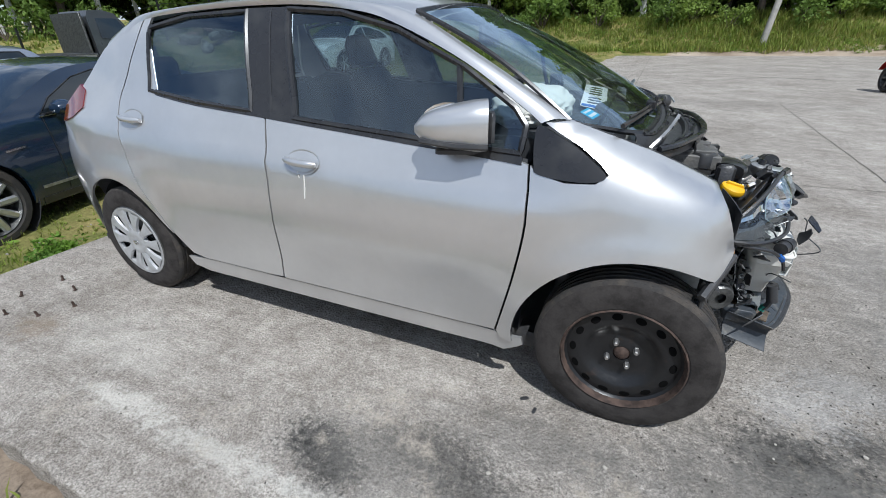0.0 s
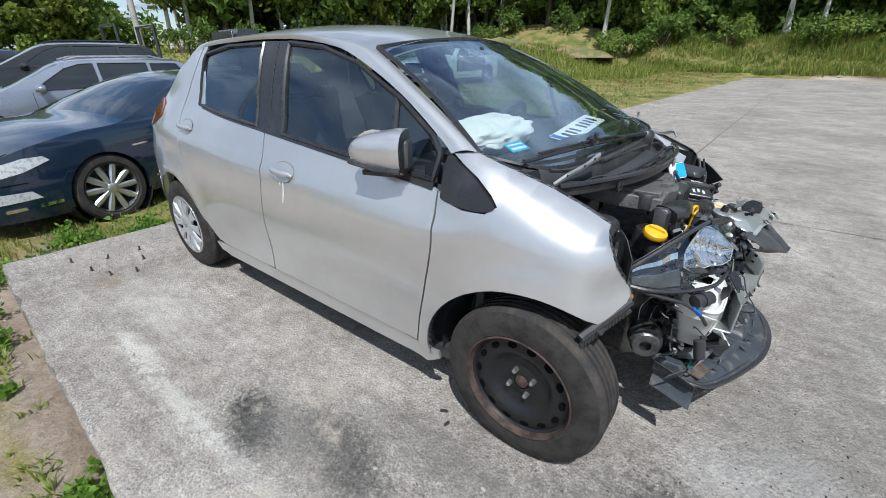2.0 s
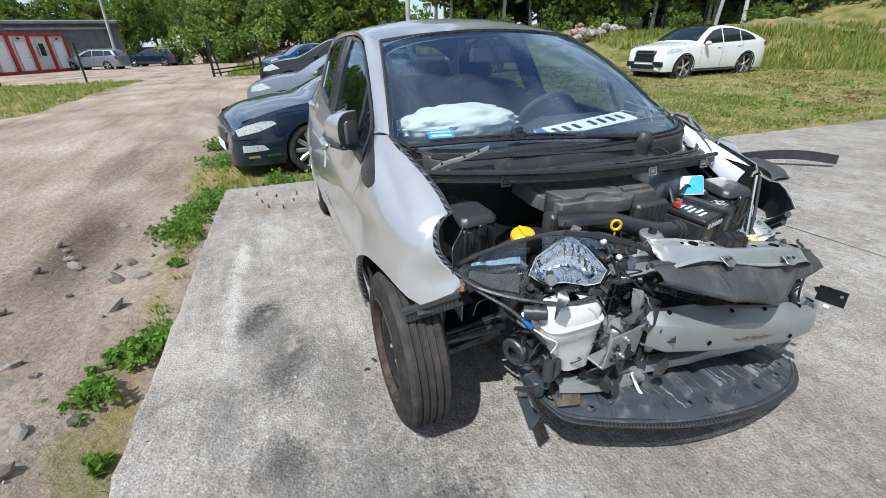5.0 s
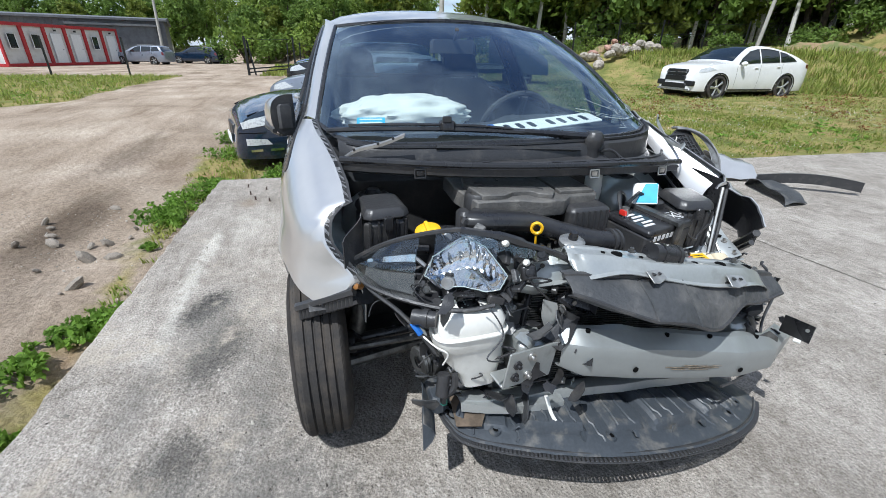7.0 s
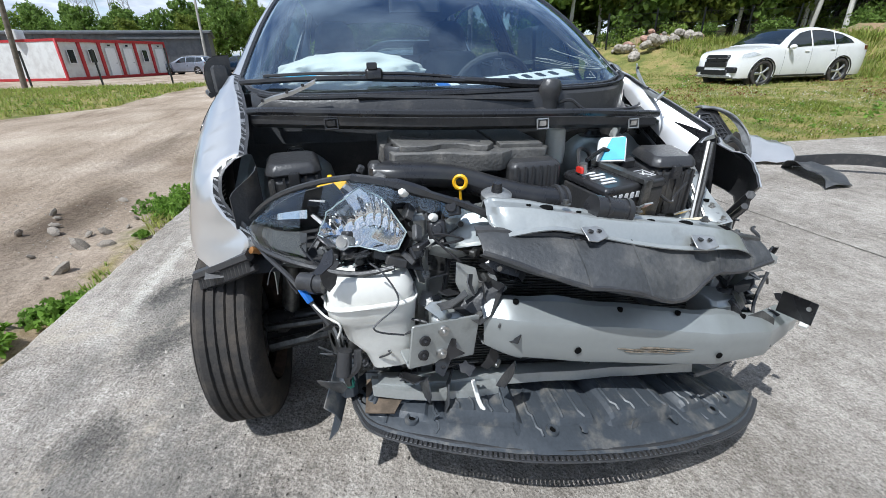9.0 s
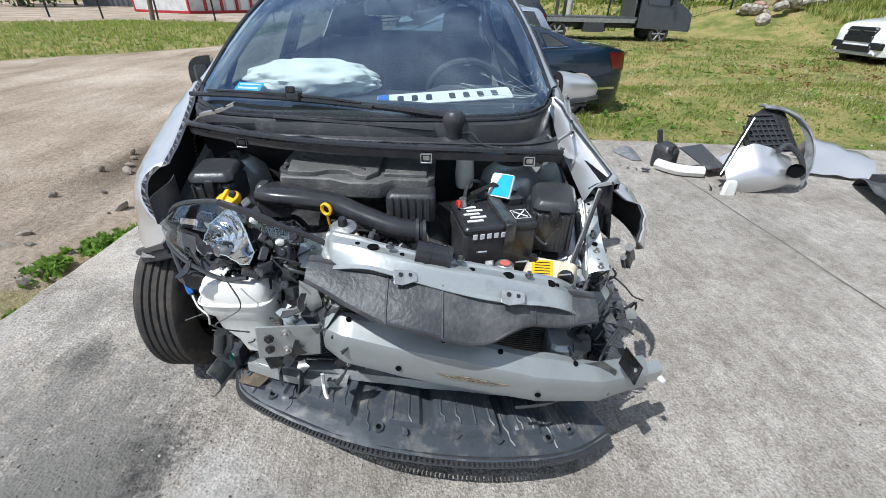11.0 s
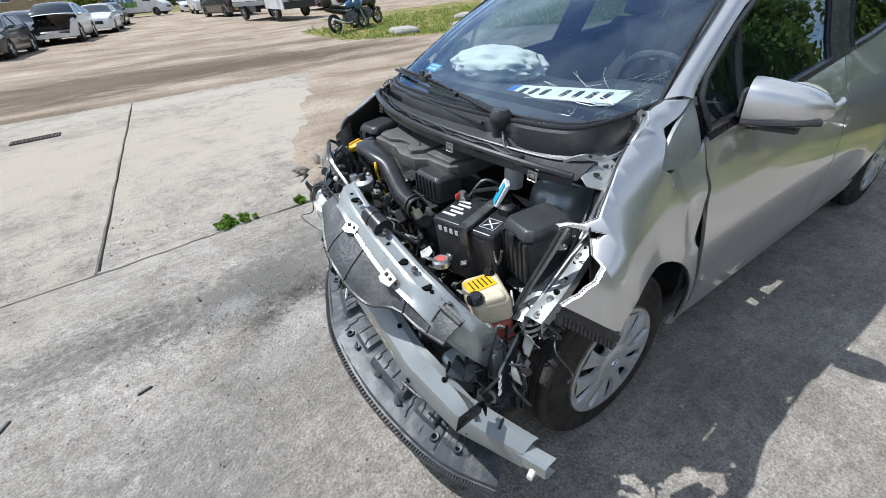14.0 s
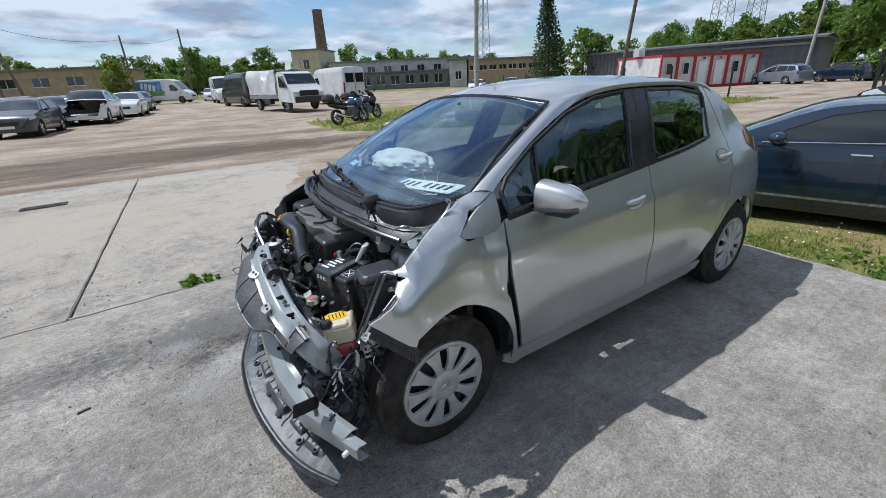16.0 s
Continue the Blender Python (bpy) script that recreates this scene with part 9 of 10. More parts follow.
def hall(name, label, a, b, depth, h, wall, roof, wins=0, wz=1.6, ww=1.6, wh=1.0, ridge=0.0, base=0.0, ribs=0, wmat=None):
    """A long low building whose front runs from a to b."""
    a, b = Vector((*a, base)), Vector((*b, base))
    d = (b - a).normalized()
    L = (b - a).length
    rz = math.degrees(math.atan2(d.y, d.x))
    side = 1 if Vector((-d.y, d.x, 0)).dot(Vector((3, 0, 0)) - a) > 0 else -1
    c = thing(name, label, "building", Matrix.Translation(a) @ pose(0, 0, 0, 0, 0, rz))
    part("wall", Shape().box((L / 2, -side * depth / 2, h / 2 - .5), (L, depth, h + 1), None, .0), wall, c, smooth=0)
    rows = [[(-.3, side * .4, h), (-.3, -side * depth / 2, h + ridge), (-.3, -side * (depth + .4), h)], [(L + .3, side * .4, h), (L + .3, -side * depth / 2, h + ridge), (L + .3, -side * (depth + .4), h)]]
    s = Shape()
    for dz in (.0, .18):
        s.grid([[(x, y, z + dz) for x, y, z in r] for r in rows])
    s.box((L / 2, side * .4, h + .09), (L + .6, .06, .18)).box((-.3, -side * depth / 2, h + .09), (.06, depth, .18)).box((L + .3, -side * depth / 2, h + .09), (.06, depth, .18))
    part("roof", s, roof, c, smooth=0)
    if ridge:
        for x in (0, L):
            part("gable", Shape().add([(x, 0, h), (x, -side * depth, h), (x, -side * depth / 2, h + ridge)], [(0, 1, 2)]), wall, c, smooth=0)
    for k in range(wins):
        x = L * (k + .5) / wins
        w = part("window", Shape().box((x, side * .02, wz), (ww, .06, wh)), wmat or WINDOWDARK, c, smooth=0)
        part("window_frame", Shape().box((x, side * .06, wz - wh / 2 - .04), (ww + .2, .12, .08)).box((x, side * .05, wz), (.06, .05, wh)), PAPER, w, smooth=0)
    for k in range(ribs):
        x = L * (k + .5) / ribs
        part("cladding_rib", Shape().box((x, side * .03, h / 2), (.06, .06, h)), wall, c, smooth=0)
    return c


def pole(label, x, y, h, mat, r=.14, lean=(0, 0), z=None, arm=0.0, name="utility_pole", lamp=False):
    z = float(land(np.float64(x), np.float64(y))) if z is None else z
    c = thing(name, label, "pole", pose(x, y, z))
    part("shaft", Shape().tube([(0, 0, -.3), (lean[0] * .5, lean[1] * .5, h * .5), (lean[0], lean[1], h)], [r, r * .85, r * .65], 10), mat, c)
    if arm:
        part("crossarm", Shape().box((lean[0], lean[1], h - .4), (.12, arm, .12)), mat, c)
        for q in (-.45, 0, .45):
            part("insulator", Shape().lathe([(.0001, .2), (.04, .18), (.05, .05), (.02, 0)], 8), PAPER, c, m=Matrix.Translation((lean[0], lean[1] + q * arm, h - .34)))
    if lamp:
        part("lamp_head", Shape().box((lean[0] + .3, lean[1], h), (.7, .2, .12), None, .04), ALU, c)
    return c


def wire(a, b, sag):
    a, b = Vector(a), Vector(b)
    pts = [tuple(a.lerp(b, k / 16) - Vector((0, 0, sag * 4 * (k / 16) * (1 - k / 16)))) for k in range(17)]
    tagged(part("overhead_wire", Shape().tube(pts, .018, 4), FENCE), "thin black overhead wire between poles", "wire")


def lattice_mast(x, y, h, w):
    c = thing("lattice_mast", "grey steel lattice mast far behind the trees", "mast", pose(x, y, 0))
    s = Shape()
    n = 16
    for k in range(n):
        z0, z1 = h * k / n, h * (k + 1) / n
        w0, w1 = w * (1 - .75 * k / n), w * (1 - .75 * (k + 1) / n)
        C = [(1, 1), (1, -1), (-1, -1), (-1, 1)]
        for i in range(4):
            a, b = C[i], C[(i + 1) % 4]
            s.tube([(a[0] * w0, a[1] * w0, z0), (a[0] * w1, a[1] * w1, z1)], .09, 4, False)
            s.tube([(a[0] * w0, a[1] * w0, z0), (b[0] * w1, b[1] * w1, z1)], .05, 3, False)
            s.tube([(b[0] * w0, b[1] * w0, z0), (a[0] * w1, a[1] * w1, z1)], .05, 3, False)
    part("lattice", s, ALU, c, smooth=0)


def fence_run(a, b, label="dark mesh fence on thin steel posts", h=1.8, gap=2.5, wires=(.15, .6, 1.1, 1.65), mesh_on=True):
    a, b = Vector((*a, 0)), Vector((*b, 0))
    n = max(1, round((b - a).length / gap))
    c = thing("fence", label, "fence")
    zs = []
    for k in range(n + 1):
        p = a.lerp(b, k / n)
        z = float(land(np.float64(p.x), np.float64(p.y)))
        zs.append((p.x, p.y, z))
        part("post", Shape().box((0, 0, h / 2), (.07, .07, h + .1)), FENCE, c, m=pose(p.x, p.y, z, RND.uniform(-2, 2), RND.uniform(-2, 2), 0), smooth=0)
    for q in wires:
        part("rail_wire", Shape().tube([(x, y, z + q) for x, y, z in zs], .012, 4), FENCE, c)
    if not mesh_on:
        return
    mesh = Shape()
    for (x, y, z), (x2, y2, z2) in zip(zs[:-1], zs[1:]):
        m = 14
        for k in range(m):
            t = k / m
            mesh.tube([(x + (x2 - x) * t, y + (y2 - y) * t, z + .12), (x + (x2 - x) * t, y + (y2 - y) * t, z + 1.68)], .005, 3, False)
    tagged(part("fence_mesh", mesh, FENCE, c, smooth=0), kind="stuff")


def gate(a, b):
    a, b = Vector((*a, .05)), Vector((*b, .15))
    c = thing("metal_gate", "open dark steel gate frame with leaning posts", "gate")
    for p in (a, b):
        part("gate_post", Shape().box(tuple(p + Vector((0, 0, .95))), (.12, .12, 1.95)), FENCE, c, smooth=0)
    for z in (.12, .30):
        part("gate_rail", Shape().tube([tuple(a + Vector((0, 0, z))), tuple(b + Vector((0, 0, z)))], .035, 6), FENCE, c)
    part("top_cable", Shape().tube([tuple(a.lerp(b, k / 8) + Vector((0, 0, 1.82 - .25 * (k / 8) * (1 - k / 8)))) for k in range(9)], .012, 5), FENCE, c)
    part("leaning_post", Shape().tube([tuple(a + Vector((.1, .35, 0))), tuple(a + Vector((-.1, .1, 1.75)))], .045, 6), FENCE, c)
    part("leaning_post", Shape().tube([tuple(b + Vector((.1, -.45, 0))), tuple(b + Vector((-.1, -.35, 1.6)))], .04, 6), FENCE, c)


office_row()
hall("storage_shed", "long dark grey shed with ribbed cladding", (-49.9, -13.7), (-45.2, -36.0), 13, 3.75, SHEDGREY, SHEDGREY, 0, ridge=.45, base=.0, ribs=48)
hall("shed_door_bay", "paler ribbed cladding bay of the shed", (-49.45, -14.4), (-48.0, -21.0), .3, 3.25, SHEDPALE, SHEDGREY, 0, base=.0, ribs=16)
hall("brick_building", "low ochre building with a flat roof and small windows", (19.5, -85.5), (7.6, -77.8), 12, 4.2, BRICKWALL, ROOFGREY, 3, 2.6, 2.2, 1.1, base=1.2)
hall("outbuilding", "low pale outbuilding with a light roof", (30, -88), (19.8, -85.0), 10, 2.8, WHITEWALL, ALU, 3, 1.5, 1.2, 1.0, base=1.2)
hall("yellow_building", "pale yellow boiler house beside the chimney", (-22.5, -85.0), (-26.6, -81.4), 8, 7.0, YELLOWWALL, ROOFGREY, 1, 4.6, 1.0, 1.6, base=1.0)
hall("long_hall", "long pale workshop hall with a row of roof windows", (-28.0, -81.0), (-52.0, -66.5), 14, 4.6, WHITEWALL, ROOFGREY, 9, 3.2, 1.3, 1.0, base=1.0)
hall("long_hall_annex", "lean-to along the hall with dark bays", (-29.0, -77.0), (-52.0, -63.5), 5, 2.5, SHEDPALE, SHEDGREY, 10, 1.2, 1.4, 1.4, base=1.0)
hall("green_hall", "low ochre hall with a strip of windows", (-43.5, -58.5), (-54.0, -51.0), 10, 3.6, BRICKWALL, ROOFGREY, 8, 2.4, 1.1, .7, base=1.0)
hall("green_annex", "white annex with green upper cladding", (-41.0, -60.5), (-43.4, -58.8), 8, 3.7, WHITEWALL, GREENP, 1, 1.4, .9, 1.2, base=1.0)
part("cladding", Shape().box((0, 0, 0), (3.0, .1, 1.1)), GREENP, bpy.data.objects["green_annex"], m=pose(1.45, .12, 3.1))
ch = thing("chimney", "tall tapering sooty brick chimney", "chimney", pose(-32.4, -95.5, 1.0))
part("shaft", Shape().lathe([(1.45, -1), (1.25, 5), (.98, 15.2), (1.05, 15.3), (1.05, 15.6), (.8, 15.6)], 20), CHIMNEY, ch)
for z in (4, 8, 12):
    part("band", Shape().lathe([(1.33 - z * .025, z), (1.36 - z * .025, z + .05), (1.33 - z * .025, z + .12)], 20), FENCE, ch)
pole("weathered concrete pole with a small lamp", -16.9, -23.2, 10.5, POLEC, .17, (0, .1), lamp=True)
pole("leaning wooden pole with a cable", -23.7, -16.5, 9.5, WOODP, .13, (-.3, .9))
pole("old wooden utility pole with a crossarm", 14.5, -62, 9, WOODP, .15, (.2, 0), arm=1.8)
pole("leaning wooden utility pole", 12.8, -63, 9, WOODP, .15, (1.4, 0), arm=1.4)
pole("dark utility pole beyond the brick building", -4, -75, 9.5, WOODP, .16, (0, .2), arm=1.6)
pole("dark utility pole by the yard edge", 3, -74, 8.5, WOODP, .16, (.1, 0), arm=1.6)
pole("grey concrete pole at the edge of the woods", 7.9, 28.0, 9, POLEC, .17, (.9, .2), z=.2)
pole("pale concrete pole among the parked cars", -22.4, 7.0, 9, POLEC, .15, (-.5, .3))
pole("pale thin pole in the meadow", -16.8, 24.2, 8, POLEC, .11, (.5, .6))
pole("grey lamp pole by the shed", -46.5, -13.5, 8.5, POLEC, .14, (-.4, .2))
pole("black iron stack over the roofs", 22, -95, 9, CHIMNEY, .35, (-.6, 0))
wire((-16.9, -23.1, 10.2), (-23.9, -15.7, 9.3), 1.3)
wire((14.5, -62, 8.8), (3, -74, 8.6), .8)
wire((3, -74, 8.3), (-4, -75, 9.2), .5)
wire((-16.2, 24.9, 7.4), (8.6, 33, 8.5), 1.2)
wire((-16.2, 24.9, 6.9), (8.6, 33, 8.0), 1.2)
lattice_mast(-81, -100, 34, 1.6)
lattice_mast(-112, -52, 44, 2.2)
lattice_mast(-114, -46, 40, 1.8)
fence_run((-22.6, -9.1), (-25.5, -30), "bare dark steel fence posts in a row", 1.7, 3.4, (), False)
fence_run((-27.4, -.9), (-22.0, 9.0), "dark steel posts with two slack wires", 1.7, 3.0, (.2, 1.6), False)
fence_run((-21, 12), (-17, 30), "wire fence on dark posts along the rubble")
gate((-23.4, -3.65), (-27.5, -1.25))


def rubble():
    rnd = random.Random(4)
    mats = [material("pale_rubble", (.40, .355, .30), .95, 0, .3, 6, .6, 12), material("pink_brick_rubble", (.42, .25, .19), .95, 0, .2, 3, .4, 8)]
    for k in range(46):
        t = rnd.random()
        x, y = -18.6 + rnd.uniform(-1.0, 1.0), 14.2 + 4.6 * t
        s = rnd.uniform(.10, .36) * (1.25 if k % 9 == 0 else .9)
        rows = []
        for i in range(6):
            th = math.pi * i / 5
            rows.append([(s * math.sin(th) * math.cos(p) * (1 + .4 * noise.noise(Vector((i, q, k)))), s * 1.2 * math.sin(th) * math.sin(p) * (1 + .4 * noise.noise(Vector((q, i, k)))), s * .7 * math.cos(th)) for q, p in enumerate(2 * math.pi * j / 8 for j in range(9))])
        z = float(land(np.float64(x), np.float64(y)))
        ob = part("rubble_stone", Shape().grid(rows), mats[rnd.random() < .3], None, m=pose(x, y, z + .05 + .55 * math.sin(math.pi * t) * rnd.random() + s * .4, rnd.uniform(-40, 40), 0, rnd.uniform(0, 360)), smooth=0)
        tagged(ob, "rough broken stone in a rubble heap", "stone", "rubble heap")


rubble()
rp = thing("marker_post", "short red and white post on a red base", "post", pose(-9.0, -13.7, 0))
part("post", Shape().tube([(0, 0, 0), (0, 0, .9)], .06, 8), PAPER, rp)
part("base", Shape().box((.3, 0, .08), (.9, .25, .16), None, .03), RED, rp)
rb = thing("red_block", "small red block at the foot of the pole", "block", pose(7.3, 27.7, .05, 0, 0, 20))
part("block", Shape().box((0, 0, .15), (.35, .3, .3), None, .04, .8), RED, rb)
for x, y, rz in ((-6.8, -11.8, 20), (-4.6, -12.6, 75), (-8.5, -14.2, 40)):
    s = part("broken_slab", Shape().box((0, 0, .08), (1.3, .8, .16), None, .12), POLEC, None, m=stand(x, y, rz, -.02), bevel=.02)
    tagged(s, "broken concrete slab lying in the grass", "slab", "broken slabs in the grass")


def drain():
    d = thing("drain_grate", "rusty iron drain grate set in the concrete", "grate", pose(4.83, -6.53, -.006, 0, 0, 2))
    part("grate_frame", Shape().tube([(-.27, -.11, 0), (.27, -.11, 0), (.27, .11, 0), (-.27, .11, 0), (-.27, -.11, 0)], .012, 4), RUSTEDGE, d, smooth=0)
    # Thin dark plate paints the shade of a shaft below the bars.
    part("pit", Shape().box((0, 0, -.001), (.52, .2, .006)), TRIM, d, smooth=0)
    for k in range(13):
        part("bar", Shape().box((-.24 + .04 * k, 0, .006), (.016, .2, .012)), RUSTEDGE, d, smooth=0)


drain()


# ---- torn-off parts lying on the slab ----
def scrap():
    b = thing("bumper_cover", "torn silver bumper cover with black grille propped on the slab", "bumper", pose(.52, 2.92, 0, 0, 0, 4))
    rows = []
    for k in range(25):
        a = k / 24
        y = -.33 + .66 * a
        top = interp(a, [(0, .22), (.12, .30), (.3, .37), (.5, .34), (.75, .27), (.9, .24), (1, .16)])
        low = interp(a, [(0, .0), (.25, .0), (.5, .03), (.75, .05), (1, .0)])
        row = []
        for q in range(9):
            u = q / 8
            row.append((.10 * math.sin(math.pi * (.15 + .75 * u)) + .10 * math.sin(math.pi * a) - .14 * u * u + .012 * noise.noise(Vector((3 * a, 3 * u, 1))), y + .02 * u, low + (top - low) * u))
        rows.append(row)
    part("skin", Shape().grid(rows, .004), SILVER, b, "silver bumper corner", smooth=45)
    part("fog_hole", Shape().lathe([(.0001, -.015), (.055, -.012), (.066, .0), (.070, .006)], 20, Matrix.Translation((.165, .16, .20)) @ pose(0, 0, 0, 0, 62, 12) @ Matrix.Diagonal((.8, 1.45, 1, 1))), OPENING_SHADE, b)
    gm = pose(-.08, .13, .26, 0, -48, 6)
    part("grille_panel", Shape().plate([(-.25, .0), (.25, .02), (.27, .40), (.10, .46), (-.10, .36), (-.24, .16)], .016, gm @ Matrix.Rotation(radians(90), 4, "Z") @ Matrix.Rotation(radians(90), 4, "X")), TRIM, b)
    for k in range(8):
        part("grille_bar", Shape().box((.022, 0, .03 + .048 * k), (.018, .46 - .03 * k, .010), gm), PLASTIC, b, smooth=0)
    for k in range(9):
        part("grille_rib", Shape().box((.022, -.20 + .054 * k, .19), (.018, .010, .34 - .03 * abs(6 - k)), gm), PLASTIC, b, smooth=0)
    band = curve([(.04, .36, .03), (-.02, .43, .20), (-.12, .46, .36), (-.26, .43, .49), (-.38, .33, .56), (-.42, .16, .58)], 6)
    part("rim_band", Shape().grid([[(x + .05 - .10 * v, y + .012 * math.sin(math.pi * v), z + .02 * math.sin(math.pi * v)) for v in (0, .33, .66, 1)] for x, y, z in band], .012), material("scuffed_grey_plastic", (.24, .245, .25), .5, 0, .2, 12, color2=(.12, .12, .12)), b, "scuffed grey outer rim", smooth=40)
    part("edge_strip", Shape().grid([[(.02 - .18 * t, -.34 + .26 * t - .03 * v, .10 + .42 * t + .05 * v) for v in (0, .5, 1)] for t in (k / 10 for k in range(11))], .010), TRIM, b)
    part("edge_chrome", Shape().tube([(.03 - .18 * t, -.355 + .26 * t, .125 + .42 * t) for t in (k / 8 for k in range(9))], .008, 6), METAL, b)
    part("inner_brace", Shape().tube(curve([(.05, .05, .33), (.0, .16, .36), (.02, .30, .26), (.05, .36, .12)], 5), .022, 8), DUSTY, b)
    part("white_pad", Shape().box((.16, -.34, .06), (.05, .13, .12), pose(0, 0, 0, 0, 0, 0), .02, .85), TANKWHITE, b, "white foam pad beside the cover", bevel=.006)
    h = thing("headlamp_unit", "black headlamp unit with red and white broken pieces", "headlamp", pose(.02, 2.36, 0, 0, 0, 30))
    part("housing", Shape().box((0, 0, .12), (.22, .18, .24), pose(0, 0, 0, 12, 8, 0), .05), PLASTIC, h, bevel=.015)
    part("motor", Shape().lathe([(.0001, .06), (.05, .06), (.06, .03), (.06, 0)], 16, Matrix.Translation((.06, -.05, .16)) @ pose(0, 0, 0, 0, 70, 0)), TRIM, h)
    part("stalk", Shape().tube([(-.05, -.05, .22), (-.07, -.07, .34)], .025, 8), PLASTIC, h)
    part("foam_bar", Shape().tube(curve([(.02, -.12, .05), (.22, -.10, .05), (.36, .06, .05)], 4), .05, 8), TANKWHITE, h)
    part("red_bracket", Shape().box((.45, .22, .06), (.30, .09, .05), pose(0, 0, 0, 0, 0, 14), .01), RED, h)
    part("black_flap", Shape().plate([(0, 0), (.32, .05), (.36, .22), (.05, .24)], .01, pose(.10, .02, .20, 10, 25, 0)), DUSTY, h)
    s = thing("lamp_lens", "broken clear lamp lens lying on the slab", "lens", pose(-.42, 2.15, 0, 0, 0, 5))
    part("shell", Shape().grid([[(.30 * u, .12 * v * (1 - .6 * u), .06 * math.sin(math.pi * (.5 + v * .5)) * (1 - u) + .004) for v in (-1, -.5, 0, .5, 1)] for u in (0, .33, .66, 1)], .004), ALU, s)
    l = thing("wheel_arch_liner", "torn black wheel-arch liner with a long bumper strip", "car part", pose(.80, 3.55, 0))
    rows = []
    for k in range(20):
        t = k / 19
        rows.append([(.35 - .75 * t + .05 * math.sin(7 * t), -.05 + .28 * u + .35 * t, .02 + .10 * math.sin(math.pi * t) * (1 - .4 * u) + .03 * noise.noise(Vector((6 * t, 5 * u, 2))) + .015 * math.sin(11 * t + 3 * u)) for u in (0, .33, .66, 1)])
    part("liner", Shape().grid(rows, .005), DUSTY, l, smooth=30)
    part("strip", Shape().grid([[(-.30 + .55 * t, .35 + .75 * t, .03 + .05 * math.sin(3 * t) + z) for z in (0, .05, .10)] for t in (k / 12 for k in range(13))], .03), PLASTIC, l)
    w = thing("silver_panel", "crumpled silver body panel leaning on the torn liner", "car part", pose(.05, 3.95, 0, 0, 0, -20))
    rows = []
    for k in range(13):
        t = k / 12
        rows.append([(-.28 + .56 * t, -.25 + .5 * u, .03 + .26 * math.sin(math.pi * t) * (1 - .5 * u) + .03 * noise.noise(Vector((5 * t, 4 * u, 1)))) for u in (k2 / 5 for k2 in range(6))])
    part("panel", Shape().grid(rows, .004), SILVER, w)
    for x, y, sz in ((.19, 2.12, .06), (.12, 2.0, .025), (.16, 2.05, .02), (.62, 2.50, .05), (.05, 1.95, .015)):
        sh = shard(Vector((0, 0, 0)), sz, PLASTIC, RND, "small black plastic fragment on the concrete", thing("plastic_fragment", "small black plastic fragment on the concrete", "fragment", pose(x, y, sz * .5), "fragments on the slab"))


scrap()


def mound(x, y, rx, ry, h, rz):
    rows = []
    for i in range(17):
        rows.append([(rx * (2 * i / 16 - 1), ry * (2 * j / 16 - 1), h * max(0, 1 - (2 * i / 16 - 1) ** 2 - (2 * j / 16 - 1) ** 2) ** .7 * (1 + .5 * noise.noise(Vector((i * .5, j * .5, x)))) - .15) for j in range(17)])
    ob = part("earth_mound", Shape().grid(rows), EARTH, None, m=stand(x, y, rz, .02))
    tagged(ob, "bare brown earth mound overgrown at its foot", "mound", kind="structure")


EARTH = material("brown_earth", (.26, .18, .10), .95, 0, .25, 1.5, .8, 6, color2=(.13, .15, .05), mix=(.46, .56))
mound(-13.5, 24.5, 3.4, 1.4, .6, 35)
mound(-9.5, 27.8, 2.8, 1.2, .5, 20)
mound(-21.5, 18.5, 2.4, 1.3, .6, 60)


def joint(name, a, b, w, mat, label):
    a, b = Vector((*a, .0)), Vector((*b, .0))
    d = b - a
    n = 24
    rnd = random.Random(int(a.x * 100))
    rows = []
    for k in range(n + 1):
        p = a.lerp(b, k / n)
        q = Vector((-d.y, d.x, 0)).normalized() * (w * rnd.uniform(.5, 1.1) / 2)
        o = Vector((-d.y, d.x, 0)).normalized() * rnd.uniform(-w, w) * .5
        rows.append([tuple(p + o - q + Vector((0, 0, .003))), tuple(p + o + q + Vector((0, 0, .003)))])
    tagged(part(name, Shape().grid(rows), mat, None, smooth=0), label, "joint", kind="structure")


CRACK = material("dirt_filled_joint", (.17, .152, .125), .95, 0, .3, 12)
joint("trim", (4.88, 8.2), (4.6, 2.0), .014, CRACK, "dirt-filled joint between concrete panels")
joint("trim_1", (5.5, 13.96), (7.13, 13.5), .16, CRACK, "dark worn strip in the concrete")
joint("trim_2", (0.1, 2.4), (7.2, 2.9), .010, CRACK, "fine crack across the concrete slab")
joint("trim_3", (2.1, 4.5), (2.6, 26), .018, CRACK, "long joint between concrete panels")

joint("trim_4", (2.68, -1.818), (4.12, -1.722), .020, CRACK, "dirt-filled joint along the slab edge")
joint("trim_5", (4.12, -1.722), (9.0, -1.66), .012, CRACK, "dirt-filled joint along the slab edge")
joint("trim_6", (4.092, -1.74), (3.66, -7.6), .014, CRACK, "worn joint between the yard panels")

# ---- trees, bushes, grass ----
def leaf_material(name, c1, c2, vary=.35):
    m = material(name, c1, .6, 0, .15, 3, color2=c2, island=vary, spec=.25)
    t = m.node_tree
    b = t.nodes["Principled BSDF"]
    tl = t.nodes.new("ShaderNodeBsdfTranslucent")
    t.links.new(b.inputs["Base Color"].links[0].from_socket, tl.inputs[0])
    mx = t.nodes.new("ShaderNodeMixShader")
    mx.inputs[0].default_value = 0.5
    t.links.new(b.outputs[0], mx.inputs[1]); t.links.new(tl.outputs[0], mx.inputs[2])
    t.links.new(mx.outputs[0], t.nodes["Material Output"].inputs[0])
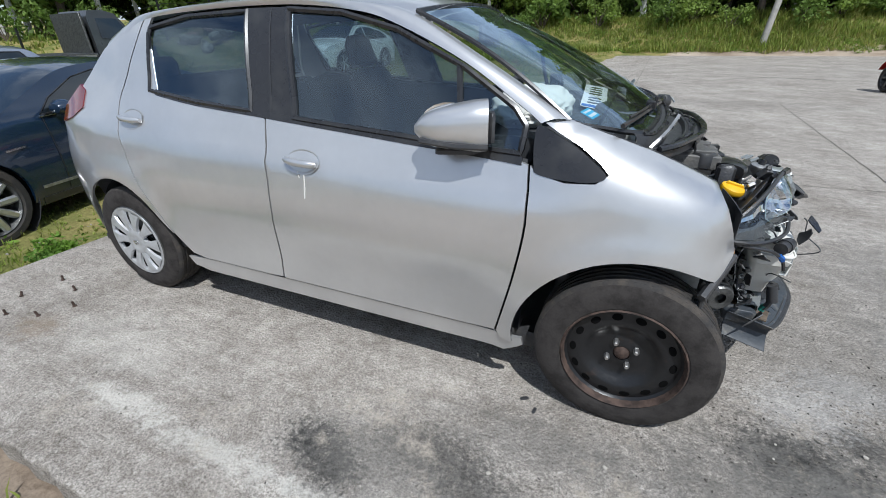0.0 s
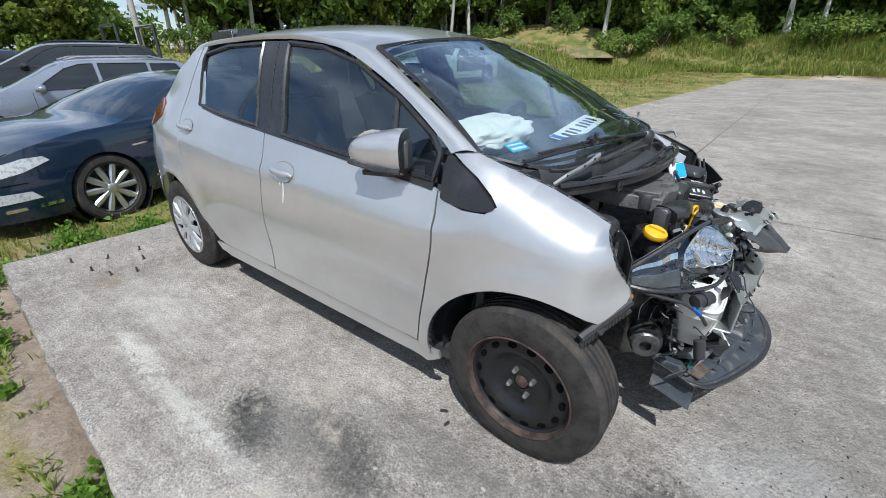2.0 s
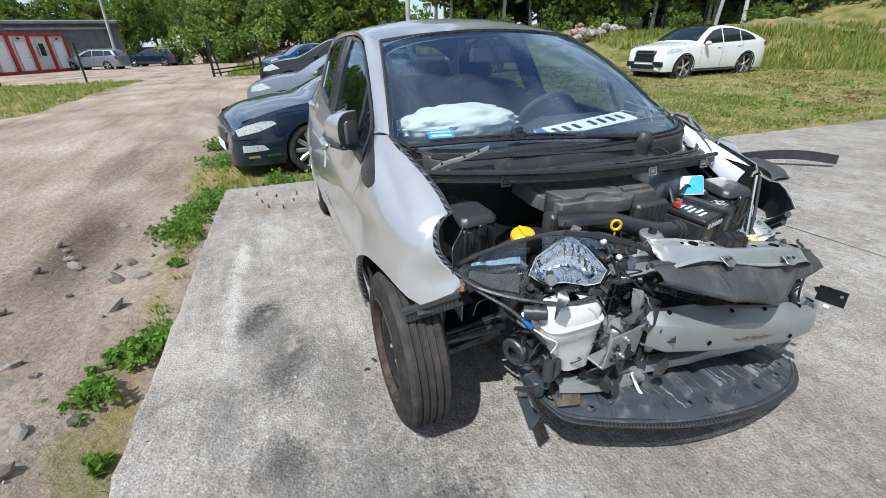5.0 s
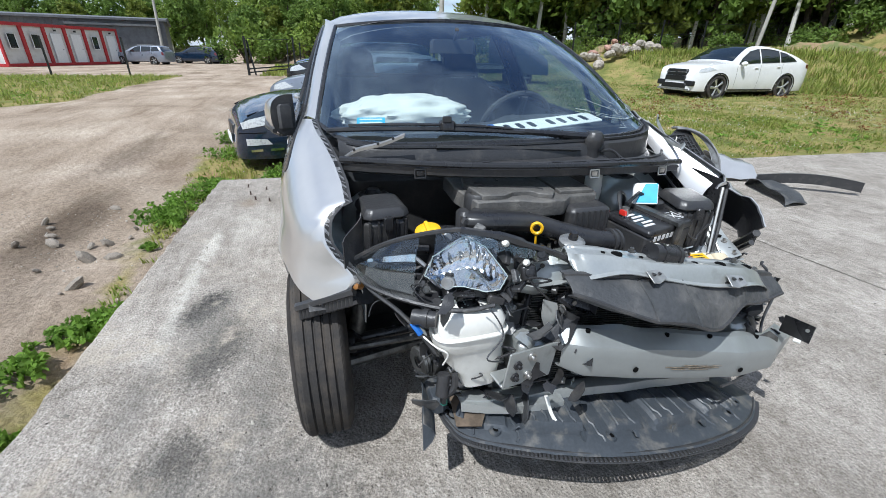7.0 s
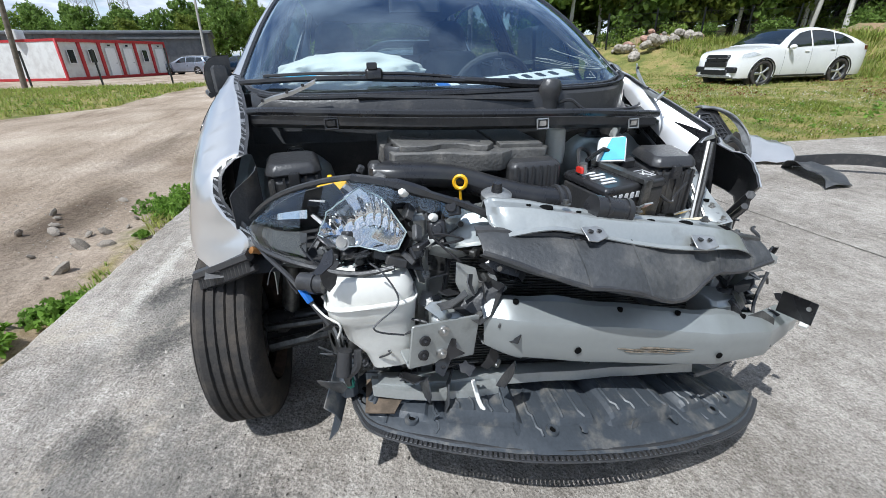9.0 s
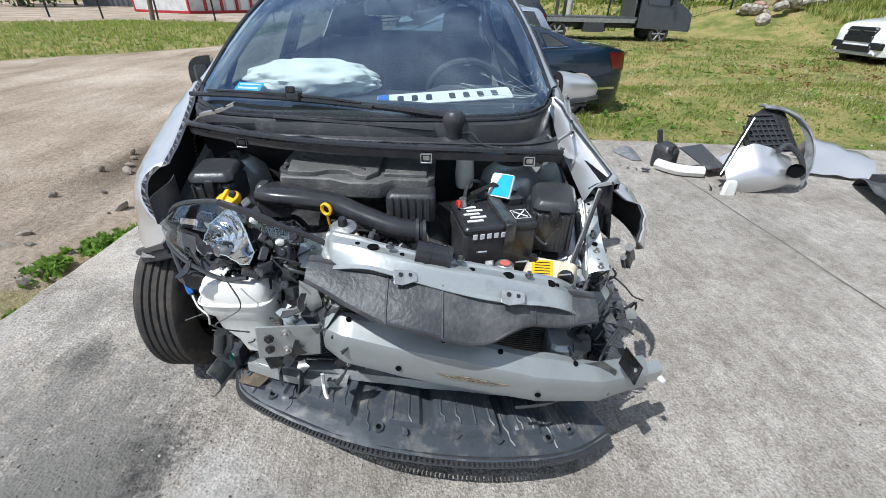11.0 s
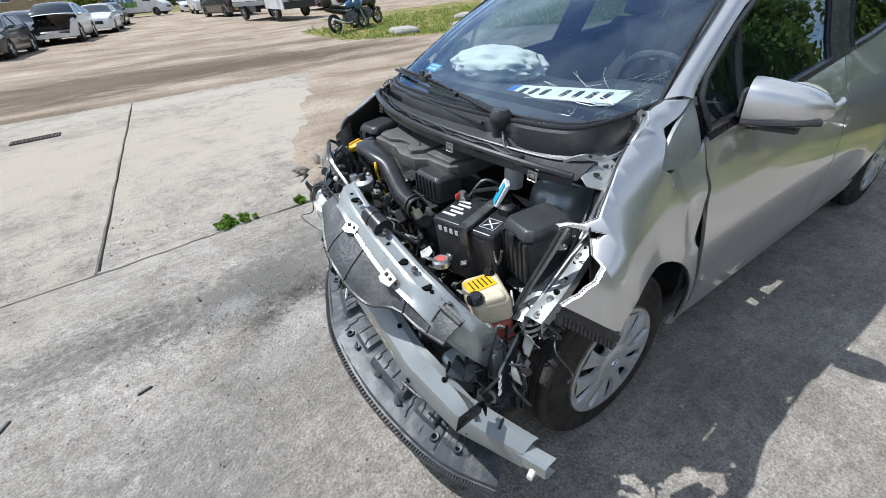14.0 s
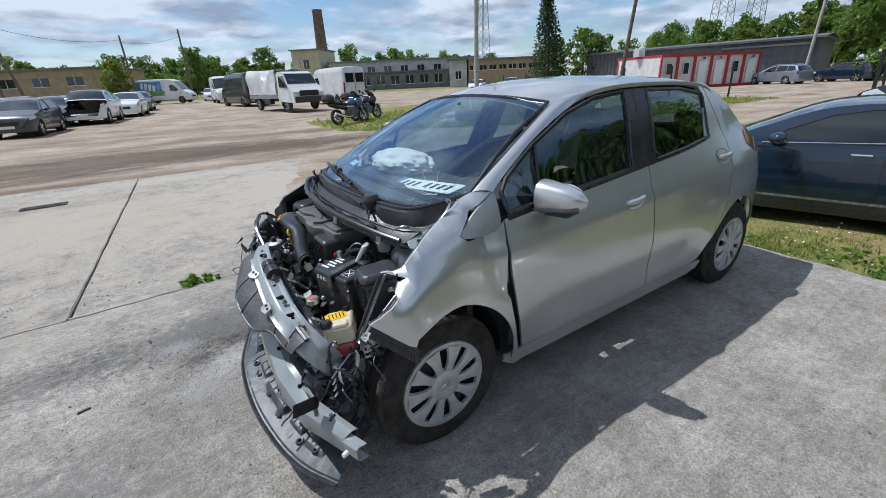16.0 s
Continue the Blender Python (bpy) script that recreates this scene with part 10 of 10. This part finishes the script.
    return m


LEAF_BIRCH = leaf_material("birch_leaves", (.27, .36, .075), (.18, .26, .058))
LEAF_DARK = leaf_material("dark_leaves", (.19, .28, .06), (.12, .19, .042))
LEAF_LIGHT = leaf_material("pale_green_leaves", (.24, .28, .05), (.15, .20, .045))
LEAF_SPRUCE = leaf_material("spruce_needles", (.06, .10, .04), (.035, .06, .026))
BARK = material("brown_bark", (.13, .10, .075), .95, 0, .25, 6, .5, 20)
BIRCHBARK = material("birch_bark", (.55, .53, .49), .9, 0, .1, 5, .3, 20, color2=(.10, .09, .08), mix=(.56, .66))
GRASSM = leaf_material("grass_blades", (.22, .29, .055), (.33, .33, .09), .4)
DRYGRASS = leaf_material("dry_grass_blades", (.40, .35, .16), (.28, .27, .10), .35)
WEED = leaf_material("weed_leaves", (.20, .33, .05), (.13, .23, .045), .35)


def leaves(centres, radii, per, size, rng, droop=0.0):
    """Leaf quads scattered in clumps, as vertices and faces."""
    V, F = [], []
    for c, r in zip(centres, radii):
        n = per
        d = rng.normal(size=(n, 3))
        d /= np.linalg.norm(d, axis=1, keepdims=True)
        p = np.array(c) + d * (r * rng.uniform(.35, 1.0, size=(n, 1)) ** .6) * np.array((1, 1, .8))
        if droop:
            p[:, 2] -= droop * rng.uniform(0, 1, n) ** 2 * r
        a = rng.normal(size=(n, 3)); a /= np.linalg.norm(a, axis=1, keepdims=True)
        b = np.cross(a, rng.normal(size=(n, 3))); b /= np.maximum(np.linalg.norm(b, axis=1, keepdims=True), 1e-6)
        s = size * rng.uniform(.6, 1.4, size=(n, 1))
        q = np.stack([p - a * s, p + b * s * .55, p + a * s, p - b * s * .55], 1)
        V.append(q.reshape(-1, 3))
    V = np.concatenate(V)
    F = np.arange(len(V)).reshape(-1, 4)
    return V, F


def fast_mesh(name, V, F, mat):
    me = bpy.data.meshes.new(name)
    k = F.shape[1]
    me.vertices.add(len(V)); me.vertices.foreach_set("co", np.asarray(V, np.float32).ravel())
    me.loops.add(F.size); me.loops.foreach_set("vertex_index", F.astype(np.int32).ravel())
    me.polygons.add(len(F)); me.polygons.foreach_set("loop_start", np.arange(0, F.size, k, dtype=np.int32))
    me.materials.append(mat)
    me.update(calc_edges=True)
    return me


def tree(seed, h, kind, label):
    """A tree with a tapered trunk, limbs and a crown of many leaves."""
    rng = np.random.default_rng(seed)
    t = thing("tree", label, "tree")
    bark = BIRCHBARK if kind == "birch" else BARK
    s = Shape()
    bend = rng.uniform(-.5, .5, 2)
    r0 = h * (.013 if kind == "birch" else .020)
    pt = lambda u: (bend[0] * u * u + .12 * math.sin(5 * u + seed), bend[1] * u * u + .12 * math.cos(4 * u + seed), h * u)
    s.tube([pt(k / 9) for k in range(10)], [r0 * (1.25 if k == 0 else 1) * (1 - .85 * k / 9) + .01 for k in range(10)], 8)
    C, R = [], []
    if kind == "spruce":
        for k in range(46):
            u = .10 + .88 * k / 46
            rad = h * .22 * (1 - u) + .15
            for q in range(5):
                a = q * 1.2566 + k * 2.1
                e = (pt(u)[0] + rad * math.cos(a), pt(u)[1] + rad * math.sin(a), pt(u)[2] - rad * .35)
                if k % 3 == 0:
                    s.tube([pt(u), e], [.04, .01], 4)
                for w in (.4, .75, 1):
                    C.append(tuple(np.array(pt(u)) * (1 - w) + np.array(e) * w)); R.append(.28 + .25 * (1 - u))
        V, F = leaves(C, R, 7, .16, rng, .4)
        mat = LEAF_SPRUCE
    else:
        low = .30 if kind == "birch" else .16
        n = 24
        for k in range(n):
            u = low + (.97 - low) * (k / n)
            a = k * 2.4 + rng.uniform(-.5, .5)
            ln = h * (.17 if kind == "birch" else .27) * (1.15 - abs(u - .5) * 1.3) * rng.uniform(.6, 1.25)
            up = .5 if kind == "birch" else .35
            b = pt(u)
            mid = (b[0] + .55 * ln * math.cos(a), b[1] + .55 * ln * math.sin(a), b[2] + ln * up * .8)
            e = (b[0] + ln * math.cos(a), b[1] + ln * math.sin(a), b[2] + ln * up * (.6 if kind == "birch" else 1))
            s.tube([b, mid, e], [r0 * .42 * (1 - u) + .012, r0 * .25 * (1 - u) + .010, .006], 5)
            for w in range(3):
                f = .55 + .25 * w
                C.append((b[0] + ln * f * math.cos(a) + rng.uniform(-.3, .3), b[1] + ln * f * math.sin(a) + rng.uniform(-.3, .3), b[2] + ln * up * f + rng.uniform(-.3, .3) * h * .06))
                R.append(h * (.055 if kind == "birch" else .085) * rng.uniform(.7, 1.3))
        C.append(pt(.98)); R.append(h * .05)
        V, F = leaves(C, R, 36 if kind == "birch" else 40, .185 if kind == "birch" else .25, rng, 1.8 if kind == "birch" else .35)
        mat = {"birch": LEAF_BIRCH, "round": LEAF_DARK, "pale": LEAF_LIGHT}[kind]
    part("trunk", s, bark, t)
    cr = new("crown", fast_mesh("crown", V, F, mat))
    cr.parent = t
    return t


def bush(seed, r, mat, label):
    rng = np.random.default_rng(seed)
    t = thing("bush", label, "bush")
    s = Shape()
    C, R = [], []
    for k in range(11):
        a = rng.uniform(0, 6.28); q = rng.uniform(.2, .9) * r
        e = (q * math.cos(a), q * math.sin(a), r * rng.uniform(.35, 1.1))
        s.tube([(0, 0, -.1), (e[0] * .5, e[1] * .5, e[2] * .6), e], [.03, .02, .008], 4)
        C.append(e); R.append(r * rng.uniform(.3, .5))
    V, F = leaves(C, R, 80, .10, rng, .5)
    part("stem", s, BARK, t)
    cr = new("foliage", fast_mesh("foliage", V, F, mat)); cr.parent = t
    return t


PROTO = {"birch": [tree(s, 10, "birch", "slender birch with drooping green foliage") for s in (1, 2, 3)],
         "round": [tree(s, 9, "round", "broad dark-green deciduous tree") for s in (11, 12, 13)],
         "pale": [tree(s, 8, "pale", "light green deciduous tree") for s in (21, 22)],
         "spruce": [tree(31, 12, "spruce", "tall dark spruce beyond the yard")],
         "bush": [bush(s, 1.2, LEAF_DARK if s % 2 else LEAF_BIRCH, "dense green bush below the trees") for s in (41, 42, 43, 44)]}
HOME = {"birch": [(-17.5, 27.5), (-8.5, 30.8), (1.5, 31.5)], "round": [(-25.5, 19.0), (-13.0, 31.6), (13.0, 33.0)], "pale": [(-22.0, 27.8), (-45, 9)], "spruce": [(-40.6, -38.4)], "bush": [(-6.2, 29.6), (4.5, 30.2), (-15.3, 25.6), (11.5, 30.4)]}
tr = random.Random(77)
for kind, protos in PROTO.items():
    for ob, (x, y) in zip(protos, HOME[kind]):
        ob.matrix_basis = stand(x, y, tr.uniform(0, 360), -.05)
        ob["group"] = "trees round the yard"


def plant(kind, x, y, s=1.0, dz=-.05):
    ob = tr.choice(PROTO[kind])
    c = copy_thing(ob, stand(x, y, tr.uniform(0, 360), dz))
    q = s * tr.uniform(.85, 1.15)
    c.scale = (q, q, q * tr.uniform(.95, 1.15))
    return c


# woods behind the slab
for k in range(30):
    x = -24 + 52 * k / 29 + tr.uniform(-.7, .7)
    plant(tr.choice(["birch", "birch", "round", "birch", "pale"]), x, 32.2 + tr.uniform(-1.2, 1.5) - .04 * (x - 6), 1.0)
    plant(tr.choice(["round", "birch", "round"]), x + 1, 36.5 + tr.uniform(-1, 2), 1.15)
    plant(tr.choice(["round", "birch"]), x + .4, 41.5 + tr.uniform(-1, 2), 1.3)
    if k % 2:
        plant("bush", x, 30.2 + tr.uniform(-.8, .8), tr.uniform(.7, 1.2))
for k in range(44):
    x = -26 + 56 * k / 43
    plant("bush", x + tr.uniform(-.6, .6), 33.5 + tr.uniform(-.8, .8) - .04 * (x - 6), tr.uniform(1.5, 2.3))
    plant("bush", x + tr.uniform(-.6, .6), 39 + tr.uniform(-1, 1), tr.uniform(2.4, 3.4))
# trees behind the white car and the rubble
for k in range(22):
    t = k / 21
    x, y = -28 + 12 * t + tr.uniform(-1, 1), 10 + 20 * t + tr.uniform(-1, 1)
    plant(tr.choice(["birch", "birch", "round", "pale"]), x - 2.5, y + 1.5, 1.1)
    plant(tr.choice(["round", "birch", "round"]), x - 7, y + 4, 1.25)
    if k % 2:
        plant("bush", x - 1, y, tr.uniform(.6, 1.1))
# trees beyond the gate
for k in range(24):
    t = k / 23
    x, y = -40 + tr.uniform(-3, 3), -6 + 20 * t
    plant(tr.choice(["round", "birch", "pale", "round"]), x - 8, y, tr.uniform(.42, .60))
    plant(tr.choice(["round", "birch"]), x - 16, y + tr.uniform(-2, 2), tr.uniform(.5, .7))
for k in range(14):
    plant("bush", -46 + tr.uniform(-2, 2), -8 + 24 * k / 13, tr.uniform(1.6, 2.4))
# behind the shed and round the far yard
for k in range(26):
    t = k / 25
    plant(tr.choice(["round", "birch", "pale", "round"]), -72 + tr.uniform(-4, 4), -48 + 50 * t, tr.uniform(.55, .80))
    plant(tr.choice(["round", "round", "pale"]), -80 + tr.uniform(-4, 4), -46 + 50 * t, tr.uniform(.66, .95))
for x, y, q in ((-45.4, -37.0, .70), (-47.5, -36.0, .62), (-44.0, -40.5, .6)):
    plant("round", x, y, q)
for k in range(84):
    t = k / 83
    plant(tr.choice(["round", "round", "birch", "round", "pale"]), 78 - 168 * t + tr.uniform(-2, 2), -142 + 30 * t + tr.uniform(-6, 6), tr.uniform(.70, 1.0), .6)
    plant("bush", 78 - 168 * t, -136 + 30 * t, tr.uniform(2.4, 3.4), .4)
plant("round", -7.6, -98, .72, 1.0); plant("round", -16.5, -104, .62, 1.0); plant("round", 33, -80, .7, 1.0)
plant("pale", 4.6, -58.6, .52, .0); plant("bush", 3.4, -58.0, 1.1, .0)


def blades(name, pts, h, mat, label, rng, per=4, lean=.5, w=.006):
    """Grass: tufts of thin bent blades at the given points."""
    n = len(pts)
    P = np.repeat(pts, per, axis=0)
    H = np.repeat(h, per) * rng.uniform(.5, 1.15, n * per)
    P = P + np.concatenate([rng.normal(0, 1, (n * per, 2)) * (H[:, None] * .30), np.zeros((n * per, 1))], 1)
    a = rng.uniform(0, 2 * np.pi, n * per)
    dv = np.stack([np.cos(a), np.sin(a), np.zeros_like(a)], 1)
    sd = np.stack([-np.sin(a), np.cos(a), np.zeros_like(a)], 1)
    ww = (w * (.6 + 3 * H))[:, None]
    ln = (rng.uniform(.1, lean, n * per) * H)[:, None]
    up = np.stack([0 * H, 0 * H, H], 1)
    A, B = P - sd * ww, P + sd * ww
    C = P + up * .6 + dv * ln * .45 + sd * ww * .8
    D = P + up * .6 + dv * ln * .45 - sd * ww * .8
    E = P + up + dv * ln * 1.3
    V = np.stack([A, B, C, D, E], 1).reshape(-1, 3)
    i = np.arange(n * per)[:, None] * 5
    F = np.concatenate([i + np.array([[0, 1, 2]]), i + np.array([[0, 2, 3]]), i + np.array([[3, 2, 4]])])
    ob = new(name, fast_mesh(name, V, F, mat))
    return tagged(ob, label, "grass", kind="stuff")


def scatter(rng, n, box, keep, zoff=0.0):
    x, y = rng.uniform(box[0], box[1], n), rng.uniform(box[2], box[3], n)
    k = keep(x, y)
    x, y = x[k], y[k]
    return np.stack([x, y, land(x, y) + zoff], 1)


def edge_x(y):
    return -1.11 + (y + 1.68) * (.85 + 1.11) / 28.7


rng = np.random.default_rng(5)
wild = lambda x, y: .5 + .5 * np.sin(1.9 * x + np.sin(1.3 * y) * 2) * np.sin(1.6 * y + 1.1 * x)
p = scatter(rng, 9000, (-5.2, -1.0, -2.2, 9.5), lambda x, y: (x < edge_x(y) - .03) & ((y > -1.35) | (rng.uniform(size=x.size) < np.exp(-((x + 2.4) / 1.2) ** 2 - ((y + 1.75) / .45) ** 2))))
blades("grass", p, .02 + .08 * wild(p[:, 0], p[:, 1]) ** 2 * rng.uniform(.4, 1.5, len(p)), GRASSM, "fresh green grass along the slab edge", rng, 5, lean=.9)
p = scatter(rng, 30000, (-17, .8, -1.2, 27), lambda x, y: (x < edge_x(y) - .05) & ((x < edge_x(y) - 2.5) | (y > 6)) & (rng.uniform(size=x.size) < .35 + .6 * wild(x * .8, y * .8)))
blades("grass", p, .02 + .07 * wild(p[:, 0] * .6, p[:, 1] * .6) * rng.uniform(.3, 1.5, len(p)), GRASSM, "meadow grass in the waste ground", rng, 4, lean=.9, w=.008)
p = scatter(rng, 9000, (-18, .5, 2.0, 27), lambda x, y: (x < edge_x(y) - .2) & (wild(x * .5 + 2, y * .5) > .40))
blades("grass", p, .03 + .10 * rng.uniform(0, 1, len(p)) ** 2, DRYGRASS, "dry yellowed grass tufts", rng, 4, lean=1.1, w=.007)
p = scatter(rng, 11000, (-6, 22, 26.9, 32), lambda x, y: y > 27.0 + .15 * np.sin(3 * x))
blades("grass", p, .15 + .45 * wild(p[:, 0] * .4, p[:, 1]) * rng.uniform(.2, 1.2, len(p)), GRASSM, "tall grass on the bank below the woods", rng, 5, lean=.8, w=.010)
p = scatter(rng, 8000, (-20, -3, 16, 29), lambda x, y: y > 17 + .55 * (x + 9))
blades("grass", p, .10 + .35 * rng.uniform(0, 1, len(p)) ** 2, GRASSM, "tall weeds below the birches", rng, 5, lean=.8, w=.010)
p = scatter(rng, 700, (-1.1, 3.2, -2.35, -1.75), lambda x, y: (rng.uniform(size=x.size) < np.exp(-((y + 1.93) / .10) ** 2) * (wild(x * 1.7, y * 0 + 1) ** 2)))
blades("grass", p, .03 + .06 * rng.uniform(0, 1, len(p)), GRASSM, "grass tufts along the slab edge beside the dirt", rng, 6, lean=1.1)
p = scatter(rng, 8000, (-24, -2.3, -19, -6.5), lambda x, y: grassy(x, y) > .6)
blades("grass", p, .05 + .14 * rng.uniform(0, 1, len(p)) ** 2, GRASSM, "rough grass patch beyond the dirt road", rng, 5, lean=.9, w=.010)
p = scatter(rng, 5000, (-40, -22, -3, 18), lambda x, y: rng.uniform(size=x.size) < .8)
blades("grass", p, .1 + .2 * rng.uniform(0, 1, len(p)), GRASSM, "grass beyond the gate", rng, 4, w=.03)


def herbs(name, p, r, per, size, mat, label):
    """Low broad-leaved growth: flat clumps of small leaves, one sheet of it."""
    C = p + np.stack([np.zeros(len(p)), np.zeros(len(p)), r * .35], 1)
    V, F = leaves(C, r, per, size, rng)
    V[:, 2] -= (V[:, 2] - np.repeat(p[:, 2], per * 4)) * .45
    tagged(new(name, fast_mesh(name, V, F, mat)), label, "weeds", kind="stuff")


SORREL = leaf_material("rusty_sorrel", (.26, .11, .05), (.20, .13, .05), .3)
p = scatter(rng, 420, (-3.6, -.9, -1.9, 9), lambda x, y: (x < edge_x(y) - .06) & (rng.uniform(size=x.size) < np.exp((x - edge_x(y)) / .55)))
herbs("weeds", p, rng.uniform(.05, .15, len(p)), 24, .024, WEED, "lush low weeds along the back edge of the slab")
p = scatter(rng, 1500, (-16, .2, -1.0, 26), lambda x, y: (x < edge_x(y) - .5) & (wild(x * .45 + 1, y * .4) > .55))
herbs("weeds", p, rng.uniform(.06, .22, len(p)), 14, .045, WEED, "scattered green weeds in the meadow")
p = scatter(rng, 1500, (-13, 2, 4, 28.5), lambda x, y: (x < edge_x(y) - .9) & (wild(x * .33 + 4, y * .3 + 1) > .68))
herbs("weeds", p, rng.uniform(.06, .2, len(p)), 14, .035, SORREL, "rust-brown sorrel patches in the meadow")
p = scatter(rng, 700, (-5, 20, 27, 30.5), lambda x, y: wild(x * .5, y) > .4)
herbs("weeds", p, rng.uniform(.15, .4, len(p)), 16, .07, WEED, "broad weeds at the foot of the bank")
p = scatter(rng, 320, (-22, -2.6, -18, -6.8), lambda x, y: (grassy(x, y) > .6) & (wild(x, y) > .5))
herbs("weeds", p, rng.uniform(.1, .25, len(p)), 14, .05, WEED, "weeds in the rough grass beyond the road")
FLOWER = material("white_flower_heads", (.75, .73, .62), .8, 0, .1, 20)
p = scatter(rng, 2600, (-10, -.9, .5, 14), lambda x, y: (x < edge_x(y) - .25) & (wild(x * .9, y * .7 + 2) > .45))
V, F = leaves(p + np.array((0, 0, .07)), np.full(len(p), .05), 2, .012, rng)
tagged(new("flowers", fast_mesh("flowers", V, F, FLOWER)), "tiny white flower heads over the meadow grass", "flowers", kind="stuff")


def weed(x, y, r, n, seed, z=None):
    """A low broad-leaved weed."""
    rg = np.random.default_rng(seed)
    t = thing("weed", "low broad-leaved green weed", "weed", pose(x, y, float(land(np.float64(x), np.float64(y))) if z is None else z), "weeds along the joints")
    C = [(rg.normal(0, r * .45), rg.normal(0, r * .45), abs(rg.normal(0, r * .25)) + .02) for k in range(n)]
    V, F = leaves(C, [r * .32] * n, 26, .019, rg)
    V[:, 2] = np.maximum(V[:, 2], .004)
    cr = new("foliage", fast_mesh("foliage", V, F, WEED)); cr.parent = t
    part("stem", Shape().tube([(0, 0, -.02), (0, .01, r * .3)], .006, 5), WEED, t)


for k, (x, y, r, n, z) in enumerate(((3.27, -1.83, .09, 12, -.01), (3.16, -1.84, .05, 6, -.01), (2.72, -1.86, .05, 8, -.02), (1.84, -2.08, .13, 14, None), (1.72, -2.12, .09, 9, None), (1.44, -1.94, .12, 22, None), (1.36, -1.90, .12, 20, None), (1.50, -2.02, .10, 14, None), (2.2, -1.98, .07, 9, None), (-.15, -1.96, .16, 24, None), (-.32, -2.05, .18, 26, None), (-.55, -1.98, .16, 22, None), (-.8, -2.0, .18, 24, None), (-1.05, -1.88, .18, 24, None), (.45, -1.93, .06, 8, None), (-1.35, -1.75, .22, 30, None), (-1.7, -1.2, .22, 30, None), (-1.5, -.6, .18, 26, None), (-1.35, .3, .16, 22, None), (-1.5, 1.6, .2, 24, None), (-3.2, -1.9, .3, 30, None), (-4.2, -2.0, .3, 30, None))):
    weed(x, y, r, n, 300 + k, z)


# ---- litter on the slab ----
def litter():
    rnd = random.Random(9)
    peb = []
    for k in range(4):
        s = Shape()
        rows = []
        for i in range(5):
            th = math.pi * i / 4
            rows.append([(math.sin(th) * math.cos(2 * math.pi * j / 6) * (1 + .3 * noise.noise(Vector((i, j, k * 3)))), .8 * math.sin(th) * math.sin(2 * math.pi * j / 6), .5 * math.cos(th)) for j in range(7)])
        s.grid(rows)
        peb.append(s)
    dark = material("dark_crumbs", (.075, .065, .055), .9, 0, .3, 9)
    pale = material("pale_gravel", (.40, .37, .32), .95, 0, .2, 9, island=.3)
    for nm, mt, n, lo, hi, lb in (("crumb", dark, 1100, .001, .0045, "dark crumbs and burnt bits scattered on the concrete"), ("gravel", pale, 1500, .002, .009, "fine pale gravel scattered on the ground")):
        s = Shape()
        for k in range(n):
            if nm == "crumb":
                x, y = (rnd.gauss(3.3, .5), rnd.gauss(-.7, .4)) if k % 5 < 3 else (rnd.uniform(.2, 5.2), rnd.uniform(-1.6, 3.5))
                z = 0
            else:
                x, y = rnd.uniform(-1.5, 5.5), rnd.choice([rnd.uniform(-3.6, -1.8), rnd.uniform(-1.7, 3.8)])
                z = 0 if y > -1.75 else (-.01 if x > 2.65 else float(land(np.float64(x), np.float64(y))))
            q = rnd.uniform(lo, hi)
            s.add(peb[k % 4].v, peb[k % 4].f, Matrix.LocRotScale((x, y, z + q * .3), Euler((rnd.random(), rnd.random(), rnd.uniform(0, 6))), Vector((q * rnd.uniform(.8, 1.8), q, q))))
        tagged(part(nm, s, mt, None, smooth=0), lb, "litter", kind="stuff")
    # stones and rubble at the dirt edge
    stone = material("edge_stone", (.30, .26, .215), .95, 0, .15, 8, .5, 20)
    for k in range(34):
        x, y = rnd.uniform(-1.0, 2.6), -1.95 - abs(rnd.gauss(.35, .4))
        q = rnd.uniform(.02, .065)
        s = Shape().add(peb[k % 4].v, peb[k % 4].f)
        ob = part("stone", s, stone, None, m=Matrix.LocRotScale((x, y, float(land(np.float64(x), np.float64(y))) + q * .25), Euler((rnd.random(), rnd.random(), rnd.uniform(0, 6))), Vector((q * 1.4, q, q))), smooth=0)
        tagged(ob, "beige stone lying in the dirt", "stone", "stones in the dirt")
    # cut-off bolts that stick out of the slab
    for k, (x, y) in enumerate(((-.48, -1.31), (-.62, -1.18), (-.40, -1.02), (-.60, -.98), (-.30, -1.25), (-.74, -1.36), (-.22, -1.12))):
        b = part("anchor_bolt", Shape().tube([(0, 0, -.02), (.004, 0, .032)], .006, 8).lathe([(.0001, .006), (.011, .005), (.012, 0)], 6), RUSTEDGE, None, m=pose(x, y, 0, rnd.uniform(-12, 12), rnd.uniform(-12, 12), 40 * k))
        tagged(b, "rusty cut-off anchor bolt in the slab", "bolt", "anchor bolts in the slab")
    for k, (x, y, l, a) in enumerate(((4.05, .35, .10, 20), (4.35, .05, .08, 75), (4.6, .7, .07, 130), (3.9, -.45, .06, 15), (4.4, -.6, .09, 60), (3.6, -1.0, .05, 100), (2.2, -.815, .035, 30), (2.25, -.86, .03, 80))):
        ob = part("scrap_strip", Shape().box((0, 0, .004), (l, .012, .008), None, .004), PLASTIC, None, m=pose(x, y, 0, 0, 0, a))
        tagged(ob, "small black scrap strip on the concrete", "scrap", "scraps on the slab")


litter()
